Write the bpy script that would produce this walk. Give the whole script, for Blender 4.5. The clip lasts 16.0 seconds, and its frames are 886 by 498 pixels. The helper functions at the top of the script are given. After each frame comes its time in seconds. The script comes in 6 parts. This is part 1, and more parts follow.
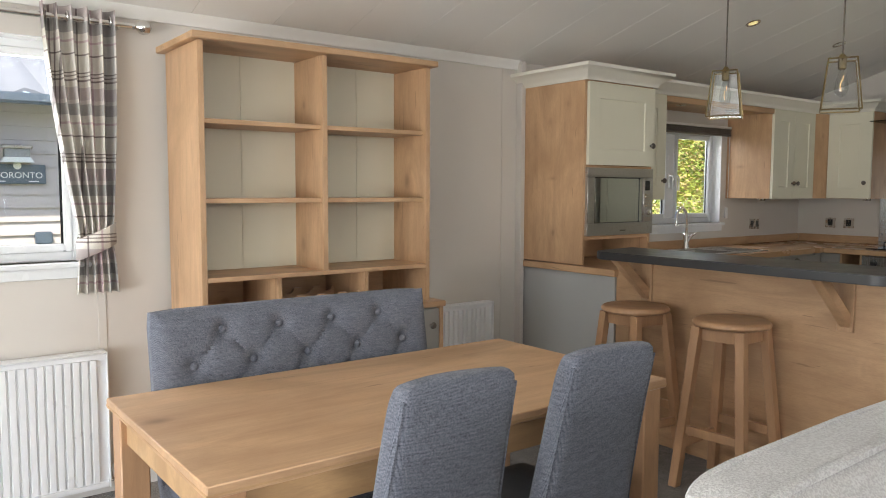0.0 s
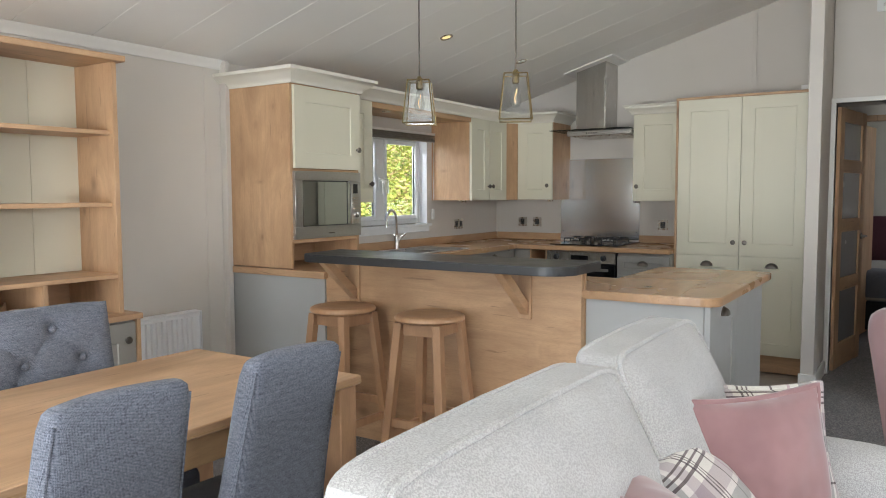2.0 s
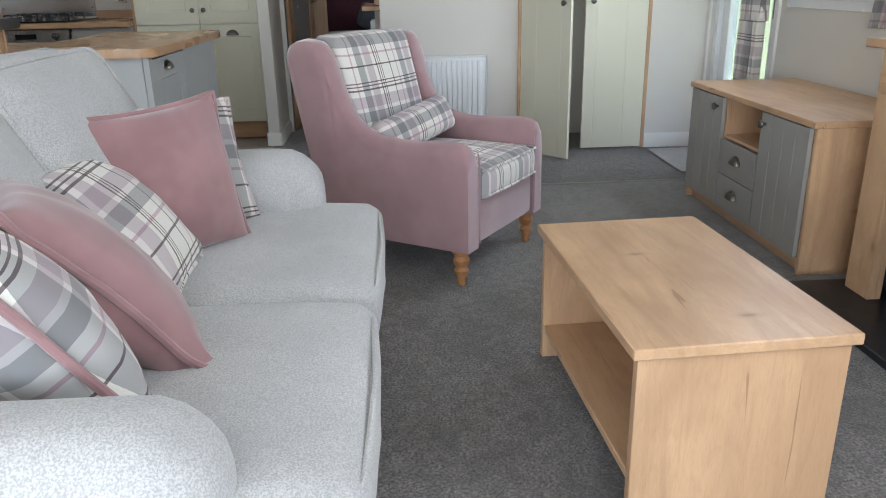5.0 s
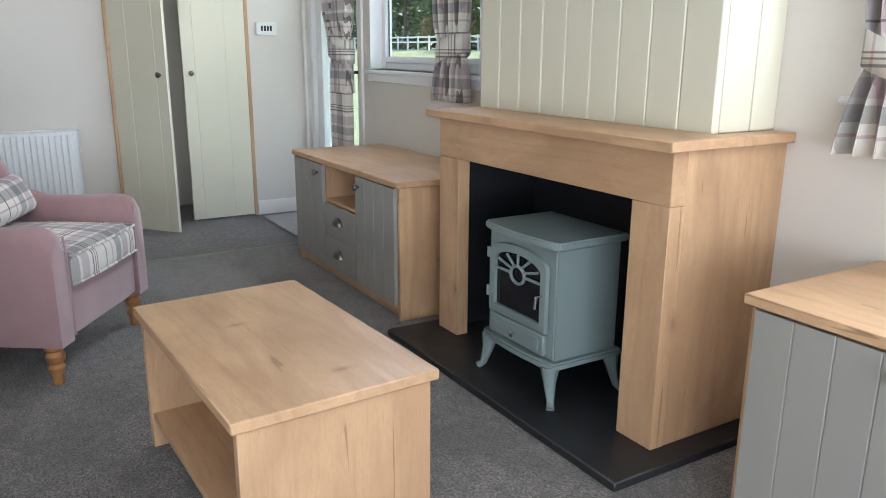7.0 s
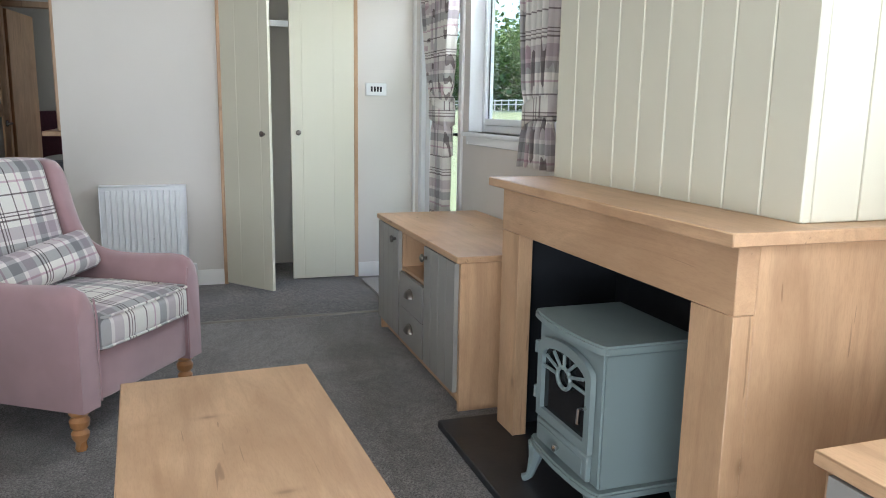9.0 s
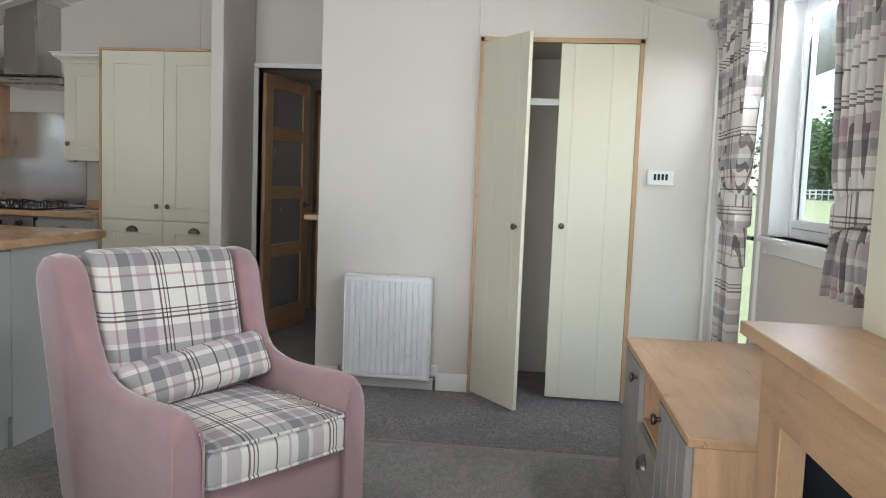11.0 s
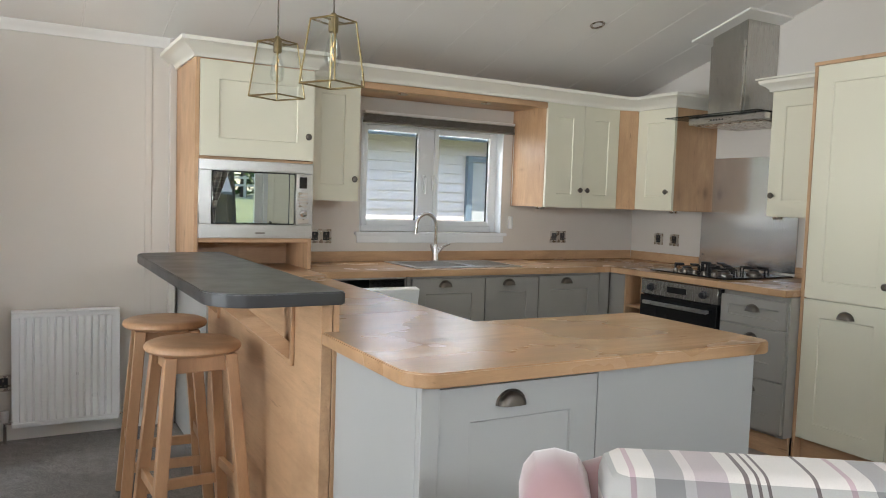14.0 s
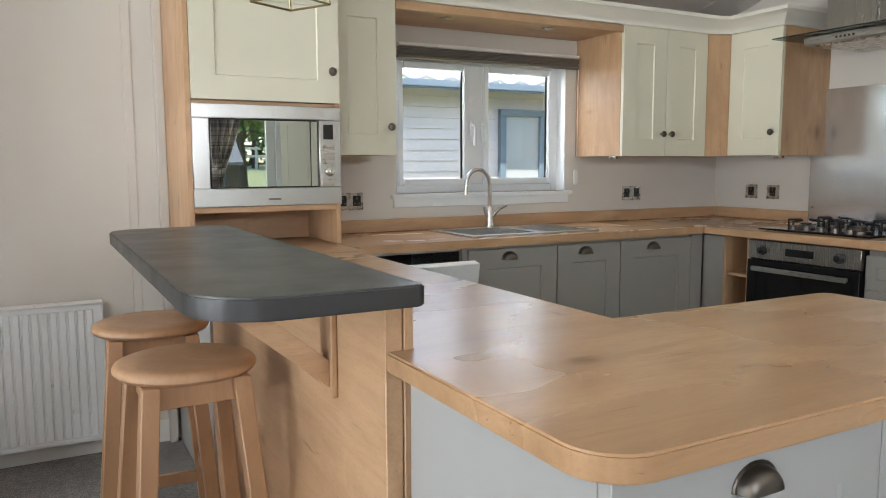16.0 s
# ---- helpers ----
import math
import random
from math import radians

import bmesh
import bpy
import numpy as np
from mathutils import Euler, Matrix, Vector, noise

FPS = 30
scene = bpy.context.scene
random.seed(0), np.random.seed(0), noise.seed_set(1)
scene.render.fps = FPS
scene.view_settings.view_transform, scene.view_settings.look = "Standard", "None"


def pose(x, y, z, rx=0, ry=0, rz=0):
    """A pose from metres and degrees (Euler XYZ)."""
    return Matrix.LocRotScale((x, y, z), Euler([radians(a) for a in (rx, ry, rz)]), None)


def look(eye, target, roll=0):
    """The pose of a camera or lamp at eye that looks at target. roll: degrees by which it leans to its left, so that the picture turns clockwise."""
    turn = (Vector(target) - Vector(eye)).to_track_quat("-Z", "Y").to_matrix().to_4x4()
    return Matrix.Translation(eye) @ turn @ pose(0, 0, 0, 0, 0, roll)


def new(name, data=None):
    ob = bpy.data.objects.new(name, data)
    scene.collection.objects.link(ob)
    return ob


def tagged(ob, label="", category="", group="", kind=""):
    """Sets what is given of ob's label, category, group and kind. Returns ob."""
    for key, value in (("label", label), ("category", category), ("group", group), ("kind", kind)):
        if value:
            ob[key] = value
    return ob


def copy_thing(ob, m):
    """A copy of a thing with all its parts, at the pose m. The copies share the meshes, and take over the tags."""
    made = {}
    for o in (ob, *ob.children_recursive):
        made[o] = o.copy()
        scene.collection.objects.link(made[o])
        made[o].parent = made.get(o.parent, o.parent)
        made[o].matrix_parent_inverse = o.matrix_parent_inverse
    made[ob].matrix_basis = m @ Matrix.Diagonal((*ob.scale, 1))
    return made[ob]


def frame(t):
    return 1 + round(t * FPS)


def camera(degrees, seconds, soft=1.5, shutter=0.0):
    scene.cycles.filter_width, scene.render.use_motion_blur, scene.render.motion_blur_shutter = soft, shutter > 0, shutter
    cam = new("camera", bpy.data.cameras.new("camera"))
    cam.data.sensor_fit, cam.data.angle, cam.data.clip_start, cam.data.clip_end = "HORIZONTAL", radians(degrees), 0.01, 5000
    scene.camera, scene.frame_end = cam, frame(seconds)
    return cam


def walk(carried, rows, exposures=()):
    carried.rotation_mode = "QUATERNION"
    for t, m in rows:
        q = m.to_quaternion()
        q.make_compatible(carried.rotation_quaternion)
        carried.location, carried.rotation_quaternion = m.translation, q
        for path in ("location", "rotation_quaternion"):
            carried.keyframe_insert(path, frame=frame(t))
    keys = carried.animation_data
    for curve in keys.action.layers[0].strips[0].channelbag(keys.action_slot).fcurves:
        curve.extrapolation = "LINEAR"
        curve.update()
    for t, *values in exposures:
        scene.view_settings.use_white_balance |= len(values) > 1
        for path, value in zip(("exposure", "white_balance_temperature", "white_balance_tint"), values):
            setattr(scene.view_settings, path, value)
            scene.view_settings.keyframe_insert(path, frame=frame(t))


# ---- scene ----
cam = camera(60.8, 16.0, 1.0)
PATH = [
    (0, (0.195, -0.15, 1.354), (1.397, 1.441, 1.198), 0.2),
    (0.5, (0.211, -0.173, 1.351), (1.494, 1.351, 1.179), -0.1),
    (1, (0.239, -0.198, 1.346), (1.635, 1.222, 1.168), -0.3),
    (1.5, (0.245, -0.206, 1.357), (1.778, 1.068, 1.187), -0.1),
    (2, (0.282, -0.24, 1.349), (1.96, 0.838, 1.204), -0.2),
    (2.5, (0.312, -0.306, 1.339), (2.127, 0.519, 1.184), -0.2),
    (3, (0.314, -0.328, 1.307), (2.207, 0.274, 1.072), -0.3),
    (3.5, (0.292, -0.391, 1.289), (2.212, 0.042, 0.933), -0.8),
    (4.5, (0.275, -0.514, 1.18), (2.179, -0.331, 0.595), -1.3),
    (5, (0.264, -0.512, 1.148), (2.146, -0.614, 0.478), -1.2),
    (7.3, (0.224, -0.659, 1.16), (1.866, -1.696, 0.685), 0.4),
    (7.5, (0.23, -0.683, 1.158), (1.883, -1.717, 0.71), 0.2),
    (8, (0.255, -0.78, 1.175), (1.974, -1.724, 0.787), -0.4),
    (8.2, (0.274, -0.843, 1.18), (2.04, -1.708, 0.814), -0.3),
    (10.3, (0.765, -1.547, 1.138), (2.721, -1.784, 0.794), 1.9),
    (10.5, (0.863, -1.609, 1.173), (2.836, -1.718, 0.867), 1.7),
    (11, (1.153, -1.664, 1.206), (3.132, -1.434, 1.037), 2.2),
    (11.5, (1.449, -1.588, 1.231), (3.38, -1.069, 1.195), 2.8),
    (11.8, (1.597, -1.568, 1.281), (3.467, -0.858, 1.282), 2.9),
    (12, (1.743, -1.543, 1.315), (3.55, -0.687, 1.334), 3.1),
    (12.5, (2.073, -1.499, 1.401), (3.636, -0.255, 1.499), 4.1),
    (13, (2.306, -1.388, 1.381), (3.631, 0.109, 1.459), 3.9),
    (13.3, (2.42, -1.331, 1.375), (3.639, 0.254, 1.383), 3.4),
    (13.5, (2.503, -1.261, 1.369), (3.658, 0.371, 1.325), 2.6),
    (14, (2.702, -1.058, 1.32), (3.685, 0.679, 1.19), 1.9),
    (14.5, (2.802, -0.857, 1.289), (3.744, 0.898, 1.105), 0.6),
    (15, (2.847, -0.612, 1.254), (3.836, 1.113, 1.045), -1.2),
    (15.5, (2.889, -0.398, 1.26), (3.937, 1.29, 1.031), -1.4),
    (16, (2.951, -0.158, 1.247), (3.898, 1.59, 1.027), -0.2),
]
EXPOSURE = [(0, 1.36, 6850, 14), (1.5, 1.72, 6600, 13), (3, 1.8, 6300, 12), (4, 1.58, 6150, 11), (5, 1.55, 6100, 11), (8.2, 1.5, 6100, 12), (11, 1.55, 6350, 11), (12, 1.65, 6850, 13), (13, 1.92, 6550, 12), (14, 2.1, 6450, 12), (16, 2.15, 6450, 12)]
walk(cam, [(t, look(eye, target, roll)) for t, eye, target, roll in PATH], EXPOSURE)

# ---- room dimensions ----
YN, YS, RIDGE = 3.39, -2.64, 0.40      # north wall, south wall, ridge line
XW, XE, XK, XD = -2.6, 5.5, 6.92, 6.52  # west wall, east wall, hob wall, hall door wall
EAVE, SLOPE = 2.15, 0.285


def roof_z(y):
    return EAVE + SLOPE * ((YN - y) if y > RIDGE else (y - (2 * RIDGE - YN)))


# ---- world and light ----
world = bpy.data.worlds.new("sky")
scene.world = world
world.use_nodes = True
wn = world.node_tree.nodes
sky = wn.new("ShaderNodeTexSky")
sky.sky_type, sky.sun_disc = "NISHITA", False
sky.sun_elevation, sky.sun_rotation = radians(60), radians(200)
world.node_tree.links.new(sky.outputs[0], wn["Background"].inputs[0])
wn["Background"].inputs[1].default_value = 0.15
sun = new("sun", bpy.data.lights.new("sun", "SUN"))
sun.data.energy, sun.data.angle, sun.data.color = 4.6, radians(0.6), (1.0, 0.95, 0.87)
sun.matrix_world = look((0, 0, 0), (0.30, 0.42, -0.95))


def window_light(name, place, target, w, h, watts, colour=(0.86, 0.93, 1.0)):
    """Area lamp added at a window to stand in for light from outdoors."""
    ob = new(name, bpy.data.lights.new(name, "AREA"))
    ob.data.shape, ob.data.size, ob.data.size_y, ob.data.energy, ob.data.color = "RECTANGLE", w, h, watts, colour
    ob.matrix_world = look(place, target)
    return ob


window_light("sky_light_west", (XW + 0.05, 0.4, 1.25), (5, 0.4, 2.6), 3.6, 1.9, 38)
# upward fill added for ground bounce, to brighten the ceiling
window_light("ground_bounce_fill_west", (XW + 0.05, 0.4, 0.62), (1.6, 0.4, 3.0), 3.6, 0.7, 32, (0.90, 0.96, 1.0))
window_light("sky_light_south_west", (0.75, YS - 0.06, 1.5), (0.9, 2, 1.6), 1.3, 0.85, 14)
window_light("sky_light_door", (5.0, YS - 0.22, 1.98), (4.0, 0.8, 3.0), 0.8, 0.25, 11)
window_light("sky_light_south", (3.83, YS - 0.17, 1.93), (3.4, 0.8, 3.1), 1.1, 0.2, 22)
window_light("sky_light_kitchen", (5.14, YN + 0.17, 1.80), (5.14, 1.5, 0.7), 1.0, 0.12, 3.5)
window_light("sky_light_north", (0.1, YN + 0.17, 1.93), (0.3, 1.0, 0.7), 1.5, 0.15, 15)
window_light("sky_light_bedroom", (9.4, YS + 0.1, 1.5), (9.4, 2, 0.9), 0.9, 0.8, 4)

# ---- materials ----


def nodes_of(name):
    m = bpy.data.materials.new(name)
    m.use_nodes = True
    n, l = m.node_tree.nodes, m.node_tree.links
    return m, n, l, n["Principled BSDF"]


def mix(n, l, fac, a, b, mode="MIX"):
    x = n.new("ShaderNodeMix")
    x.data_type, x.blend_type = "RGBA", mode
    for sock, v in ((x.inputs[0], fac), (x.inputs[6], a), (x.inputs[7], b)):
        if isinstance(v, bpy.types.NodeSocket):
            l.new(v, sock)
        elif isinstance(v, (int, float)):
            sock.default_value = v
        else:
            sock.default_value = (*v[:3], 1)
    return x.outputs[2]


def coords(n, l, scale=(1, 1, 1)):
    tc, mp = n.new("ShaderNodeTexCoord"), n.new("ShaderNodeMapping")
    mp.inputs["Scale"].default_value = scale
    l.new(tc.outputs["Object"], mp.inputs[0])
    return mp.outputs[0]


def noise_tex(n, l, vec, scale, detail=4, rough=0.55, dist=0.0):
    t = n.new("ShaderNodeTexNoise")
    t.inputs["Scale"].default_value, t.inputs["Detail"].default_value = scale, detail
    t.inputs["Roughness"].default_value, t.inputs["Distortion"].default_value = rough, dist
    l.new(vec, t.inputs["Vector"])
    return t.outputs["Fac"]


def ramp(n, l, fac, stops):
    r = n.new("ShaderNodeValToRGB")
    l.new(fac, r.inputs[0])
    while len(r.color_ramp.elements) < len(stops):
        r.color_ramp.elements.new(0.5)
    for e, (p, c) in zip(r.color_ramp.elements, stops):
        e.position = p
        e.color = (*c, 1) if len(c) == 3 else c
    return r.outputs[0]


def bump(n, l, b, height, strength=0.2, distance=0.002):
    k = n.new("ShaderNodeBump")
    k.inputs["Strength"].default_value, k.inputs["Distance"].default_value = strength, distance
    l.new(height, k.inputs["Height"])
    l.new(k.outputs[0], b.inputs["Normal"])


def paint(name, colour, rough=0.5, vary=0.04, grain=180.0, relief=0.08, spec=0.5):
    m, n, l, b = nodes_of(name)
    v = coords(n, l)
    big, fine = noise_tex(n, l, v, 1.7, 3), noise_tex(n, l, v, grain, 2)
    dark = [c * (1 - vary) for c in colour]
    light = [min(1, c * (1 + vary)) for c in colour]
    l.new(ramp(n, l, big, [(0.3, dark), (0.7, light)]), b.inputs["Base Color"])
    l.new(ramp(n, l, noise_tex(n, l, v, 9, 3), [(0.2, (rough * 0.85,) * 3), (0.8, (min(1, rough * 1.15),) * 3)]), b.inputs["Roughness"])
    b.inputs["Specular IOR Level"].default_value = spec
    bump(n, l, b, fine, relief, 0.001)
    return m


def wood(name, axis, light=(0.535, 0.335, 0.19), dark=(0.31, 0.165, 0.08), rough=0.42, knots=True):
    """Oak-effect board with its grain along an axis: cloudy figure, flowing grain lines, faint pores, small knots and hairline cracks."""
    m, n, l, b = nodes_of(name)

    def along(across, length):
        s = [across] * 3
        s[axis] = length
        return coords(n, l, s)

    figure = noise_tex(n, l, along(6.0, 1.5), 1.0, 6, 0.6, 1.2)
    cloud = noise_tex(n, l, along(3.2, 2.2), 1.0, 3, 0.5, 0.6)
    lines = noise_tex(n, l, along(34.0, 1.3), 1.0, 5, 0.62, 0.9)
    flow = noise_tex(n, l, along(11.0, 0.9), 1.0, 7, 0.66, 2.2)
    pores = noise_tex(n, l, along(170.0, 24.0), 1.6, 3, 0.6, 0.3)
    mid = [a * 0.58 + d * 0.42 for a, d in zip(light, dark)]
    pale = [min(1, x * 1.16) for x in light]
    c = ramp(n, l, figure, [(0.28, mid), (0.45, light), (0.58, pale), (0.74, light)])
    c = mix(n, l, ramp(n, l, cloud, [(0.34, (0.65,) * 3), (0.56, (0,) * 3)]), c, mid)
    c = mix(n, l, ramp(n, l, flow, [(0.34, (0.24,) * 3), (0.48, (0.03,) * 3), (0.60, (0,) * 3)]), c, dark)
    c = mix(n, l, ramp(n, l, lines, [(0.33, (0.14,) * 3), (0.46, (0,) * 3)]), c, dark)
    c = mix(n, l, ramp(n, l, pores, [(0.36, (0.15,) * 3), (0.52, (0,) * 3)]), c, dark)
    if knots:
        for across, length, inner, outer, amount in ((3.1, 1.9, 0.025, 0.10, 0.8), (2.0, 5.2, 0.012, 0.05, 0.6), (4.6, 2.8, 0.02, 0.075, 0.6)):
            vo = n.new("ShaderNodeTexVoronoi")
            vo.inputs["Scale"].default_value = 1.0
            l.new(along(across, length), vo.inputs["Vector"])
            c = mix(n, l, ramp(n, l, vo.outputs["Distance"], [(inner, (amount,) * 3), (outer, (0.16,) * 3), (outer * 2.2, (0,) * 3)]), c, [x * 0.62 for x in dark])
        crack = noise_tex(n, l, along(42.0, 3.0), 1.0, 2, 0.5, 0.8)
        c = mix(n, l, ramp(n, l, crack, [(0.70, (0,) * 3), (0.72, (0.5,) * 3), (0.76, (0.6,) * 3)]), c, [x * 0.7 for x in dark])
    l.new(c, b.inputs["Base Color"])
    l.new(ramp(n, l, cloud, [(0.3, (rough * 1.12,) * 3), (0.7, (rough * 0.94,) * 3)]), b.inputs["Roughness"])
    if rough > 0.3:
        bump(n, l, b, pores, 0.03, 0.0003)
    return m


def metal(name, colour, rough, brushed=None, cloud=30.0):
    m, n, l, b = nodes_of(name)
    b.inputs["Metallic"].default_value = 1
    s = [cloud] * 3
    if brushed is not None:
        s = [400.0, 400.0, 400.0]
        s[brushed] = 12.0
    f = noise_tex(n, l, coords(n, l, s), 1.0, 3)
    l.new(ramp(n, l, f, [(0.3, [c * 0.98 for c in colour]), (0.7, colour)]), b.inputs["Base Color"])
    l.new(ramp(n, l, f, [(0.3, (rough * 0.8,) * 3), (0.7, (rough * 1.25,) * 3)]), b.inputs["Roughness"])
    if brushed is not None:
        bump(n, l, b, f, 0.01, 0.0001)
    return m


def fabric(name, a, b_, weave=420.0, rough=0.95, sheen=0.25, relief=0.5, blotch=0.12, blend=(0.40, 0.60)):
    """Woven cloth of two yarn colours."""
    m, n, l, b = nodes_of(name)
    v = coords(n, l)
    w = noise_tex(n, l, v, weave, 2, 0.7)
    soft_ = noise_tex(n, l, v, 5.5, 4, 0.6)
    c = ramp(n, l, w, [(blend[0], a), (blend[1], b_)])
    c = mix(n, l, ramp(n, l, soft_, [(0.35, (blotch * 2.4,) * 3), (0.65, (0,) * 3)]), c, [x * 0.7 for x in a])
    l.new(c, b.inputs["Base Color"])
    b.inputs["Roughness"].default_value = rough
    b.inputs["Sheen Weight"].default_value = sheen
    b.inputs["Sheen Roughness"].default_value = 0.5
    bump(n, l, b, w, relief, 0.0015)
    return m


def twill(name, dark, light, pitch=0.0046):
    """Coarse tweed: light and dark yarns crossing on a slant, uneven from thread to thread."""
    m, n, l, b = nodes_of(name)
    v = coords(n, l)
    sep = n.new("ShaderNodeSeparateXYZ")
    l.new(v, sep.inputs[0])

    def math_node(kind, a, k):
        q = n.new("ShaderNodeMath")
        q.operation = kind
        for sock, val in zip(q.inputs, (a, k)):
            if isinstance(val, (int, float)):
                sock.default_value = val
            else:
                l.new(val, sock)
        return q.outputs[0]

    run = math_node("ADD", sep.outputs[0], sep.outputs[1])
    a = math_node("SINE", math_node("MULTIPLY", math_node("ADD", run, sep.outputs[2]), 6.283 / pitch), 0.0)
    c = math_node("SINE", math_node("MULTIPLY", math_node("SUBTRACT", run, sep.outputs[2]), 6.283 / (pitch * 1.7)), 0.0)
    weave = math_node("MULTIPLY", math_node("MULTIPLY", a, c), 0.11)
    fibre = noise_tex(n, l, v, 260.0, 3, 0.75)
    slub = noise_tex(n, l, coords(n, l, (30, 30, 240)), 1.0, 3, 0.6)
    h = math_node("ADD", weave, math_node("ADD", math_node("MULTIPLY", fibre, 0.72), math_node("MULTIPLY", slub, 0.28)))
    l.new(ramp(n, l, h, [(0.28, dark), (0.72, light)]), b.inputs["Base Color"])
    b.inputs["Roughness"].default_value = 0.95
    b.inputs["Sheen Weight"].default_value = 0.1
    bump(n, l, b, h, 0.6, 0.0015)
    return m


def plaid(name, axis_a, axis_b, size=0.30, shift=0.0, pale=0.0):
    """Cream tartan cloth with mauve and grey bands and thin dark lines, woven along two local axes."""
    m, n, l, b = nodes_of(name)
    tc, sep = n.new("ShaderNodeTexCoord"), n.new("ShaderNodeSeparateXYZ")
    l.new(tc.outputs["Object"], sep.inputs[0])

    def bands(axis, off):
        t = n.new("ShaderNodeMath")
        t.operation = "MULTIPLY_ADD"
        t.inputs[1].default_value, t.inputs[2].default_value = 1 / size, off
        l.new(sep.outputs[axis], t.inputs[0])
        f = n.new("ShaderNodeMath")
        f.operation = "FRACT"
        l.new(t.outputs[0], f.inputs[0])
        r = n.new("ShaderNodeValToRGB")
        r.color_ramp.interpolation = "CONSTANT"
        cream, mauve, grey, line = (0.87, 0.85, 0.81), (0.60, 0.535, 0.555), (0.43, 0.425, 0.425), (0.20, 0.16, 0.16)
        stops = [(0.0, cream), (0.09, line), (0.113, cream), (0.25, (0.66, 0.50, 0.545)), (0.275, cream), (0.36, grey), (0.50, (0.80, 0.76, 0.75)),
                 (0.55, mauve), (0.70, cream), (0.775, line), (0.80, cream), (0.83, line), (0.845, cream), (0.875, line), (0.89, cream)]
        while len(r.color_ramp.elements) < len(stops):
            r.color_ramp.elements.new(0.5)
        for e, (p, c) in zip(r.color_ramp.elements, stops):
            e.position, e.color = p, (*[q + (w - q) * pale for q, w in zip(c, (0.84, 0.79, 0.73))], 1)
        l.new(f.outputs[0], r.inputs[0])
        return r.outputs[0]

    c = mix(n, l, 1.0, bands(axis_a, shift), bands(axis_b, shift + 0.37), "MULTIPLY")
    v = coords(n, l)
    w = noise_tex(n, l, v, 700, 2, 0.7)
    c = mix(n, l, ramp(n, l, w, [(0.35, (0.16,) * 3), (0.65, (0,) * 3)]), c, (0.2, 0.18, 0.17))
    l.new(c, b.inputs["Base Color"])
    b.inputs["Roughness"].default_value = 0.95
    b.inputs["Sheen Weight"].default_value = 0.2
    bump(n, l, b, w, 0.35, 0.001)
    return m


def glass(name, tint=(1, 1, 1), rough=0.0, face=0.03):
    """Thin clear pane: see-through, with a glossy face that strengthens at a slant."""
    m, n, l, b = nodes_of(name)
    out = n["Material Output"]
    tr, gl, mx, lw = n.new("ShaderNodeBsdfTransparent"), n.new("ShaderNodeBsdfGlossy"), n.new("ShaderNodeMixShader"), n.new("ShaderNodeLayerWeight")
    tr.inputs[0].default_value = (*tint, 1)
    gl.inputs["Roughness"].default_value = rough
    lw.inputs[0].default_value = 0.5
    l.new(ramp(n, l, lw.outputs["Facing"], [(0.0, (face,) * 3), (0.7, (face + 0.03,) * 3), (1.0, (0.6,) * 3)]), mx.inputs[0])
    l.new(tr.outputs[0], mx.inputs[1])
    l.new(gl.outputs[0], mx.inputs[2])
    l.new(mx.outputs[0], out.inputs[0])
    n.remove(b)
    return m


def carpet(name, a, c2, scale=260.0, streak=0.0):
    m, n, l, b = nodes_of(name)
    v = coords(n, l)
    tuft, mid, big = noise_tex(n, l, v, scale, 3, 0.75), noise_tex(n, l, v, 22, 4, 0.7), noise_tex(n, l, v, 2.3, 4, 0.6, 0.8)
    c = ramp(n, l, tuft, [(0.38, a), (0.62, c2)])
    c = mix(n, l, ramp(n, l, mid, [(0.38, (0.5,) * 3), (0.58, (0,) * 3)]), c, [x * 0.75 for x in a])
    c = mix(n, l, ramp(n, l, big, [(0.42, (0.38,) * 3), (0.56, (0,) * 3)]), c, [x * 0.8 for x in a])
    l.new(c, b.inputs["Base Color"])
    b.inputs["Roughness"].default_value = 1.0
    b.inputs["Sheen Weight"].default_value = 0.3
    bump(n, l, b, tuft, 0.9, 0.005)
    return m


def emitter(name, colour, strength):
    m, n, l, b = nodes_of(name)
    b.inputs["Base Color"].default_value = (*colour, 1)
    b.inputs["Emission Color"].default_value = (*colour, 1)
    b.inputs["Emission Strength"].default_value = strength
    return m


WALL = paint("greige_wall_board", (0.67, 0.625, 0.57), 0.6, 0.02, 300, 0.06, 0.3)
CEIL = paint("white_ceiling_board", (0.90, 0.88, 0.84), 0.55, 0.015, 200, 0.04, 0.3)
TRIM = paint("white_trim_paint", (0.80, 0.78, 0.74), 0.35, 0.015)
UPVC = paint("white_window_plastic", (0.82, 0.83, 0.83), 0.25, 0.01)
TAUPE = paint("taupe_slat_paint", (0.17, 0.15, 0.125), 0.45, 0.05)
OAK = [wood("oak_grain_%s" % a, i) for i, a in enumerate("xyz")]
EDGE = wood("oak_edge_band", 0, (0.50, 0.31, 0.155), (0.33, 0.19, 0.09), 0.45, False)
LEGWOOD = wood("varnished_turned_leg", 2, (0.40, 0.19, 0.075), (0.27, 0.12, 0.045), 0.28, False)
BEECH = wood("beech_stool", 2, (0.49, 0.285, 0.155), (0.34, 0.185, 0.095), 0.4, False)
WORKTOP = [wood("worktop_oak_%s" % a, i, (0.52, 0.32, 0.175), (0.31, 0.17, 0.08), 0.26) for i, a in enumerate("xy")]
CREAM = paint("cream_door_paint", (0.715, 0.678, 0.54), 0.42, 0.02, 220, 0.05)
CORNICE = paint("cream_cornice_paint", (0.78, 0.745, 0.65), 0.42, 0.02)
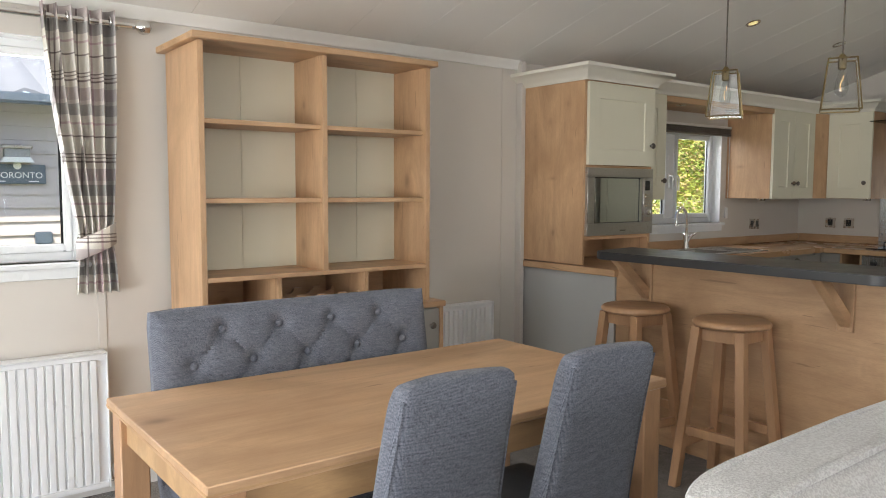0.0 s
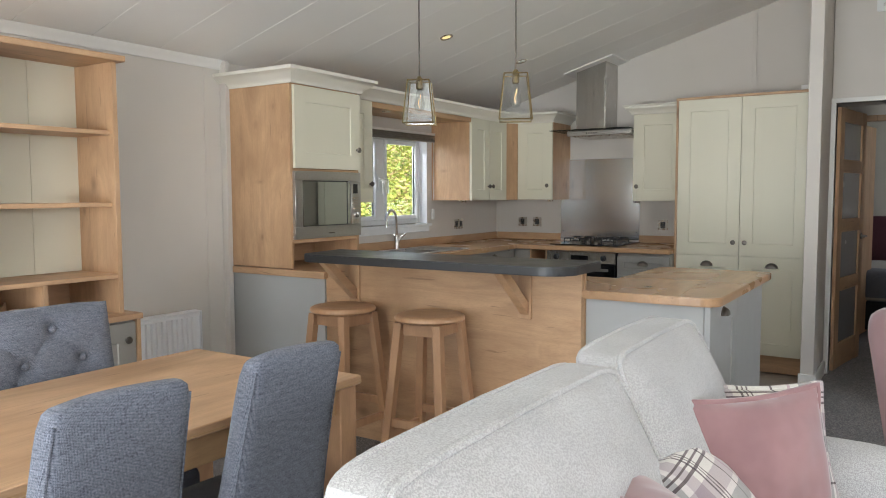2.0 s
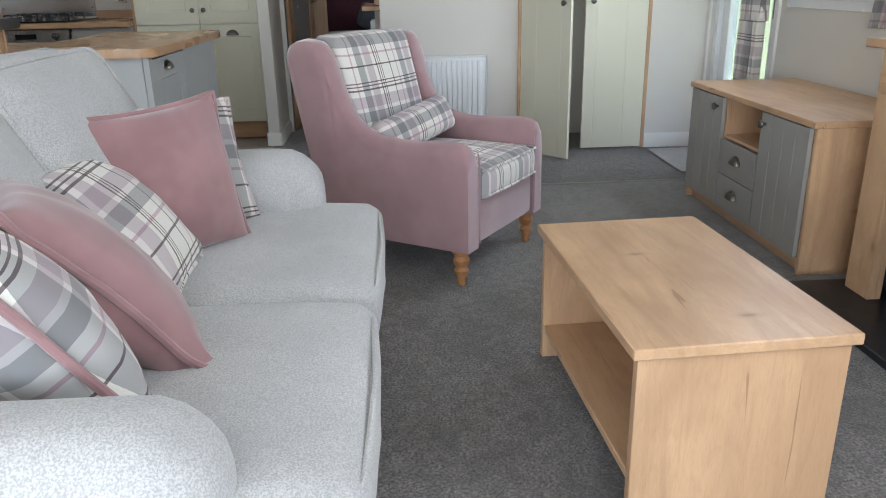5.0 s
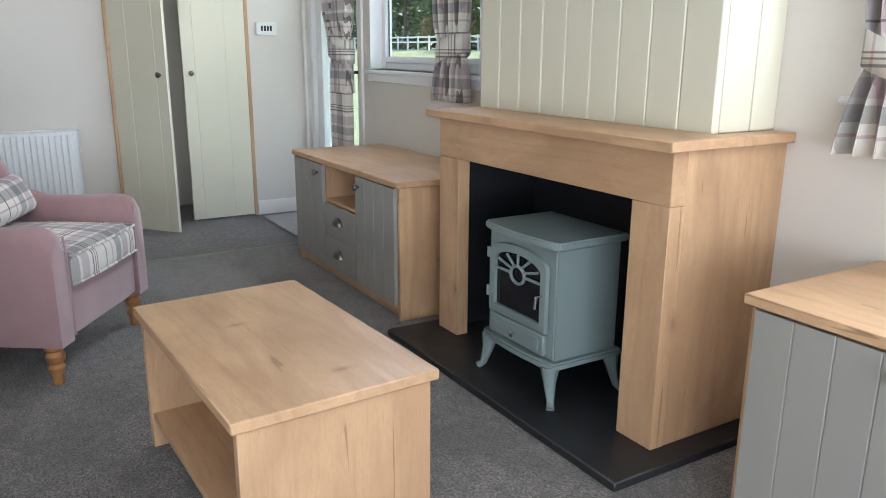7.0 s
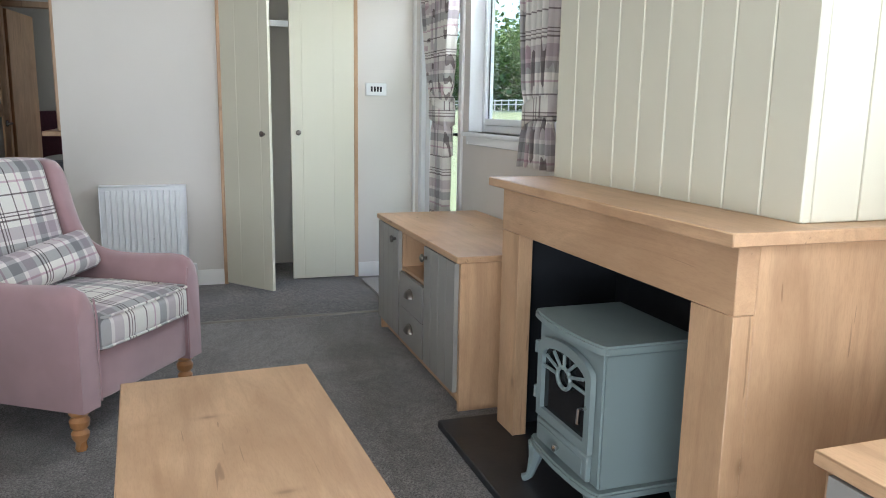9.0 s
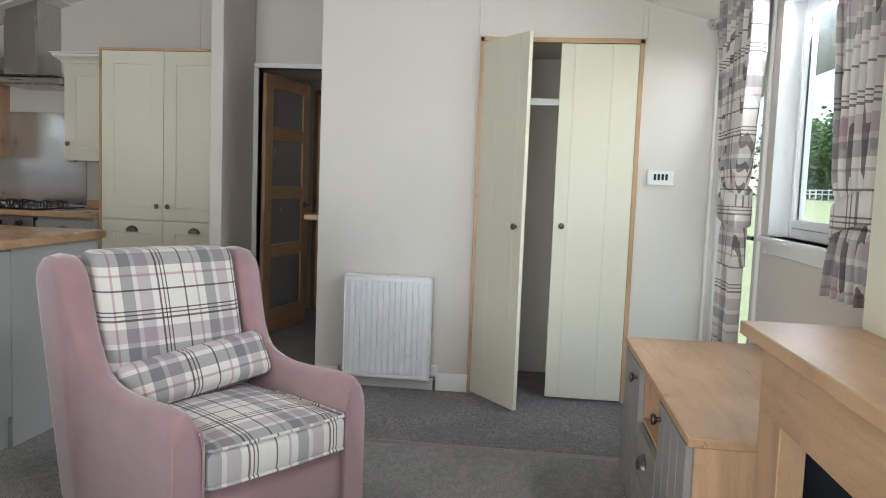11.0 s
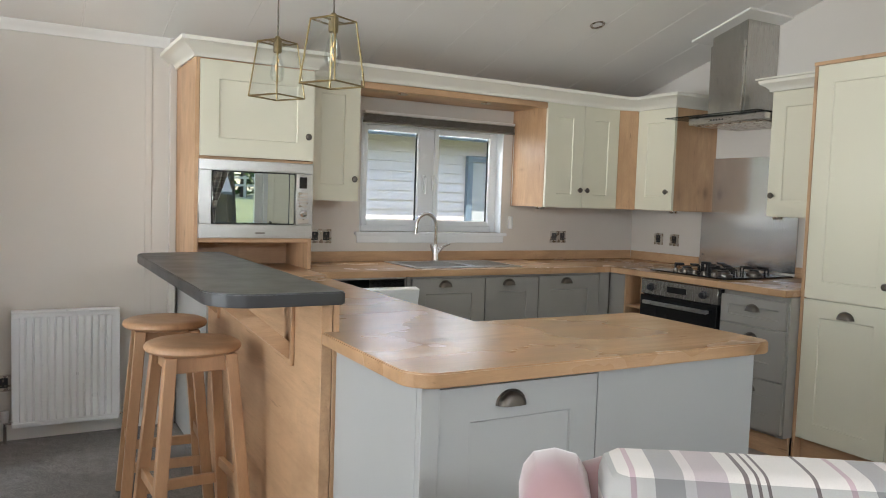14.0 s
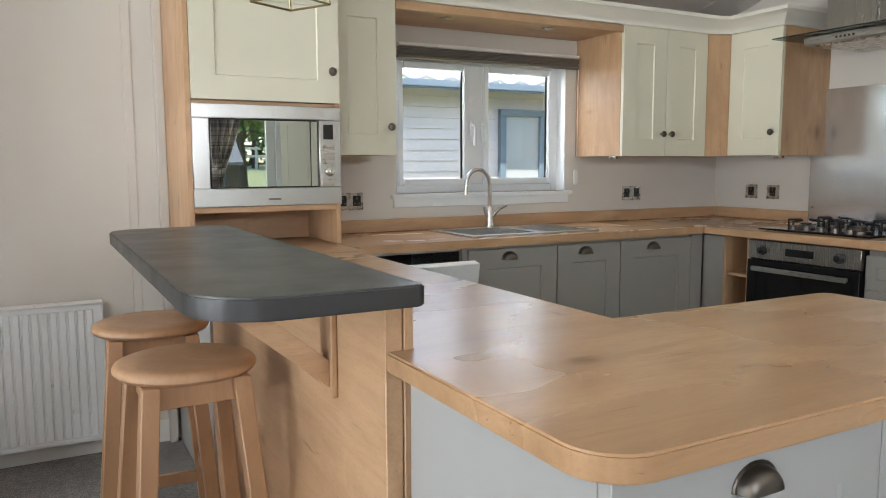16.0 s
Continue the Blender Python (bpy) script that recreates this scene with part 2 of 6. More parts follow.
GREY = paint("warm_grey_door_paint", (0.305, 0.288, 0.258), 0.42, 0.02, 220, 0.05)
PANELGREY = paint("light_grey_end_panel", (0.43, 0.43, 0.415), 0.42, 0.02)
CHARCOAL = paint("charcoal_bar_top", (0.034, 0.034, 0.035), 0.38, 0.03)
BLACKCARC = paint("black_recess", (0.008, 0.009, 0.012), 0.6, 0.05)
SLATE = paint("black_slate_hearth", (0.018, 0.018, 0.02), 0.45, 0.15, 60, 0.3)
STOVE = paint("sage_grey_stove_enamel", (0.205, 0.25, 0.245), 0.35, 0.03)
RADW = paint("white_radiator_enamel", (0.88, 0.885, 0.89), 0.3, 0.01, 180, 0.0)
PLASTIC = paint("white_plastic", (0.78, 0.78, 0.76), 0.35, 0.01)
BLACKP = paint("black_plastic", (0.012, 0.012, 0.013), 0.3, 0.05)
STEEL = metal("brushed_steel", (0.52, 0.51, 0.49), 0.30, 1)
SPLASH, sp_n, sp_l, sp_b = nodes_of("satin_steel_sheet")
sp_b.inputs["Base Color"].default_value = (0.63, 0.64, 0.645, 1)
sp_b.inputs["Metallic"].default_value, sp_b.inputs["Roughness"].default_value = 1.0, 0.2
STEELV = metal("brushed_steel_upright", (0.52, 0.505, 0.475), 0.24, 2)
CHROME = metal("chrome", (0.72, 0.71, 0.69), 0.12)
PEWTER = metal("antique_pewter", (0.17, 0.15, 0.13), 0.35)
BRASS = metal("aged_brass", (0.28, 0.21, 0.10), 0.32)
NICKEL = metal("satin_nickel", (0.52, 0.47, 0.41), 0.28)
GLASS = glass("clear_glass", (0.93, 0.95, 0.95))
LANTERN = glass("lantern_glass", (0.91, 0.92, 0.91), 0.01, 0.07)
HOODGLASS = glass("smoked_hood_glass", (0.42, 0.45, 0.44))
FROST = paint("frosted_glass_panel", (0.30, 0.30, 0.30), 0.25, 0.04)
OVENGLASS = paint("black_oven_glass", (0.006, 0.006, 0.007), 0.06, 0.02, 200, 0.0)
MIRRORGLASS = metal("microwave_door_glass", (0.42, 0.44, 0.43), 0.008)
TWEED = twill("grey_tweed", (0.014, 0.019, 0.034), (0.25, 0.265, 0.31))
DARKCLOTH = fabric("black_seat_cloth", (0.008, 0.008, 0.01), (0.03, 0.03, 0.034), 400)
SOFA = fabric("pale_grey_chenille", (0.385, 0.373, 0.362), (0.575, 0.562, 0.55), 290, 0.95, 0.25, 1.0, 0.12)
PINK = fabric("dusty_pink_velvet", (0.325, 0.188, 0.196), (0.352, 0.206, 0.214), 7, 0.75, 0.8, 0.04, 0.10)
PINKC = fabric("pink_cushion_velvet", (0.285, 0.15, 0.15), (0.325, 0.176, 0.174), 9, 0.8, 0.5, 0.05, 0.16)
PLUM = fabric("plum_velvet", (0.10, 0.03, 0.045), (0.15, 0.05, 0.07), 90)
PLAID_XZ = plaid("plaid_upright", 0, 2)
PLAID_XY = plaid("plaid_flat", 0, 1, 0.30, 0.2)
PLAID_CURT = plaid("plaid_curtain", 0, 2, 0.34, 0.1, 0.14)
CARPET = carpet("taupe_carpet", (0.068, 0.059, 0.054), (0.31, 0.278, 0.256), 120)
HALLCARPET = carpet("brown_grey_mat_carpet", (0.03, 0.024, 0.021), (0.22, 0.18, 0.162), 62)
MATM = carpet("pale_doormat", (0.30, 0.28, 0.27), (0.42, 0.40, 0.38))
BEDCLOTH = fabric("cream_bedspread", (0.36, 0.33, 0.28), (0.45, 0.42, 0.36), 120)
FILAMENT = emitter("warm_filament", (1.0, 0.62, 0.25), 0.5)
# yellow face for one downlight, with weak emission added
LAMPYELLOW = emitter("yellow_glow_downlight", (1.0, 0.86, 0.42), 0.25)
FLOORV = [wood("grey_vinyl_plank_%d" % i, 0, (0.30 + 0.03 * i, 0.26 + 0.027 * i, 0.22 + 0.022 * i), (0.20, 0.17, 0.145), 0.4, False) for i in range(3)]
GRASS = carpet("lawn_grass", (0.13, 0.16, 0.045), (0.27, 0.30, 0.12), 30)
CLADN = paint("beige_cladding", (0.53, 0.465, 0.43), 0.6, 0.05)
ROOFT = paint("grey_roof_tile", (0.19, 0.20, 0.22), 0.75, 0.12, 60, 0.2, 0.2)
ANTHR = paint("blue_grey_frame", (0.10, 0.13, 0.16), 0.35, 0.03)
BARK = paint("tree_bark", (0.10, 0.075, 0.055), 0.9, 0.25, 20, 0.6)
LEAF = [paint("leaf_green_%d" % i, c, 0.6, 0.2) for i, c in enumerate([(0.05, 0.12, 0.025), (0.09, 0.17, 0.03), (0.15, 0.21, 0.04)])]
AUTUMN = paint("russet_leaf", (0.30, 0.13, 0.05), 0.6, 0.2)
BANK = [paint("bank_foliage_%d" % i, c, 0.7, 0.25) for i, c in enumerate([(0.40, 0.42, 0.08), (0.24, 0.33, 0.06), (0.42, 0.30, 0.14)])]

# ---- mesh helpers ----


def box(x0, x1, y0, y1, z0, z1, bev=0.002, bm=None):
    (x0, x1), (y0, y1), (z0, z1) = sorted((x0, x1)), sorted((y0, y1)), sorted((z0, z1))
    bm2 = bmesh.new()
    bmesh.ops.create_cube(bm2, size=1)
    for v in bm2.verts:
        v.co = ((x0 + x1) / 2 + v.co.x * (x1 - x0), (y0 + y1) / 2 + v.co.y * (y1 - y0), (z0 + z1) / 2 + v.co.z * (z1 - z0))
    if bev:
        bmesh.ops.bevel(bm2, geom=bm2.edges[:], offset=min(bev, 0.4 * min(abs(x1 - x0), abs(y1 - y0), abs(z1 - z0))), segments=2 if bev > 0.004 else 1, affect="EDGES")
    return join(bm, bm2)


def join(bm, other):
    if bm is None:
        return other
    me = bpy.data.meshes.new("tmp")
    other.to_mesh(me)
    other.free()
    bm.from_mesh(me)
    bpy.data.meshes.remove(me)
    return bm


def prism(pts, z0, z1, bev=0.0, m=None, bm=None):
    """A 2D outline pulled up from z0 to z1, then moved by m."""
    b2 = bmesh.new()
    vs = [b2.verts.new((x, y, z0)) for x, y in pts]
    f = b2.faces.new(vs)
    ext = bmesh.ops.extrude_face_region(b2, geom=[f])
    for v in ext["geom"]:
        if isinstance(v, bmesh.types.BMVert):
            v.co.z = z1
    bmesh.ops.recalc_face_normals(b2, faces=b2.faces[:])
    if bev:
        bmesh.ops.bevel(b2, geom=b2.edges[:], offset=bev, segments=2, affect="EDGES")
    if m is not None:
        b2.transform(m)
    return join(bm, b2)


XUP = Matrix(((0, 0, 1, 0), (1, 0, 0, 0), (0, 1, 0, 0), (0, 0, 0, 1)))  # outline (y, z) pulled along x
YUP = Matrix(((1, 0, 0, 0), (0, 0, 1, 0), (0, 1, 0, 0), (0, 0, 0, 1)))  # outline (x, z) pulled along y


def lathe(profile, n=20, m=None, bm=None):
    """Turned shape from (radius, z) pairs."""
    b2 = bmesh.new()
    rings = []
    for r, z in profile:
        rings.append([b2.verts.new((r * math.cos(2 * math.pi * i / n), r * math.sin(2 * math.pi * i / n), z)) for i in range(n)])
    for a, b in zip(rings, rings[1:]):
        for i in range(n):
            b2.faces.new((a[i], a[(i + 1) % n], b[(i + 1) % n], b[i]))
    b2.faces.new(rings[0][::-1])
    b2.faces.new(rings[-1])
    if m is not None:
        b2.transform(m)
    return join(bm, b2)


def tube(pts, r, n=10, closed=False, bm=None):
    """A round bar along a path."""
    b2 = bmesh.new()
    pts = [Vector(p) for p in pts]
    rings, side = [], None
    for i, p in enumerate(pts):
        a = pts[i - 1] if i or closed else p
        b = pts[(i + 1) % len(pts)] if i < len(pts) - 1 or closed else p
        d = (b - a).normalized()
        if side is None:
            side = d.orthogonal().normalized()
        side = (side - d * side.dot(d)).normalized()
        up = d.cross(side)
        rr = r[i] if isinstance(r, (list, tuple)) else r
        rings.append([b2.verts.new(p + side * rr * math.cos(2 * math.pi * k / n) + up * rr * math.sin(2 * math.pi * k / n)) for k in range(n)])
    pairs = list(zip(rings, rings[1:])) + ([(rings[-1], rings[0])] if closed else [])
    for a, b in pairs:
        for k in range(n):
            b2.faces.new((a[k], a[(k + 1) % n], b[(k + 1) % n], b[k]))
    if not closed:
        b2.faces.new(rings[0][::-1])
        b2.faces.new(rings[-1])
    return join(bm, b2)


def soft(x0, x1, y0, y1, z0, z1, r=0.05, bulge=(0, 0, 0), cuts=9, lump=0.0, bm=None):
    """An upholstered block: rounded edges, bulging faces, a little unevenness."""
    b2 = bmesh.new()
    bmesh.ops.create_cube(b2, size=2)
    bmesh.ops.subdivide_edges(b2, edges=b2.edges[:], cuts=cuts, use_grid_fill=True)
    c = Vector(((x0 + x1) / 2, (y0 + y1) / 2, (z0 + z1) / 2))
    h = Vector(((x1 - x0) / 2, (y1 - y0) / 2, (z1 - z0) / 2))
    r = min(r, 0.98 * min(h))
    for v in b2.verts:
        u = v.co.copy()
        s = Vector([math.copysign(abs(q) ** 0.8, q) for q in u])
        p = Vector((s.x * h.x, s.y * h.y, s.z * h.z))
        core = Vector([max(-(hh - r), min(hh - r, q)) for q, hh in zip(p, h)])
        d = p - core
        if d.length > 1e-6:
            p = core + d.normalized() * r
        for i in range(3):
            j, k = (i + 1) % 3, (i + 2) % 3
            p[i] += math.copysign(1, u[i]) * bulge[i] * (1 - u[j] ** 2) * (1 - u[k] ** 2) * abs(u[i])
        if lump:
            p += Vector((noise.noise(p * 6), noise.noise(p * 6 + Vector((9, 0, 0))), noise.noise(p * 6 + Vector((0, 9, 0))))) * lump
        v.co = c + p
    return join(bm, b2)


def mesh_object(name, bm, material, smooth=True):
    me = bpy.data.meshes.new(name)
    bmesh.ops.recalc_face_normals(bm, faces=bm.faces[:])
    bm.to_mesh(me)
    bm.free()
    me.materials.append(material)
    if smooth:
        me.shade_smooth()
        me.set_sharp_from_angle(angle=radians(38))
    return new(name, me)


SPLIT = {"side_panel", "shelf", "return", "recess_lining", "divider", "apron_long", "apron_end", "upstand", "base_side", "frame_post", "upright", "rack", "niche", "apron", "rail", "wall_bracket", "header", "side", "gasket", "interior"}


def part(name, bm, material, parent, label=""):
    """One mesh under a thing or a part; the separate boards of a SPLIT name become parts of their own."""
    if name in SPLIT:
        left, islands = set(bm.verts), []
        while left:
            todo, isle = [left.pop()], []
            while todo:
                v = todo.pop()
                isle.append(v)
                for e in v.link_edges:
                    w = e.other_vert(v)
                    if w in left:
                        left.discard(w)
                        todo.append(w)
            islands.append(isle)
        if len(islands) > 1:
            ob = None
            for isle in islands:
                b2, new_v = bmesh.new(), {}
                for v in isle:
                    new_v[v] = b2.verts.new(v.co)
                for f in {f for v in isle for f in v.link_faces}:
                    b2.faces.new([new_v[v] for v in f.verts])
                ob = mesh_object(name, b2, material)
                ob.parent = parent
                tagged(ob, label)
            bm.free()
            return ob
    ob = mesh_object(name, bm, material)
    ob.parent = parent
    return tagged(ob, label)


def thing(name, label, category, m=None, group="", kind=""):
    ob = new(name)
    ob.empty_display_size = 0.1
    if m is not None:
        ob.matrix_world = m
    return tagged(ob, label, category, group, kind)


def solid(name, bm, material, label, category, group="", kind="", m=None):
    ob = mesh_object(name, bm, material)
    if m is not None:
        ob.matrix_world = m
    return tagged(ob, label, category, group, kind)


def fixed(name, bm, material, label="", category=""):
    """A piece of the setting."""
    return tagged(mesh_object(name, bm, material), label, category, "", "structure")


def holed(a0, a1, z0, z1, holes, make):
    """Boxes that fill a wall from a0 to a1 and z0 to z1 around its holes (a, b, low, high)."""
    bm, cur = None, a0
    for a, b, lo, hi in sorted(holes):
        if a > cur:
            bm = make(cur, a, z0, z1, bm)
        if lo > z0:
            bm = make(a, b, z0, lo, bm)
        if hi < z1:
            bm = make(a, b, hi, z1, bm)
        cur = b
    if a1 > cur:
        bm = make(cur, a1, z0, z1, bm)
    return bm


# ---- the shell ----
NWIN, KWIN = (-0.75, 0.93, 1.04, 1.98), (4.60, 5.68, 1.10, 1.83)
SDOOR, SWIN, SWIN2 = (4.56, 5.46, 0.0, 2.06), (3.24, 4.42, 1.045, 2.0), (0.05, 1.42, 1.045, 2.0)
T = 0.13
fixed("wall_north", holed(XW - T, 10.5, -0.3, EAVE + 0.02, [NWIN, KWIN], lambda a, b, c, d, bm: box(a, b, YN, YN + T, c, d, 0, bm)), WALL, "greige wallboard wall with window openings", "wall")
fixed("wall_south", holed(XW - T, 10.5, -0.3, EAVE + 0.02, [SWIN2, SWIN, SDOOR, (8.9, 9.9, 1.05, 2.0)], lambda a, b, c, d, bm: box(a, b, YS - T, YS, c, d, 0, bm)), WALL, "greige wallboard wall with a door and windows", "wall")


def gable(y0, y1, x0, x1, holes):
    """Cross wall whose top follows the roof."""
    bm = holed(y0, y1, -0.3, EAVE - 0.02, holes, lambda a, b, c, d, k: box(x0, x1, a, b, c, d, 0, k))
    ys = [y0] + ([RIDGE] if y0 < RIDGE < y1 else []) + [y1]
    outline = [(y0, EAVE - 0.02)] + [(y, roof_z(y) + 0.03) for y in ys] + [(y1, EAVE - 0.02)]
    return prism(outline, x0, x1, 0, XUP, bm)


fixed("wall_west", gable(YS, YN, XW - T, XW, [(-1.5, 2.3, 0.2, 2.12)]), WALL, "greige wallboard gable wall with wide glazing", "wall")
fixed("wall_kitchen", gable(0.47, YN, XK, XK + 0.1, []), WALL, "greige wallboard wall behind the hob", "wall")
fixed("wall_hall_door", gable(-0.42, 0.38, XD, XD + 0.08, [(-0.35, 0.35, -0.3, 2.0)]), WALL, "greige wall with the hall doorway", "wall")
fixed("wall_east", gable(YS, -0.41, XE, XE + 0.09, [(-2.215, -1.335, -0.3, 2.03)]), WALL, "greige wallboard wall with the cupboard opening", "wall")
fixed("wall_hall_side", box(XE + 0.09, 8.0, -0.50, -0.41, -0.3, 2.9, 0), WALL, "greige wall along the hall", "wall")
fixed("wall_stub", box(5.96, XK + 0.1, 0.385, 0.47, -0.3, roof_z(RIDGE) - 0.02, 0.004), WALL, "narrow greige partition end beside the tall larder", "wall")
fixed("wall_hall_north", box(XK + 0.1, 8.0, 0.60, 0.68, -0.3, 2.9, 0), WALL, "greige hall wall", "wall")
fixed("wall_bedroom", gable(YS, YN, 8.0, 8.08, [(-0.38, 0.36, -0.3, 2.0)]), WALL, "greige wall with the bedroom doorway", "wall")
fixed("wall_bedroom_end", gable(YS, YN, 10.4, 10.5, []), WALL, "greige bedroom end wall", "wall")
hall_ceiling = fixed("ceiling_hall", box(XD + 0.08, 8.0, -0.41, 0.60, 2.12, 2.16, 0), CEIL, "flat white hall ceiling", "ceiling")
# vaulted ceiling of V-jointed boards that run up the slope
bmc = bmesh.new()
for side in (1, -1):
    ya, yb = (RIDGE, YN + 0.02) if side > 0 else (YS - 0.02, RIDGE)
    x = XW
    while x < 10.5:
        x1 = min(x + 0.4, 10.5)
        outline = [(x, 0.0025), (x, 0.03), (x1, 0.03), (x1, 0.0025), (x1 - 0.003, 0), (x + 0.003, 0)]
        b2 = bmesh.new()
        low = [b2.verts.new((px, ya, roof_z(ya) + pz)) for px, pz in outline]
        high = [b2.verts.new((px, yb, roof_z(yb) + pz)) for px, pz in outline]
        for i in range(6):
            b2.faces.new((low[i], low[(i + 1) % 6], high[(i + 1) % 6], high[i]))
        join(bmc, b2)
        x += 0.4
fixed("ceiling", bmc, CEIL, "white vaulted ceiling of jointed boards", "ceiling")
# unseen south overhang, made deep to keep direct sun off the south windows
OV = 0.75
zo = EAVE - SLOPE * OV
fixed("roof", prism([(YS - OV, zo + 0.04), (RIDGE, roof_z(RIDGE) + 0.05), (YN + 0.35, EAVE - SLOPE * 0.35 + 0.04), (YN + 0.35, EAVE - SLOPE * 0.35 + 0.14), (RIDGE, roof_z(RIDGE) + 0.18), (YS - OV, zo + 0.14)], XW - 0.5, 10.9, 0, XUP), ROOFT, "dark tiled lodge roof, its unseen south eave deepened to block the sun", "roof")
fixed("ridge_beam", box(XW, 6.04, RIDGE - 0.06, RIDGE + 0.06, roof_z(RIDGE) - 0.13, roof_z(RIDGE) + 0.02, 0.006), CEIL, "white boxed ridge beam", "beam")
fixed("beam_bracket", prism([(RIDGE - 0.11, roof_z(RIDGE) - 0.13), (RIDGE + 0.11, roof_z(RIDGE) - 0.13), (RIDGE + 0.06, roof_z(RIDGE) - 0.20), (RIDGE - 0.06, roof_z(RIDGE) - 0.20)], 5.93, 6.06, 0.004, XUP), TRIM, "white bracket under the ridge beam", "bracket")

# floors
fixed("floor_carpet", box(XW, 4.55, YS, YN, -0.06, 0.0, 0), CARPET, "taupe cut-pile carpet", "floor")
fixed("floor_hall", box(4.55, 10.4, YS, 0.43, -0.06, -0.002, 0), HALLCARPET, "brown-grey flecked hall carpet", "floor")
fixed("floor_subfloor", box(4.55, XK + 0.1, 0.43, YN, -0.08, -0.012, 0), FLOORV[0], "dark joint under the kitchen planks", "floor")
fixed("threshold_strip", prism([(4.53, 0.0), (4.57, 0.0), (4.56, 0.006), (4.54, 0.006)], YS + 0.02, 0.43, 0, YUP), TAUPE, "thin metal carpet threshold strip", "trim")
fixed("bedroom_ceiling_void", box(8.08, 10.4, YS, YN, 2.4, 2.44, 0), CEIL, "white bedroom ceiling", "ceiling")

# coving, battens and skirting
def cove_run(name, x0, x1, y, sign):
    fixed(name, prism([(y, EAVE - 0.05), (y - sign * 0.012, EAVE - 0.05), (y - sign * 0.015, EAVE - 0.02), (y - sign * 0.03, EAVE), (y - sign * 0.03, EAVE + 0.006), (y, EAVE + 0.006)], x0, x1, 0, XUP), TRIM, "slim cream coving along the eaves", "trim")


cove_run("trim_north", XW, 3.46, YN, 1)
cove_run("trim_south", XW, XE, YS, -1)
for i, (bx, z0, z1) in enumerate([(3.335, 0.1, EAVE - 0.05), (2.14, 0.1, EAVE - 0.05), (0.985, 0.1, 0.95)]):
    fixed("trim_batten_north_%d" % i, box(bx - 0.018, bx + 0.018, YN - 0.006, YN, z0, z1, 0.002), WALL, "flat joint batten on the wallboard", "trim")
for i, (by, z0, z1) in enumerate([(-1.335, 2.05, roof_z(-1.335)), (-2.235, 2.05, roof_z(-2.235))]):
    fixed("trim_batten_east_%d" % i, box(XE - 0.006, XE, by - 0.015, by + 0.015, z0, z1, 0.002), WALL, "flat joint batten on the wallboard", "trim")
fixed("trim_batten_hob", box(XK - 0.006, XK, 0.98, 1.01, 2.08, roof_z(1.0), 0.002), WALL, "flat joint batten on the wallboard", "trim")
fixed("trim_corner_post", box(3.44, 3.475, YN - 0.05, YN, 0, EAVE, 0.003), WALL, "corner batten beside the tall kitchen unit", "trim")


def skirting(name, a, b, along, at, face):
    o = [(at, 0), (at - face * 0.016, 0), (at - face * 0.016, 0.075), (at - face * 0.008, 0.1), (at, 0.1)]
    fixed(name, prism(o, a, b, 0, XUP if along == "x" else YUP), TRIM, "white moulded skirting board", "skirting")


skirting("baseboard_north", XW, 3.46, "x", YN, 1)
skirting("baseboard_south_a", XW, 1.55, "x", YS, -1)
skirting("baseboard_south_b", 2.85, 4.55, "x", YS, -1)
skirting("baseboard_east_a", -1.33, -0.41, "y", XE, 1)
skirting("baseboard_east_b", YS, -2.24, "y", XE, 1)
skirting("baseboard_stub", 5.96, XD, "x", 0.385, 1)
fixed("baseboard_stub_end", box(5.944, 5.96, 0.375, 0.48, 0, 0.1, 0.003), TRIM, "white skirting round the partition end", "skirting")


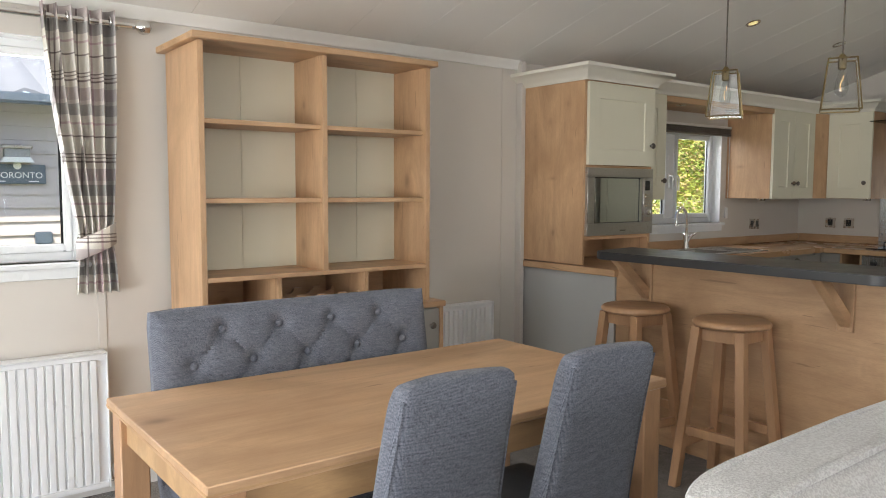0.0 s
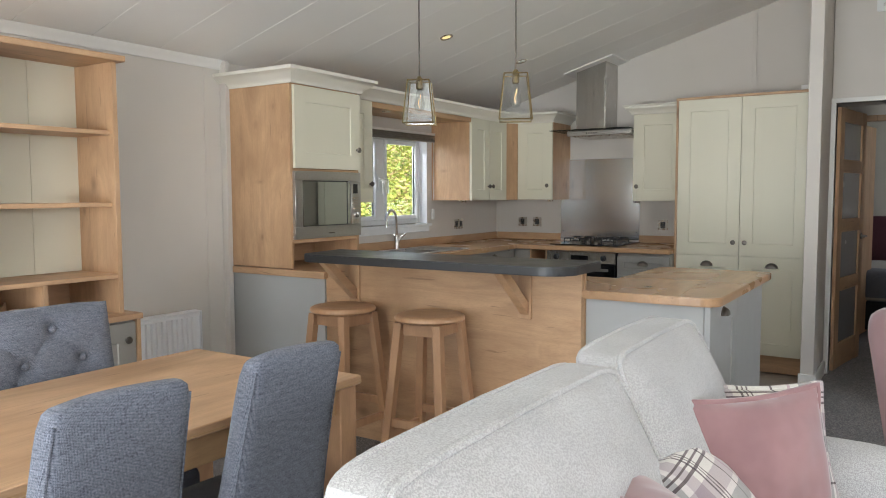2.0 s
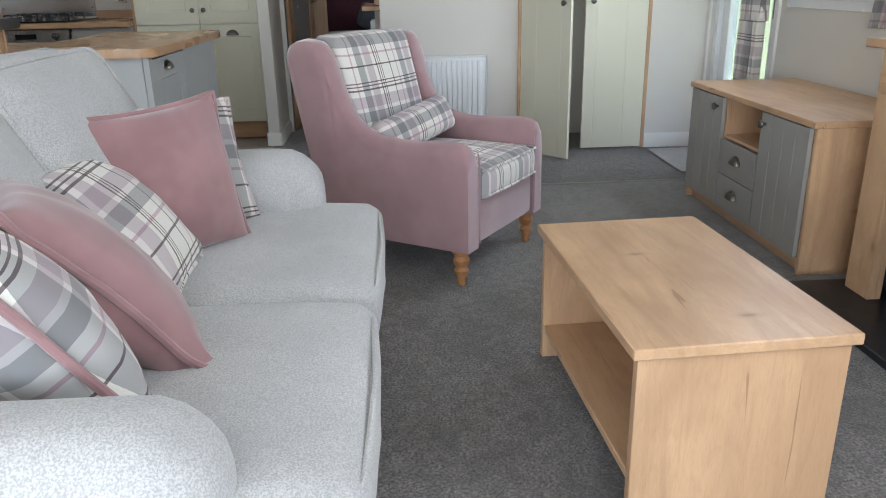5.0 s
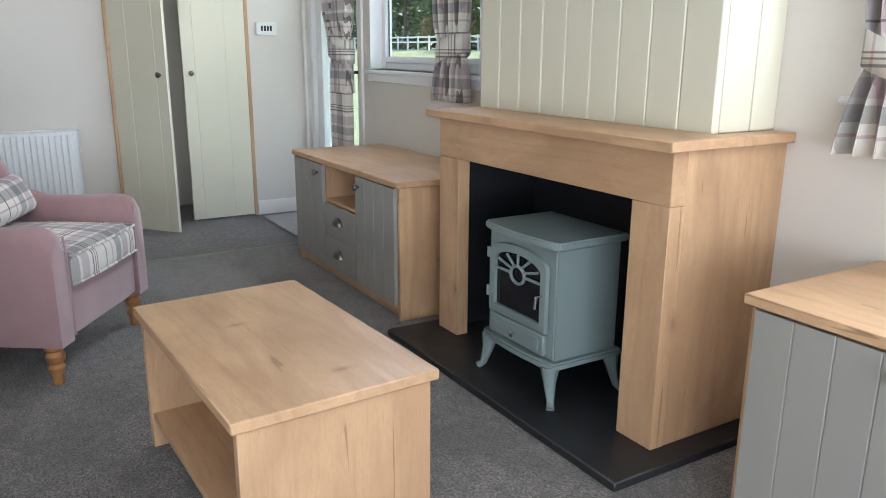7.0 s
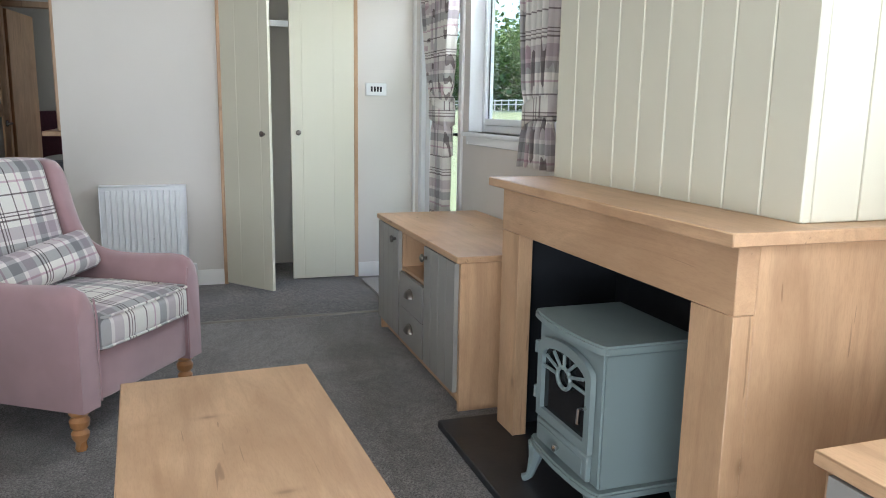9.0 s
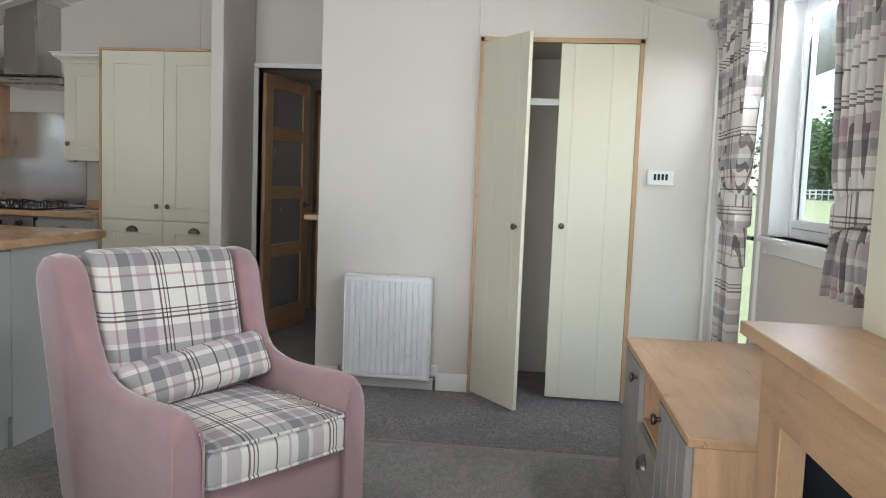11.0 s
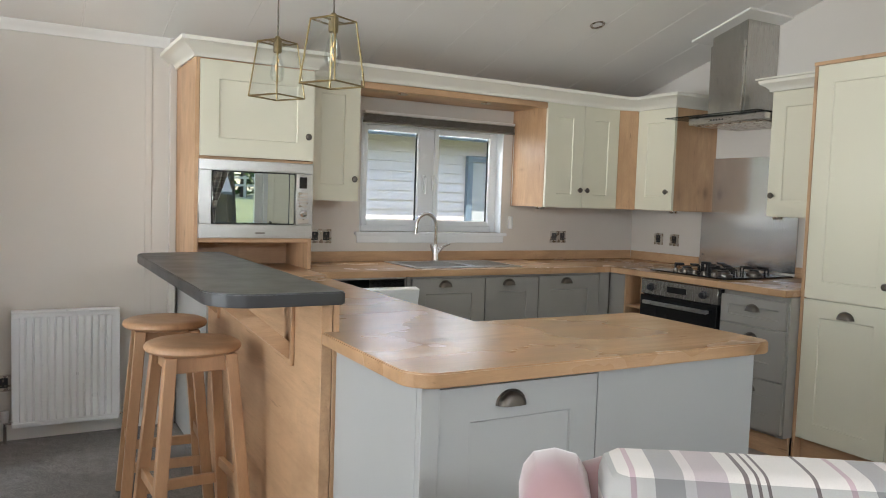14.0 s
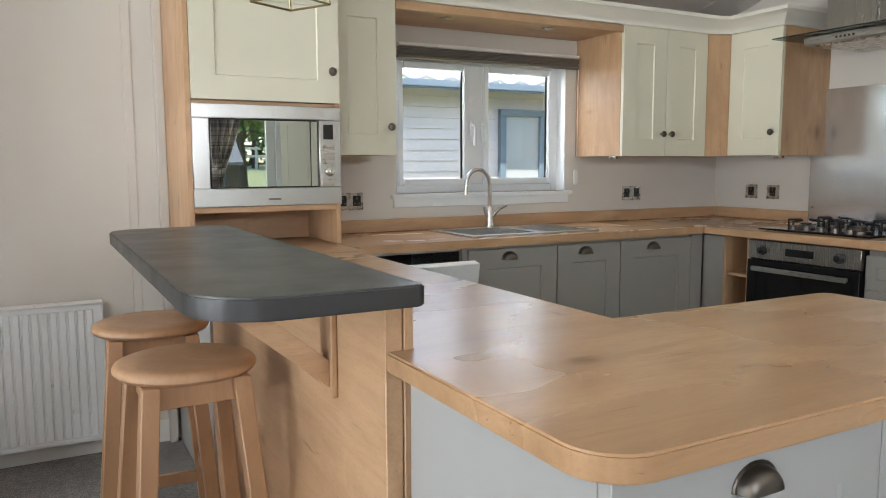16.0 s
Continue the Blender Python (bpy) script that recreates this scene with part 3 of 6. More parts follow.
# ---- windows and doors ----
def window(name, x0, x1, z0, z1, y, out, mullions=(), sill=True, label="white plastic double-glazed window", handles=()):
    """Window in a wall that runs along x; out is +1 or -1, the way outside."""
    w = thing(name, label, "window", None, "", "structure")
    yo = y + out * 0.075
    ya, yb = sorted((yo, yo + out * 0.05))
    fr = box(x0, x0 + 0.042, ya, yb, z0, z1, 0.004)
    box(x1 - 0.042, x1, ya, yb, z0, z1, 0.004, fr)
    box(x0 + 0.042, x1 - 0.042, ya, yb, z0, z0 + 0.042, 0.004, fr)
    box(x0 + 0.042, x1 - 0.042, ya, yb, z1 - 0.042, z1, 0.004, fr)
    for mx in mullions:
        box(mx - 0.048, mx + 0.048, ya, yb, z0 + 0.042, z1 - 0.042, 0.004, fr)
    part("window_frame", fr, UPVC, w)
    edges = [x0 + 0.042] + [e for mx in mullions for e in (mx - 0.048, mx + 0.048)] + [x1 - 0.042]
    for a, b in zip(edges[::2], edges[1::2]):
        sy = sorted((yo - out * 0.012, yo + out * 0.03))
        sash = box(a, a + 0.032, *sy, z0 + 0.042, z1 - 0.042, 0.005)
        box(b - 0.032, b, *sy, z0 + 0.042, z1 - 0.042, 0.005, sash)
        box(a + 0.032, b - 0.032, *sy, z0 + 0.042, z0 + 0.075, 0.005, sash)
        box(a + 0.032, b - 0.032, *sy, z1 - 0.075, z1 - 0.042, 0.005, sash)
        part("sash", sash, UPVC, w)
        gy = sorted((yo + out * 0.008, yo + out * 0.012))
        part("gasket", box(a + 0.031, a + 0.038, *gy, z0 + 0.075, z1 - 0.075, 0, box(b - 0.042, b - 0.031, *gy, z0 + 0.075, z1 - 0.075, 0)), BLACKP, w)
        pane = part("pane", box(a + 0.032, b - 0.032, *gy, z0 + 0.075, z1 - 0.075, 0), GLASS, w)
        pane.visible_shadow = False
    for hx in handles:
        hy = yo - out * 0.014
        hb = box(hx - 0.011, hx + 0.011, *sorted((hy, hy - out * 0.012)), (z0 + z1) / 2 - 0.09, (z0 + z1) / 2 + 0.02, 0.003)
        tube([(hx, hy - out * 0.012, (z0 + z1) / 2), (hx, hy - out * 0.035, (z0 + z1) / 2), (hx, hy - out * 0.04, (z0 + z1) / 2 - 0.02), (hx, hy - out * 0.04, (z0 + z1) / 2 - 0.11)], 0.008, 8, False, hb)
        part("handle", hb, UPVC, w)
    ry = sorted((y - out * 0.004, yo))
    rev = box(x0 + 0.0004, x0 + 0.007, *ry, z0, z1 - 0.007, 0.001)
    box(x1 - 0.007, x1 - 0.0004, *ry, z0, z1 - 0.007, 0.001, rev)
    box(x0 + 0.0004, x1 - 0.0004, *ry, z1 - 0.0065, z1 - 0.0004, 0.001, rev)
    part("reveal_lining", rev, UPVC, w)
    if sill:
        sy = sorted((y - out * 0.035, yo))
        part("window_sill", box(x0 - 0.035, x1 + 0.035, *sy, z0 - 0.022, z0, 0.005), UPVC, w)
        py = sorted((y - out * 0.012, y))
        part("apron", box(x0 - 0.02, x1 + 0.02, *py, z0 - 0.07, z0 - 0.022, 0.003), UPVC, w)
    return w


window("window_north", *NWIN[:2], *NWIN[2:], YN, 1, (0.09,))
window("window_kitchen", *KWIN[:2], *KWIN[2:], YN, 1, (5.12,), True, "white two-pane kitchen window behind the sink", (5.085, 5.155))
window("window_south", *SWIN[:2], *SWIN[2:], YS, -1)
window("window_south_west", *SWIN2[:2], *SWIN2[2:], YS, -1)
window("window_bedroom", 8.9, 9.9, 1.05, 2.0, YS, -1)
# wide glazing at the west end
ww = thing("window_west", "wide white glazed end window", "window", None, "", "structure")
bw = box(XW - 0.1, XW - 0.04, -1.5, 2.3, 0.2, 0.27, 0.004)
for zz in (2.05,):
    box(XW - 0.1, XW - 0.04, -1.5, 2.3, zz, 2.12, 0.004, bw)
for yy in (-1.5, -0.26, 0.98, 2.23):
    box(XW - 0.1, XW - 0.04, yy, yy + 0.07, 0.27, 2.05, 0.004, bw)
part("window_frame", bw, UPVC, ww)
for yy in (-1.43, -0.19, 1.05):
    p_ = part("pane", box(XW - 0.075, XW - 0.07, yy, yy + 1.17, 0.27, 2.05, 0), GLASS, ww)
    p_.visible_shadow = False

# glazed outer door
dr = thing("door_outer", "white plastic glazed outer door in its frame", "door", None, "", "structure")
x0, x1 = SDOOR[:2]
bf = box(x0, x0 + 0.06, YS - 0.13, YS - 0.02, 0, 2.06, 0.004)
box(x1 - 0.06, x1, YS - 0.13, YS - 0.02, 0, 2.06, 0.004, bf)
box(x0, x1, YS - 0.13, YS - 0.02, 2.0, 2.06, 0.004, bf)
box(x0, x1, YS - 0.13, YS - 0.02, -0.02, 0.03, 0.004, bf)
part("door_frame", bf, UPVC, dr)
bf = box(x0 + 0.06, x0 + 0.16, YS - 0.11, YS - 0.05, 0.03, 2.0, 0.004)
box(x1 - 0.16, x1 - 0.06, YS - 0.11, YS - 0.05, 0.03, 2.0, 0.004, bf)
box(x0 + 0.16, x1 - 0.16, YS - 0.11, YS - 0.05, 1.9, 2.0, 0.004, bf)
box(x0 + 0.16, x1 - 0.16, YS - 0.11, YS - 0.05, 0.03, 0.2, 0.004, bf)
part("leaf", bf, UPVC, dr)
p_ = part("pane", box(x0 + 0.16, x1 - 0.16, YS - 0.082, YS - 0.078, 0.2, 1.9, 0), GLASS, dr)
p_.visible_shadow = False
part("door_handle", tube([(x0 + 0.11, YS - 0.05, 1.02), (x0 + 0.11, YS - 0.01, 1.02), (x0 + 0.22, YS - 0.005, 1.02)], 0.01, 8, False, box(x0 + 0.09, x0 + 0.13, YS - 0.052, YS - 0.04, 0.9, 1.14, 0.004)), BLACKP, dr)
bf = box(x1, x1 + 0.035, YS, YS + 0.018, 0, 2.1, 0.004)
box(x0 - 0.05, x0, YS, YS + 0.018, 0, 2.1, 0.004, bf)
box(x0 - 0.05, x1 + 0.035, YS, YS + 0.018, 2.06, 2.11, 0.004, bf)
part("architrave", bf, TRIM, dr)

# hall doorway and its open oak door
dh = thing("door_hall", "oak four-panel hall door with frosted glass, standing open", "door", None, "", "structure")
bf = box(XD - 0.012, XD + 0.09, 0.35, 0.385, 0, 2.0, 0.003)
box(XD - 0.012, XD + 0.09, -0.42, 0.385, 2.0, 2.035, 0.003, bf)
part("door_frame", bf, TRIM, dh)
hm = pose(XD + 0.09, 0.345, 0, 0, 0, -10)
leafd = part("leaf", box(0, 0.11, -0.02, 0.02, 0.005, 1.98, 0.003, box(0.60, 0.71, -0.02, 0.02, 0.005, 1.98, 0.003)), OAK[2], dh)
leafd.matrix_world = hm
zs = [0.01, 0.20, 0.60, 0.70, 1.05, 1.15, 1.50, 1.60, 1.88, 1.98]
rails = None
for a, b in zip(zs[::2], zs[1::2]):
    rails = box(0.11, 0.60, -0.019, 0.019, a, b, 0.003, rails)
r_ = part("crossrails", rails, OAK[0], dh)
r_.matrix_world = hm
for a, b in zip(zs[1:-1:2], zs[2::2]):
    g_ = part("panel", box(0.11, 0.60, -0.006, 0.006, a, b, 0), FROST, dh)
    g_.matrix_world = hm
h_ = part("door_handle", tube([(0.65, -0.02, 1.0), (0.65, -0.06, 1.0), (0.55, -0.065, 1.0)], 0.009, 8, False, lathe([(0.026, 0), (0.026, 0.006)], 16, pose(0.65, -0.02, 1.0, 90))), PEWTER, dh)
h_.matrix_world = hm
db = thing("door_bedroom", "oak bedroom door standing open", "door", None, "", "structure")
bf = box(7.99, 8.09, 0.33, 0.37, 0, 2.0, 0.003)
box(7.99, 8.09, -0.40, -0.36, 0, 2.0, 0.003, bf)
box(7.99, 8.09, -0.40, 0.37, 1.98, 2.03, 0.003, bf)
part("door_frame", bf, OAK[2], db)
l_ = part("leaf", box(0, 0.68, -0.02, 0.02, 0.005, 1.97, 0.003), OAK[2], db)
l_.matrix_world = pose(8.09, 0.325, 0, 0, 0, -8)

# fitted cupboard in the east wall
wc = thing("hall_cupboard", "fitted cupboard with cream tongue-and-groove doors, one ajar", "cupboard")
bf = box(XE - 0.022, XE + 0.03, -1.355, -1.33, 0, 2.045, 0.002)
box(XE - 0.022, XE + 0.03, -2.235, -2.21, 0, 2.045, 0.002, bf)
part("frame_post", bf, OAK[2], wc)
part("frame_head", box(XE - 0.022, XE + 0.03, -2.235, -1.33, 2.02, 2.047, 0.002), OAK[1], wc)
bf = box(XE + 0.03, XE + 0.62, -1.36, -1.335, 0, 2.03, 0)
box(XE + 0.03, XE + 0.62, -2.235, -2.21, 0, 2.03, 0, bf)
box(XE + 0.60, XE + 0.62, -2.21, -1.36, 0, 2.03, 0, bf)
box(XE + 0.03, XE + 0.62, -2.21, -1.36, 2.03, 2.05, 0, bf)
part("interior", bf, WALL, wc)
part("shelf_rail", box(XE + 0.05, XE + 0.08, -2.2, -1.36, 1.68, 1.72, 0.002), UPVC, wc)


def tg_leaf(w, h, joints, t=0.022):
    """Door leaf of V-jointed boards from the hinge at x=0; joints are shares of its width."""
    pts = [(0, -t / 2), (0, t / 2)]
    for k in joints:
        pts += [(k * w - 0.0025, t / 2), (k * w, t / 2 - 0.002), (k * w + 0.0025, t / 2)]
    return prism(pts + [(w, t / 2), (w, -t / 2)], 0.012, h)


for hinge, flip in ((-1.357, 1), (-2.208, -1)):
    w_ = 0.424
    bm = tg_leaf(w_, 2.015, (0.33, 0.82))
    if flip > 0:
        bm.transform(Matrix.Scale(-1, 4, (0, 1, 0)))
    lf = part("door", bm, CREAM, wc)
    lf.matrix_world = pose(XE - 0.012, hinge, 0, 0, 0, -142 if flip > 0 else 90)
    kn = part("knob", lathe([(0.008, 0), (0.008, 0.012), (0.017, 0.018), (0.018, 0.026), (0.008, 0.032)], 14, pose(w_ - 0.045, -0.011 * flip, 1.0, 90 * flip)), PEWTER, lf)


# ---- kitchen ----
def shaker(w, h, t=0.02, rail=0.09):
    """Shaker leaf in the local x-z plane, front towards -y, from the lower left corner."""
    bm = box(0, w, 0, t, 0, h, 0.0)
    f = [f for f in bm.faces if f.calc_center_median().y < 0.0005]
    bmesh.ops.inset_region(bm, faces=f, thickness=min(rail, 0.32 * h, 0.32 * w), use_even_offset=True)
    f = [f for f in f if f.is_valid]
    bmesh.ops.inset_region(bm, faces=f, thickness=0.004, depth=-0.006, use_even_offset=True)
    return bm


def knob(m):
    return lathe([(0.007, 0), (0.007, 0.012), (0.015, 0.016), (0.018, 0.022), (0.015, 0.028), (0.006, 0.030)], 16, m)


def cup_handle(w=0.085):
    """Half-shell pull, open below, standing off -y."""
    b2 = bmesh.new()
    rows = []
    for i in range(7):
        a = math.pi / 2 * i / 6
        rows.append([b2.verts.new((w / 2 * math.cos(math.pi * k / 12) * (0.35 + 0.65 * math.cos(a) ** 0.6), -0.026 * math.sin(a) - 0.001, 0.036 * math.sin(math.pi * k / 12) * math.cos(a) ** 0.7)) for k in range(13)])
    for a, b in zip(rows, rows[1:]):
        for k in range(12):
            b2.faces.new((a[k], a[k + 1], b[k + 1], b[k]))
    bmesh.ops.remove_doubles(b2, verts=b2.verts[:], dist=0.0003)
    me_ = tube([(w / 2 * math.cos(math.pi * k / 12) * 1.04, -0.002, 0.036 * math.sin(math.pi * k / 12) * 1.04) for k in range(13)], 0.003, 6)
    return join(b2, me_)


FACE_S, FACE_W = 0, -90  # a front that faces south, and one that faces west


def front(parent, name, x, y, z, w, h, face, mat, pull=None, px=0.0, pz=0.0, plain=False):
    """A door or drawer front at its lower left corner, with its pull as a sub-part."""
    ob = part(name, box(0, w, 0, 0.02, 0, h, 0.0015) if plain else shaker(w, h), mat, parent)
    ob.matrix_local = pose(x, y, z, 0, 0, face)
    if pull == "knob":
        part("knob", knob(pose(px, 0, pz, 90)), PEWTER, ob, "dark pewter knob")
    elif pull == "cup":
        c = cup_handle()
        c.transform(pose(px, 0, pz))
        part("handle", c, PEWTER, ob, "dark pewter cup handle")
    return ob


G = 0.003
# tall microwave housing
tu = thing("tall_oven_housing", "oak-sided tall kitchen housing with a cream door", "cabinet")
bm = box(3.475, 3.495, 2.852, YN, 0.92, 1.99, 0.001)
box(4.072, 4.092, 2.852, YN, 0.92, 1.99, 0.001, bm)
part("side_panel", bm, OAK[2], tu)
bm = box(3.495, 4.072, 2.856, YN, 1.065, 1.088, 0.001)
box(3.495, 4.072, 2.856, YN, 1.486, 1.50, 0.001, bm)
box(3.495, 4.072, 2.856, YN, 1.97, 1.99, 0.001, bm)
part("shelf", bm, OAK[0], tu)
part("back_panel", box(3.495, 4.072, 3.22, 3.235, 0.92, 1.97, 0), OAK[0], tu)
front(tu, "door", 3.497, 2.832, 1.503, 0.59, 0.475, FACE_S, CREAM, "knob", 0.555, 0.125)


def cornice(bm, pts, z0, h=0.085, out=0.085):
    """Swept crown moulding along a plan line; it flares to the right-hand side of the line's direction."""
    prof = [(0, 0), (0.012, 0), (0.014, 0.012), (0.03, 0.028), (0.055, 0.045), (out - 0.012, 0.062), (out, 0.066), (out, h), (0, h)]
    pts = [Vector((*p, 0)) for p in pts]
    rings = []
    b2 = bmesh.new()
    for i, p in enumerate(pts):
        d0 = (p - pts[i - 1]).normalized() if i else (pts[1] - p).normalized()
        d1 = (pts[i + 1] - p).normalized() if i < len(pts) - 1 else d0
        n0, n1 = Vector((d0.y, -d0.x, 0)), Vector((d1.y, -d1.x, 0))
        m_ = (n0 + n1)
        m_ = m_ / max(0.3, m_.dot(n0))
        rings.append([b2.verts.new(p + m_ * o + Vector((0, 0, z0 + z))) for o, z in prof])
    k = len(prof)
    for a, b in zip(rings, rings[1:]):
        for j in range(k):
            b2.faces.new((a[j], a[(j + 1) % k], b[(j + 1) % k], b[j]))
    b2.faces.new(rings[0])
    b2.faces.new(rings[-1][::-1])
    return join(bm, b2)


part("cornice", cornice(None, [(3.475, YN), (3.475, 2.835), (4.092, 2.835), (4.092, 2.985)], 1.985), CORNICE, tu, "cream crown moulding")

# built-in microwave
mw = thing("microwave", "stainless built-in microwave with a mirror-dark door", "microwave")
bm = box(3.497, 4.070, 2.86, 3.2, 1.09, 1.484, 0.002)
part("body", bm, BLACKP, mw)
bm = box(3.492, 4.090, 2.832, 2.86, 1.088, 1.16, 0.003)
box(3.492, 4.090, 2.832, 2.86, 1.432, 1.487, 0.003, bm)
box(3.492, 3.556, 2.832, 2.86, 1.16, 1.432, 0.003, bm)
box(3.995, 4.090, 2.832, 2.86, 1.16, 1.432, 0.003, bm)
part("front_frame", bm, STEEL, mw)
part("door_glass", box(3.560, 3.990, 2.836, 2.856, 1.164, 1.428, 0.002), MIRRORGLASS, mw, "reflective dark door glass")
part("door_edge", box(3.957, 3.961, 2.834, 2.84, 1.164, 1.428, 0), BLACKP, mw)
part("display", box(4.013, 4.055, 2.829, 2.834, 1.355, 1.415, 0.001), OVENGLASS, mw)
for i in range(5):
    part("button", box(4.008, 4.060, 2.828, 2.834, 1.322 - i * 0.017, 1.333 - i * 0.017, 0.002), NICKEL, mw)
part("dial", lathe([(0.02, 0), (0.019, 0.014), (0.016, 0.016)], 20, pose(4.036, 2.833, 1.222, 90)), CHROME, mw)
part("door_button", box(4.005, 4.066, 2.828, 2.834, 1.168, 1.192, 0.002), NICKEL, mw)
part("maker_plate", box(3.78, 3.83, 2.830, 2.833, 1.112, 1.119, 0), PEWTER, mw)

# grey base below with its oak ledge
bs = thing("base_housing", "grey-panelled base below the tall housing with an oak ledge", "cabinet")
part("end_panel", box(3.49, 3.51, 2.617, YN, 0.0, 0.872, 0.001), PANELGREY, bs)
part("carcass", box(3.51, 4.06, 2.80, YN, 0.0, 0.872, 0.001), GREY, bs)
part("ledge", box(3.466, 4.095, 2.60, YN, 0.874, 0.914, 0.003), OAK[1], bs)

# breakfast bar
bar = thing("breakfast_bar", "oak breakfast bar front with a charcoal raised top", "bar")
part("bar_front", box(3.50, 3.535, 1.078, 2.615, 0.0, 1.0, 0.002), OAK[1], bar, "knotty oak-effect front board")
part("end_strip", box(3.537, 3.556, 1.075, 1.10, 0.0, 0.995, 0.002), OAK[2], bar)
part("back_board", box(3.537, 3.552, 1.10, 2.60, 0.915, 1.0, 0.001), OAK[1], bar)


def rounded(pts, radii, n=8):
    """Plan outline with rounded corners."""
    out = []
    for i, p in enumerate(pts):
        p, a, b, r = Vector(p), Vector(pts[i - 1]), Vector(pts[(i + 1) % len(pts)]), radii[i]
        if not r:
            out.append(tuple(p))
            continue
        u, w = (a - p).normalized(), (b - p).normalized()
        half = math.acos(max(-1, min(1, u.dot(w)))) / 2
        k = r / math.tan(half)
        c = p + (u + w).normalized() * (r / math.sin(half))
        s, e = p + u * k - c, p + w * k - c
        a0 = math.atan2(s.y, s.x)
        da = (math.atan2(e.y, e.x) - a0 + math.pi) % (2 * math.pi) - math.pi
        out += [(c.x + r * math.cos(a0 + da * j / n), c.y + r * math.sin(a0 + da * j / n)) for j in range(n + 1)]
    return out


part("bar_top", prism(rounded([(3.155, 1.0), (3.545, 1.0), (3.545, 2.55), (3.155, 2.50)], [0.14, 0.012, 0.004, 0.10]), 1.002, 1.042, 0.004), CHARCOAL, bar, "charcoal laminate top with a rounded corner")
for by in (1.36, 2.40):
    part("bracket_brace", prism([(3.486, 0.775), (3.486, 0.835), (3.285, 1.0), (3.215, 1.0)], by - 0.022, by + 0.022, 0.002, YUP), OAK[0], bar)
    part("bracket_plate", box(3.486, 3.4995, by - 0.035, by + 0.035, 0.755, 1.0, 0.002), OAK[2], bar)

# peninsula units
pen = thing("peninsula_unit", "grey shaker peninsula cupboards with end panels", "cabinet")
part("carcass", box(3.556, 4.03, 1.09, 2.80, 0.10, 0.868, 0.001), GREY, pen)
bm = box(3.557, 4.745, 0.546, 1.085, 0.0, 0.868, 0.001)
part("body", bm, PANELGREY, pen)
part("end_panel", box(3.548, 3.5565, 0.545, 1.074, 0.0, 0.87, 0.0015), PANELGREY, pen)
part("corner_post", box(3.548, 3.60, 0.518, 0.543, 0.0, 0.87, 0.0015), PANELGREY, pen)
front(pen, "drawer_front", 3.602, 0.523, 0.14, 0.50, 0.715, FACE_S, PANELGREY, "cup", 0.21, 0.66)
front(pen, "panel", 4.106, 0.523, 0.0, 0.645, 0.868, FACE_S, PANELGREY, None, 0, 0, True)
part("worktop", prism(rounded([(3.50, 0.475), (4.785, 0.475), (4.785, 1.10), (4.065, 1.11), (4.065, 2.79), (3.553, 2.79), (3.553, 1.075), (3.50, 1.075)], [0.085, 0.05, 0.03, 0, 0, 0, 0, 0]), 0.872, 0.91, 0.004), WORKTOP[0], pen, "pale oak laminate worktop with rounded ends")

# sink run
sr = thing("sink_run", "grey shaker base cupboards under the sink", "cabinet")
part("carcass", box(4.67, 6.20, 2.83, YN, 0.12, 0.868, 0.001), GREY, sr)
part("plinth", box(4.06, 6.25, 2.88, 2.90, 0.0, 0.12, 0.001), OAK[0], sr)
for xx, ww_ in ((4.695, 0.50), (5.20, 0.40), (5.603, 0.50)):
    front(sr, "door", xx, 2.808, 0.14, ww_ - G, 0.715, FACE_S, GREY, "cup", ww_ / 2 - 0.03, 0.665)
part("corner_panel", box(6.105, 6.19, 2.81, 2.83, 0.12, 0.865, 0.001), GREY, sr)
wt = thing("worktop", "pale oak laminate worktop with matching upstand", "worktop")
sinkhole = (4.74, 5.50, 2.86, 3.30)
bm = holed(4.069, XK, 2.783, YN, [(sinkhole[0] + 0.03, sinkhole[1] - 0.35, sinkhole[2] + 0.04, sinkhole[3] - 0.05)], lambda a, b, c, d, k: box(a, b, c, d, 0.872, 0.91, 0.0, k))
part("slab", bm, WORKTOP[0], wt)
part("slab", box(6.165, XK, 1.445, 2.780, 0.872, 0.91, 0.003), WORKTOP[1], wt)
part("upstand", box(4.094, XK - 0.018, YN - 0.018, YN, 0.911, 0.975, 0.002), OAK[0], wt)
bm = box(XK - 0.018, XK, 2.69, YN - 0.018, 0.911, 0.975, 0.002)
box(XK - 0.018, XK, 1.445, 1.93, 0.911, 0.975, 0.002, bm)
part("upstand", bm, OAK[1], wt)

# slim dishwasher with its door ajar
dw = thing("dishwasher", "built-in dishwasher with its door dropped open", "dishwasher")
bm = box(4.085, 4.10, 2.84, 3.36, 0.12, 0.868, 0)
box(4.66, 4.675, 2.84, 3.36, 0.12, 0.868, 0, bm)
box(4.10, 4.66, 2.84, 3.36, 0.855, 0.868, 0, bm)
box(4.10, 4.66, 3.34, 3.36, 0.12, 0.868, 0, bm)
part("cavity", bm, STEEL, dw)
part("rack", box(4.12, 4.64, 2.9, 3.3, 0.66, 0.67, 0, box(4.12, 4.64, 2.9, 3.3, 0.36, 0.37, 0)), BLACKP, dw)
part("dark_liner", box(4.12, 4.64, 3.30, 3.335, 0.14, 0.85, 0), BLACKP, dw)
ob = part("door", box(0, 0.58, 0, 0.05, 0, 0.70, 0.004), PLASTIC, dw)
ob.matrix_local = pose(4.09, 2.80, 0.13, 11, 0, 0)

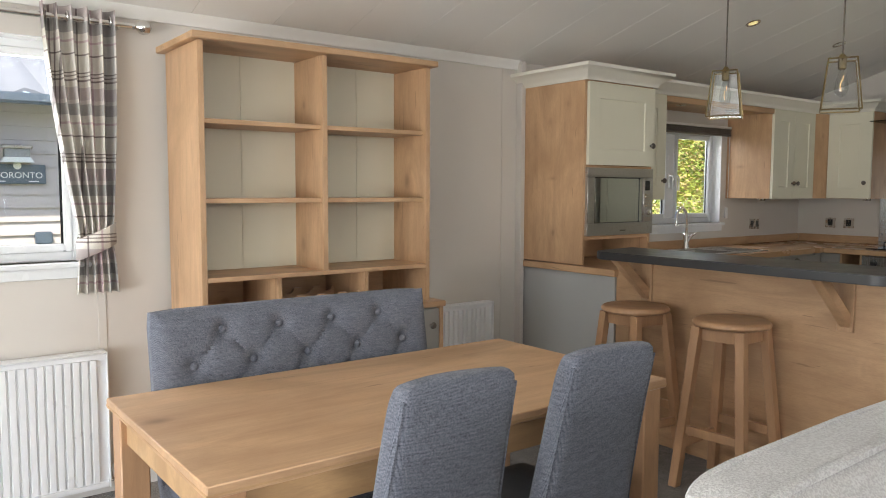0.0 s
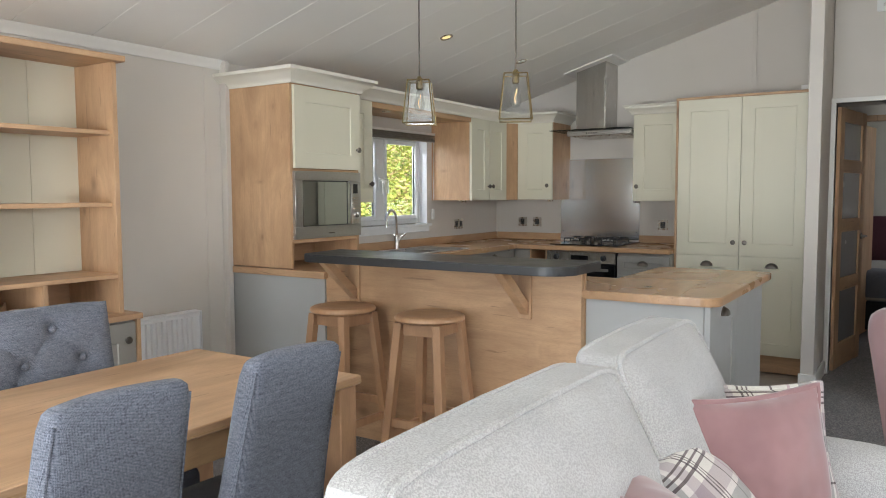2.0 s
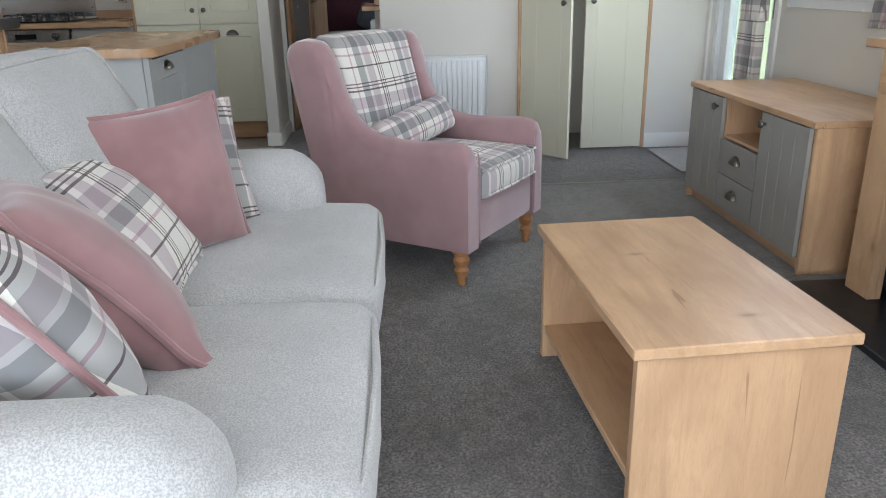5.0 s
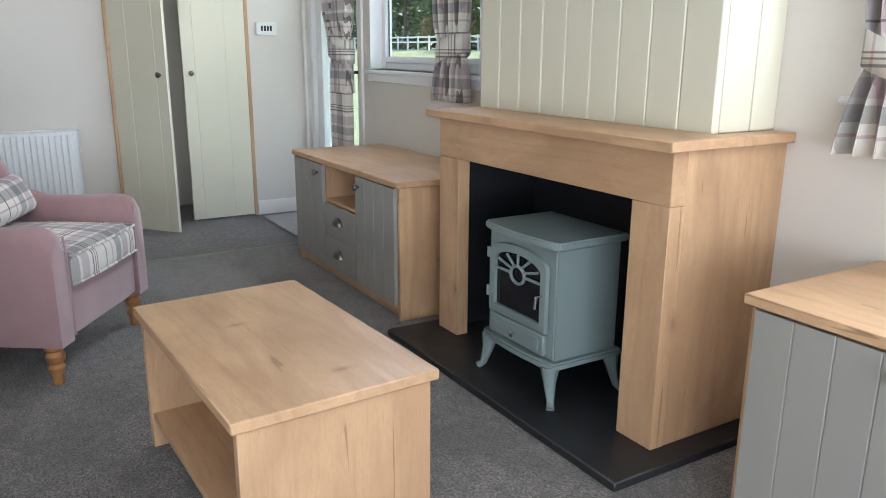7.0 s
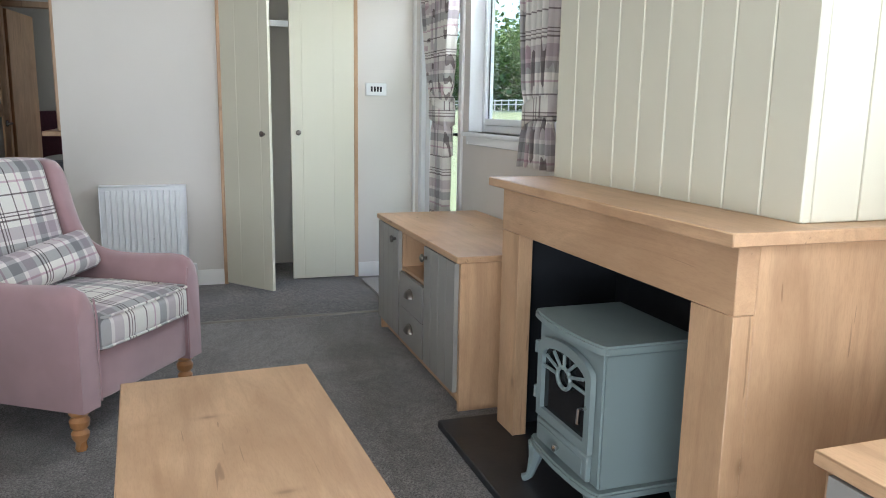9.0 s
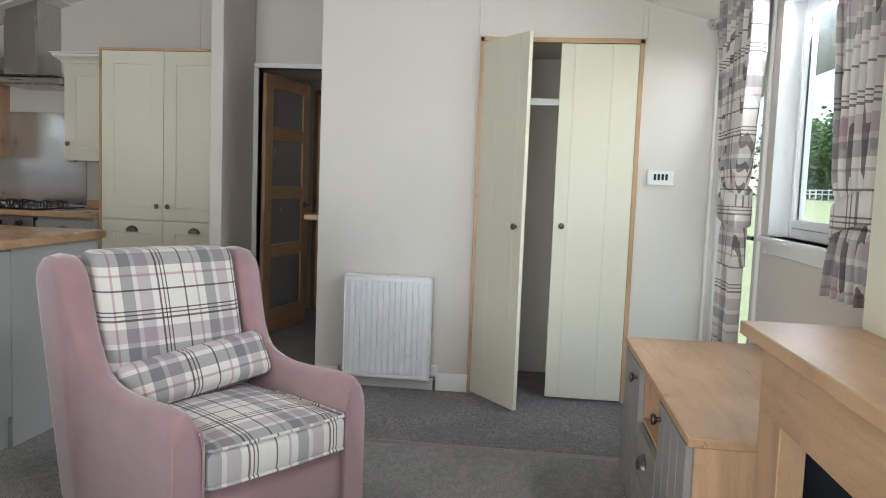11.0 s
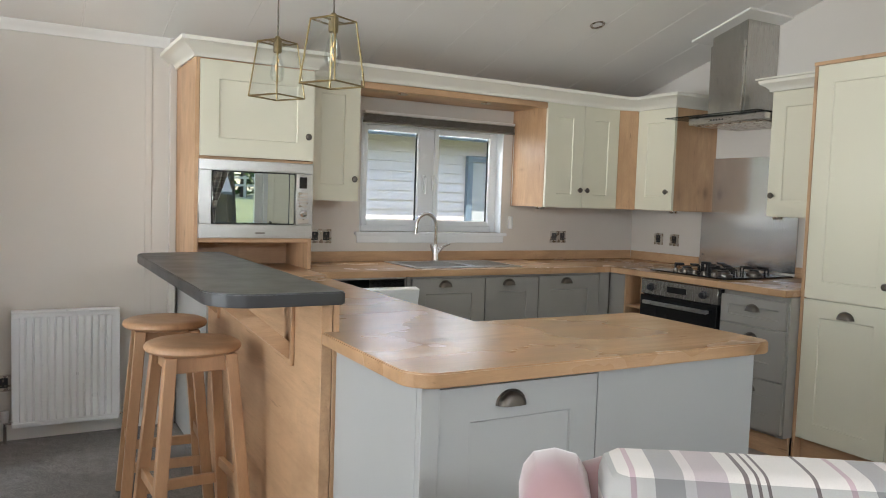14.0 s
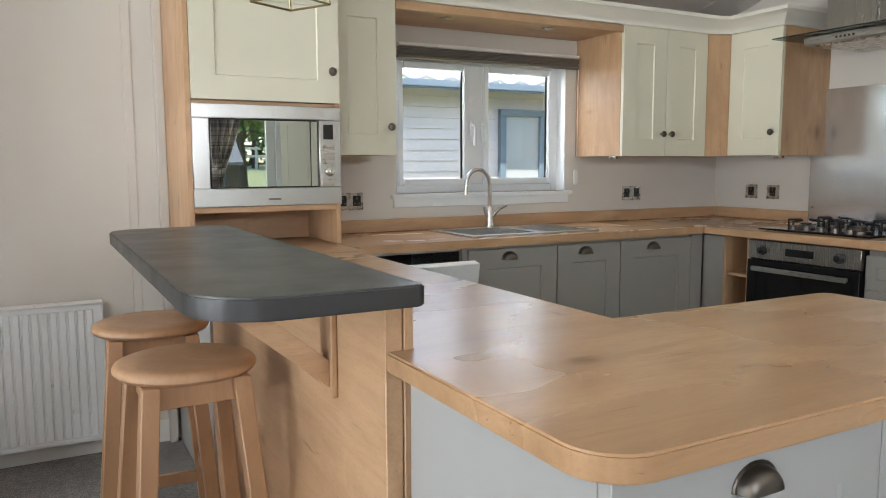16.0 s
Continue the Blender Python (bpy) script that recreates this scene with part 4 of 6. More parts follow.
# sink and tap
sk = thing("sink", "stainless inset sink with drainer", "sink")
sx0, sx1, sy0, sy1 = sinkhole
bm = holed(sx0, sx1, sy0, sy1, [(sx0 + 0.04, sx1 - 0.36, sy0 + 0.05, sy1 - 0.06)], lambda a, b, c, d, k: box(a, b, c, d, 0.911, 0.917, 0.0, k))
part("rim", bm, STEEL, sk)
bx0, bx1, by0, by1 = sx0 + 0.04, sx1 - 0.36, sy0 + 0.05, sy1 - 0.06
bm = box(bx0 - 0.004, bx0, by0, by1, 0.76, 0.912, 0)
box(bx1, bx1 + 0.004, by0, by1, 0.76, 0.912, 0, bm)
box(bx0, bx1, by0 - 0.004, by0, 0.76, 0.912, 0, bm)
box(bx0, bx1, by1, by1 + 0.004, 0.76, 0.912, 0, bm)
box(bx0 - 0.004, bx1 + 0.004, by0 - 0.004, by1 + 0.004, 0.755, 0.76, 0, bm)
part("bowl", bm, STEEL, sk)
for i in range(7):
    part("drainer_rib", box(5.19, 5.47, 2.915 + i * 0.045, 2.925 + i * 0.045, 0.9165, 0.921, 0.002), STEEL, sk)
part("waste", lathe([(0.035, 0), (0.03, 0.004)], 18, pose((bx0 + bx1) / 2, 3.08, 0.76)), CHROME, sk)
tp = thing("kitchen_tap", "chrome swan-neck mixer tap with lever handle", "tap")
tx, ty = 5.11, 3.30
part("base", lathe([(0.026, 0.0), (0.026, 0.01), (0.02, 0.03), (0.02, 0.09), (0.014, 0.11)], 18, pose(tx, ty, 0.917)), CHROME, tp)
arc = [(tx, ty, 1.0), (tx, ty, 1.14)] + [(tx - 0.08 * (1 - math.cos(a)), ty - 0.012 * (1 - math.cos(a)), 1.14 + 0.085 * math.sin(a)) for a in [math.pi * i / 12 for i in range(1, 12)]] + [(tx - 0.161, ty - 0.024, 1.125), (tx - 0.163, ty - 0.024, 1.095)]
part("spout", tube(arc, 0.0115, 12), CHROME, tp)
part("lever", tube([(tx + 0.015, ty, 0.97), (tx + 0.05, ty - 0.01, 1.01), (tx + 0.10, ty - 0.015, 1.03)], [0.013, 0.009, 0.006], 10), CHROME, tp)
part("lever", tube([(tx - 0.012, ty, 0.97), (tx - 0.035, ty - 0.01, 1.01), (tx - 0.045, ty - 0.015, 1.03)], [0.012, 0.009, 0.007], 10), CHROME, tp)

# wall cupboards on the window wall
wl = thing("wall_cupboard", "cream shaker wall cupboard beside the window", "cupboard")
part("carcass", box(4.094, 4.42, 3.012, YN, 1.295, 1.985, 0.001), OAK[2], wl)
front(wl, "door", 4.096, 2.99, 1.295, 0.322, 0.69, FACE_S, CREAM, "knob", 0.29, 0.125)
pl = thing("window_pelmet", "oak bridging shelf over the window with cream cornice", "shelf")
part("shelf", box(4.422, 5.753, 3.01, YN, 1.955, 1.983, 0.002), OAK[0], pl)
part("fascia", box(4.422, 5.753, 2.992, 3.009, 1.945, 1.983, 0.002), OAK[0], pl)
part("cornice", cornice(None, [(4.10, 2.99), (6.40, 2.99), (6.515, 2.935), (6.515, 2.602), (XK, 2.602)], 1.985), CORNICE, pl, "cream crown moulding")
for xx in (4.75, 5.35):
    part("downlight", lathe([(0.032, 0), (0.032, 0.006)], 20, pose(xx, 3.12, 1.948)), NICKEL, pl)
w2 = thing("wall_cupboard", "cream two-door wall cupboard with oak side", "cupboard")
part("carcass", box(5.755, 6.40, 3.012, YN, 1.295, 1.985, 0.001), OAK[2], w2)
for i in (0, 1):
    front(w2, "door", 5.757 + i * 0.312, 2.99, 1.295, 0.309, 0.69, FACE_S, CREAM, "knob", 0.28 if i == 0 else 0.03, 0.12)
part("corner_filler", prism([(6.385, 2.995), (6.40, 2.99), (6.52, 2.95), (6.53, 2.965), (6.53, YN), (6.385, YN)], 1.295, 1.985), OAK[2], w2)
w3 = thing("wall_cupboard", "cream single corner wall cupboard with oak side", "cupboard")
part("carcass", box(6.537, XK, 2.602, 2.985, 1.295, 1.985, 0.001), OAK[2], w3)
front(w3, "door", 6.515, 2.945, 1.297, 0.341, 0.686, FACE_W, CREAM, "knob", 0.30, 0.125)
w4 = thing("wall_cupboard", "cream single wall cupboard beside the hood", "cupboard")
part("carcass", box(6.537, XK, 1.448, 1.862, 1.285, 2.005, 0.001), CREAM, w4)
front(w4, "door", 6.515, 1.862, 1.287, 0.412, 0.716, FACE_W, CREAM, "knob", 0.035, 0.12)
part("cornice", cornice(None, [(XK, 1.866), (6.513, 1.866), (6.513, 1.45)], 2.005, 0.075, 0.07), CORNICE, w4)
for xx, yy in ((5.8, 3.1), (6.6, 2.66), (6.62, 1.86), (4.13, 3.1)):
    solid("under_cupboard_light", lathe([(0.03, 0), (0.032, 0.004), (0.032, 0.016)], 20), NICKEL, "small round light under the cupboard", "light", "under-cupboard lights", "", pose(xx, yy, 1.279 if yy > 1.9 else 1.269))

# hob run
hr = thing("hob_run", "grey shaker base drawers and oak niche on the hob wall", "cabinet")
part("carcass", box(6.21, XK, 1.445, 1.872, 0.12, 0.868, 0.001), GREY, hr)
part("carcass", box(6.62, XK, 1.88, 3.38, 0.12, 0.868, 0.001), GREY, hr)
part("plinth", box(6.25, 6.27, 1.445, 2.85, 0.0, 0.12, 0.001), OAK[1], hr)
z = 0.14
for hh in (0.275, 0.275, 0.155):
    front(hr, "drawer_front", 6.188, 1.872, z, 0.42, hh - G, FACE_W, GREY, "cup", 0.21, hh - 0.075)
    z += hh
bm = box(6.19, 6.60, 2.497, 2.512, 0.12, 0.868, 0.001)
box(6.19, 6.60, 2.645, 2.66, 0.12, 0.868, 0.001, bm)
for zz in (0.40, 0.66):
    box(6.20, 6.60, 2.512, 2.645, zz, zz + 0.015, 0.001, bm)
part("niche", bm, OAK[2], hr)
part("corner_panel", box(6.19, 6.21, 2.662, 2.80, 0.12, 0.865, 0.001), GREY, hr)
ov = thing("oven", "built-in steel and black glass oven", "oven")
part("body", box(6.20, 6.62, 1.885, 2.49, 0.14, 0.862, 0.001), BLACKP, ov)
part("control_panel", box(6.172, 6.20, 1.885, 2.49, 0.772, 0.866, 0.003), STEELV, ov)
part("door", box(6.168, 6.20, 1.885, 2.49, 0.26, 0.766, 0.003), OVENGLASS, ov, "black glass oven door")
part("kick_panel", box(6.172, 6.20, 1.885, 2.49, 0.14, 0.255, 0.003), STEEL, ov)
part("handle", box(6.135, 6.150, 1.93, 2.445, 0.712, 0.736, 0.005, box(6.15, 6.17, 1.94, 1.96, 0.715, 0.733, 0.001, box(6.15, 6.17, 2.41, 2.43, 0.715, 0.733, 0.001))), STEEL, ov)
for yy in (1.985, 2.40):
    part("control_knob", lathe([(0.024, 0), (0.024, 0.006), (0.019, 0.008), (0.017, 0.026), (0.014, 0.028)], 18, pose(6.172, yy, 0.818, 0, -90, 0)), BLACKP, ov)
part("display", box(6.1700, 6.173, 2.12, 2.27, 0.80, 0.836, 0.0), OVENGLASS, ov)

hb = thing("gas_hob", "black five-burner gas hob with cast pan supports", "hob")
part("plate", box(6.25, 6.85, 1.90, 2.50, 0.912, 0.922, 0.003), OVENGLASS, hb)
for bx, by, rr in ((6.40, 2.05, 0.045), (6.40, 2.33, 0.035), (6.68, 2.05, 0.035), (6.68, 2.36, 0.05), (6.54, 2.20, 0.06)):
    bu = part("burner", lathe([(rr + 0.012, 0), (rr + 0.012, 0.008), (rr, 0.012), (rr * 0.9, 0.02), (rr * 0.5, 0.022)], 18, pose(bx, by, 0.922)), PEWTER, hb)
    part("burner_cap", lathe([(rr * 0.8, 0), (rr * 0.8, 0.006), (rr * 0.6, 0.009)], 18, pose(bx, by, 0.943)), BLACKP, bu)
    sup = None
    for a in range(4):
        ca, sa = math.cos(a * math.pi / 2), math.sin(a * math.pi / 2)
        sup = tube([(bx + ca * 0.10, by + sa * 0.10, 0.923), (bx + ca * 0.10, by + sa * 0.10, 0.962), (bx + ca * 0.03, by + sa * 0.03, 0.965)], 0.006, 6, False, sup)
    part("pan_support", sup, BLACKP, hb)
for i in range(5):
    part("control_knob", lathe([(0.017, 0), (0.015, 0.02), (0.012, 0.022)], 14, pose(6.29, 2.02 + i * 0.075, 0.922)), PEWTER, hb)

sp_ = solid("splashback", box(XK - 0.014, XK - 0.003, 1.93, 2.688, 0.93, 1.665, 0.001), SPLASH, "brushed steel splashback behind the hob", "splashback")
for yy in (1.955, 2.66):
    for zz in (1.0, 1.64):
        part("screw", lathe([(0.007, 0), (0.006, 0.003)], 10, pose(XK - 0.014, yy, zz, 0, -90, 0)), PEWTER, sp_)
hd = thing("cooker_hood", "stainless chimney cooker hood with glass canopy", "cooker hood")
hy0, hy1 = 1.868, 2.44
part("canopy", box(6.46, XK - 0.002, hy0, hy1, 1.848, 1.89, 0.004), STEEL, hd)
part("glass_plate", box(6.39, XK - 0.01, hy0, hy1 + 0.135, 1.892, 1.899, 0.001), HOODGLASS, hd)
part("lower_grille", box(6.49, XK - 0.03, hy0 + 0.03, hy1 - 0.03, 1.840, 1.848, 0.001), NICKEL, hd)
for i in range(5):
    part("button", lathe([(0.006, 0), (0.006, 0.003)], 10, pose(6.46, 2.17 + i * 0.022, 1.868, 0, -90, 0)), BLACKP, hd)
cy0, cy1 = 2.15, 2.417
part("chimney", prism([(cy0, 1.9), (cy1, 1.9), (cy1, roof_z(cy1) + 0.01), (cy0, roof_z(cy0) + 0.01)], 6.62, XK - 0.002, 0.003, XUP), STEELV, hd)
part("lower_chimney", prism([(cy0 + 0.004, 1.9), (cy1 - 0.004, 1.9), (cy1 - 0.004, 2.36), (cy0 + 0.004, 2.36)], 6.60, 6.62, 0.002, XUP), STEELV, hd)
part("ceiling_trim", prism([(2.06, roof_z(2.06) - 0.012), (2.50, roof_z(2.50) - 0.012), (2.50, roof_z(2.50) + 0.002), (2.06, roof_z(2.06) + 0.002)], 6.52, XK - 0.002, 0.0, XUP), TRIM, hd)

# larder
ld = thing("larder_cupboard", "tall cream four-door larder with oak frame", "cupboard")
part("carcass", box(6.305, XK, 0.495, 1.425, 0.13, 2.065, 0.001), CREAM, ld)
bm = box(6.278, XK, 1.425, 1.442, 0.0, 2.085, 0.001)
part("side_panel", bm, OAK[2], ld)
part("top_strip", box(6.27, XK, 0.475, 1.442, 2.067, 2.085, 0.001), OAK[1], ld)
part("plinth", box(6.33, 6.35, 0.495, 1.425, 0.0, 0.13, 0.001), OAK[1], ld)
for i, y1 in enumerate((1.423, 0.955)):
    front(ld, "upper_door", 6.282, y1, 0.876, 0.464, 1.19, FACE_W, CREAM, "knob", 0.425 if i == 0 else 0.04, 0.10)
    front(ld, "lower_door", 6.282, y1, 0.135, 0.464, 0.735, FACE_W, CREAM, "cup", 0.232, 0.655)

# sockets and switches
def socket(name, label, m, gangs, switched=True):
    """A plate in the local x-z plane facing -y."""
    w = 0.086 if gangs == 1 else 0.146
    s = thing(name, label, "socket", m, "sockets on the walls")
    part("plate", box(-w / 2, w / 2, -0.008, 0, -0.043, 0.043, 0.002), NICKEL, s)
    for g in range(gangs):
        cx = 0 if gangs == 1 else (-0.038 + 0.076 * g)
        bm = box(cx - 0.004, cx + 0.004, -0.0095, -0.007, 0.008, 0.022, 0)
        box(cx - 0.015, cx - 0.006, -0.0095, -0.007, -0.016, -0.009, 0, bm)
        box(cx + 0.006, cx + 0.015, -0.0095, -0.007, -0.016, -0.009, 0, bm)
        part("insert", box(cx - 0.021, cx + 0.021, -0.0088, -0.007, -0.024, 0.028, 0.001), BLACKP, s)
        part("pin_holes", bm, PEWTER, s)
    return s


socket("double_socket", "steel double socket on the kitchen wall", pose(6.19, YN, 1.075), 2)
socket("double_socket", "steel double socket on the kitchen wall", pose(4.34, YN, 1.07), 2)
socket("double_socket", "steel double socket low on the wall", pose(2.60, YN, 0.30), 2)
socket("cooker_switch", "steel single switch plate", pose(XK, 3.095, 1.08, 0, 0, -90), 1)
socket("single_socket", "steel single socket plate", pose(XK, 2.938, 1.08, 0, 0, -90), 1, False)
socket("single_socket", "steel single socket plate beside the splashback", pose(XK, 1.72, 1.07, 0, 0, -90), 1)
# roller blind above the kitchen window
rb = thing("venetian_blind", "drawn-up taupe slatted kitchen window blind", "blind")
part("head_rail", box(4.60, 5.74, YN - 0.05, YN - 0.008, 1.848, 1.866, 0.003), TRIM, rb)
for i in range(6):
    part("slat", box(4.605, 5.735, YN - 0.048 + 0.002 * (i % 2), YN - 0.012, 1.806 + i * 0.007, 1.8105 + i * 0.007, 0.0), TAUPE, rb)
part("bottom_bar", box(4.60, 5.74, YN - 0.048, YN - 0.012, 1.790, 1.804, 0.003), TAUPE, rb)
part("chain", tube([(5.745, YN - 0.03, 1.83), (5.748, YN - 0.025, 1.3)], 0.0025, 6), PLASTIC, rb)
part("chain_weight", soft(5.735, 5.775, YN - 0.02, YN - 0.001, 1.13, 1.22, 0.01, cuts=3), PLASTIC, rb)


# ---- shared fixtures ----
def radiator(name, label, w, h, m, valve=1):
    """Panel radiator: back against local y=0, front towards -y, base at z=0."""
    r = thing(name, label, "radiator", m, "panel radiators")
    step, n = 0.034, max(3, int((w - 0.05) / 0.034))
    x0 = (w - n * step) / 2
    pts = []
    for i in range(n):
        a = x0 + i * step
        pts += [(a, -0.084), (a + 0.004, -0.096), (a + 0.025, -0.096), (a + 0.029, -0.084)]
    outline = [(0.004, -0.06), (0.004, -0.078)] + pts + [(w - 0.004, -0.078), (w - 0.004, -0.06)]
    part("front_panel", prism(outline, 0.03, h - 0.03), RADW, r)
    bm = box(0.002, w - 0.002, -0.092, -0.058, 0.0, 0.03, 0.006)
    box(0.002, w - 0.002, -0.092, -0.058, h - 0.034, h - 0.004, 0.006, bm)
    part("header", bm, RADW, r)
    part("back_panel", box(0.004, w - 0.004, -0.045, -0.03, 0.01, h - 0.01, 0.003), RADW, r)
    bm = box(0, w, -0.10, -0.02, h - 0.006, h, 0.002)
    bm = box(0, 0.004, -0.098, -0.022, 0.0, h, 0.001, bm)
    box(w - 0.004, w, -0.098, -0.022, 0.0, h, 0.001, bm)
    part("casing", bm, RADW, r)
    bmg = None
    for i in range(int(w / 0.03)):
        bmg = box(0.012 + i * 0.03, 0.03 + i * 0.03, -0.085, -0.035, h - 0.001, h + 0.0015, 0, bmg)
    part("top_grille", bmg, RADW, r)
    bm = box(0.08, 0.11, -0.03, 0, 0.08, h - 0.08, 0)
    box(w - 0.11, w - 0.08, -0.03, 0, 0.08, h - 0.08, 0, bm)
    part("wall_bracket", bm, RADW, r)
    vx = w + 0.03 if valve > 0 else -0.03
    vz = 0.02
    part("valve_body", tube([(vx - valve * 0.04, -0.06, vz), (vx, -0.06, vz), (vx, -0.06, -m.translation.z)], 0.009, 8), CHROME, r)
    part("valve_head", lathe([(0.012, 0), (0.019, 0.012), (0.018, 0.055), (0.012, 0.06)], 14, pose(vx, -0.06, vz + 0.01)), PLASTIC, r)
    vx2 = -0.025 if valve > 0 else w + 0.025
    part("valve_body", tube([(vx2 + valve * 0.03, -0.06, vz), (vx2, -0.06, vz), (vx2, -0.06, -m.translation.z)], 0.009, 8, False, lathe([(0.012, 0), (0.012, 0.03)], 10, pose(vx2, -0.06, vz + 0.005))), CHROME, r)
    return r


radiator("radiator", "white panel radiator under the shelving wall", 0.51, 0.6, pose(2.675, YN, 0.08), -1)
radiator("radiator", "white panel radiator beside the cupboard", 0.51, 0.6, pose(XE, -0.602, 0.07, 0, 0, -90), 1)
radiator("radiator", "wide white panel radiator under the window", 1.3, 0.6, pose(-0.32, YN, 0.05), 1)
radiator("radiator", "small radiator in the dim hall", 0.4, 0.75, pose(6.95, -0.41, 0.1, 0, 0, 180), 1)


def curtain(name, label, cx, y, z0, z1, wtop, wtie, wbot, tie, sgn, shift, out, mat, group="checked curtains"):
    """Eyelet curtain in pleats, gathered by a tie-back; out is the way into the room."""
    c = thing(name, label, "curtain", pose(cx, y, 0), group)
    b2 = bmesh.new()
    nu, nv, folds = 84, 46, 5.5
    grid = []
    for j in range(nv + 1):
        z = z1 + (z0 - z1) * j / nv
        if z > tie:
            k = (z1 - z) / (z1 - tie)
            w, cxs = wtop + (wtie - wtop) * k ** 1.5, shift * k ** 1.3
        else:
            k = (tie - z) / max(1e-6, tie - z0)
            w, cxs = wtie + (wbot - wtie) * k ** 0.7, shift
        row = []
        for i in range(nu + 1):
            u = i / nu
            amp = 0.036 if z > tie else 0.03
            ph = 2 * math.pi * folds * u + 0.5 * math.sin(3 * z + 6 * u)
            pinch = 1 - 0.55 * math.exp(-((z - tie) / 0.06) ** 2)
            yy = out * (0.05 + amp * pinch * math.sin(ph) + 0.006 * noise.noise(Vector((u * 6, z * 4, cx))))
            row.append(b2.verts.new((cxs + (u - 0.5) * w + 0.01 * math.cos(ph), yy, z)))
        grid.append(row)
    for a, b in zip(grid, grid[1:]):
        for i in range(nu):
            b2.faces.new((a[i], a[i + 1], b[i + 1], b[i]))
    fab = part("fabric", b2, mat, c)
    sol = fab.modifiers.new("thickness", "SOLIDIFY")
    sol.thickness = 0.003
    if z0 < tie:
        loop = [(shift + (wtie / 2 + 0.012) * math.cos(2 * math.pi * k / 20), out * (0.05 + 0.062 * math.sin(2 * math.pi * k / 20)), tie + 0.05 * sgn * math.cos(2 * math.pi * k / 20) * 0.7) for k in range(20)]
        b3 = bmesh.new()
        lo = [b3.verts.new((x, yy, z - 0.045)) for x, yy, z in loop]
        hi = [b3.verts.new((x, yy, z + 0.045)) for x, yy, z in loop]
        for k in range(20):
            b3.faces.new((lo[k], lo[(k + 1) % 20], hi[(k + 1) % 20], hi[k]))
        tb = part("tie_back", b3, mat, c)
        tb.modifiers.new("thickness", "SOLIDIFY").thickness = 0.006
    for i in range(4):
        ring = [(-wtop / 2 + wtop * (0.08 + i * 0.28) , out * 0.05 + 0.02 * math.cos(a), z1 - 0.045 + 0.02 * math.sin(a)) for a in [2 * math.pi * q / 14 for q in range(14)]]
        part("eyelet", tube(ring, 0.004, 6, True), CHROME, c)
    return c


def curtain_pole(x0, x1, y, z, out, label):
    p = thing("curtain_pole", label, "curtain pole")
    part("pole", tube([(x0, y + out * 0.05, z), (x1, y + out * 0.05, z)], 0.013, 12), CHROME, p)
    for x, s in ((x0, -1), (x1, 1)):
        part("finial", lathe([(0.013, 0), (0.016, 0.01), (0.012, 0.018), (0.028, 0.035), (0.033, 0.052), (0.026, 0.072), (0.008, 0.082)], 18, pose(x, y + out * 0.05, z, 0, 90 * s, 0)), CHROME, p)
        part("bracket", tube([(x - s * 0.05, y, z - 0.01), (x - s * 0.05, y + out * 0.05, z - 0.01)], 0.008, 8), CHROME, p)
    return p


curtain_pole(-0.95, 1.13, YN, 2.06, -1, "polished steel curtain pole with ball ends")
curtain("curtain", "plaid eyelet curtain gathered by a tie-back beside the window", 0.915, YN, 0.905, 2.11, 0.30, 0.14, 0.18, 1.13, 1, 0.045, -1, PLAID_CURT)
curtain_pole(3.12, 4.68, YS, 2.10, 1, "polished steel curtain pole above the window")
curtain_pole(4.45, 5.42, YS, 2.13, 1, "polished steel curtain pole above the outer door")
curtain("curtain", "short plaid curtain tied back beside the south window", 4.62, YS + 0.03, 0.90, 2.12, 0.40, 0.21, 0.27, 1.20, 1, 0.03, 1, PLAID_CURT)
curtain("curtain", "long plaid door curtain falling to the carpet", 4.86, YS + 0.03, 0.03, 2.15, 0.44, 0.24, 0.27, 1.15, 1, -0.19, 1, PLAID_CURT)
curtain("curtain", "short plaid curtain tied back beside the chimney breast", 3.38, YS + 0.03, 0.92, 2.12, 0.38, 0.22, 0.32, 1.16, -1, -0.02, 1, PLAID_CURT)
curtain_pole(-0.1, 1.58, YS, 2.10, 1, "polished steel curtain pole over the window")
curtain("curtain", "short plaid curtain tied back beside the mantelpiece", 1.265, YS + 0.03, 0.90, 2.12, 0.34, 0.19, 0.32, 1.14, 1, 0.0, 1, PLAID_CURT)

# control panel and alarm on the walls
cp = thing("control_panel", "small white heating control panel with dark display", "control panel")
part("case", box(XE - 0.022, XE - 0.001, -2.435, -2.29, 1.25, 1.335, 0.004), PLASTIC, cp)
for i in range(4):
    part("display_digit", box(XE - 0.0245, XE - 0.021, -2.40 + i * 0.021, -2.387 + i * 0.021, 1.278, 1.312, 0), BLACKP, cp)
al = thing("alarm_sounder", "white wall alarm unit above the hall door", "alarm")
part("case", box(XD - 0.03, XD, -0.02, 0.115, 2.62, 2.71, 0.005), PLASTIC, al)
for zz in (2.655, 2.668):
    part("lettering", box(XD - 0.032, XD - 0.029, 0.03, 0.075, zz, zz + 0.004, 0.0), PINKC, al)

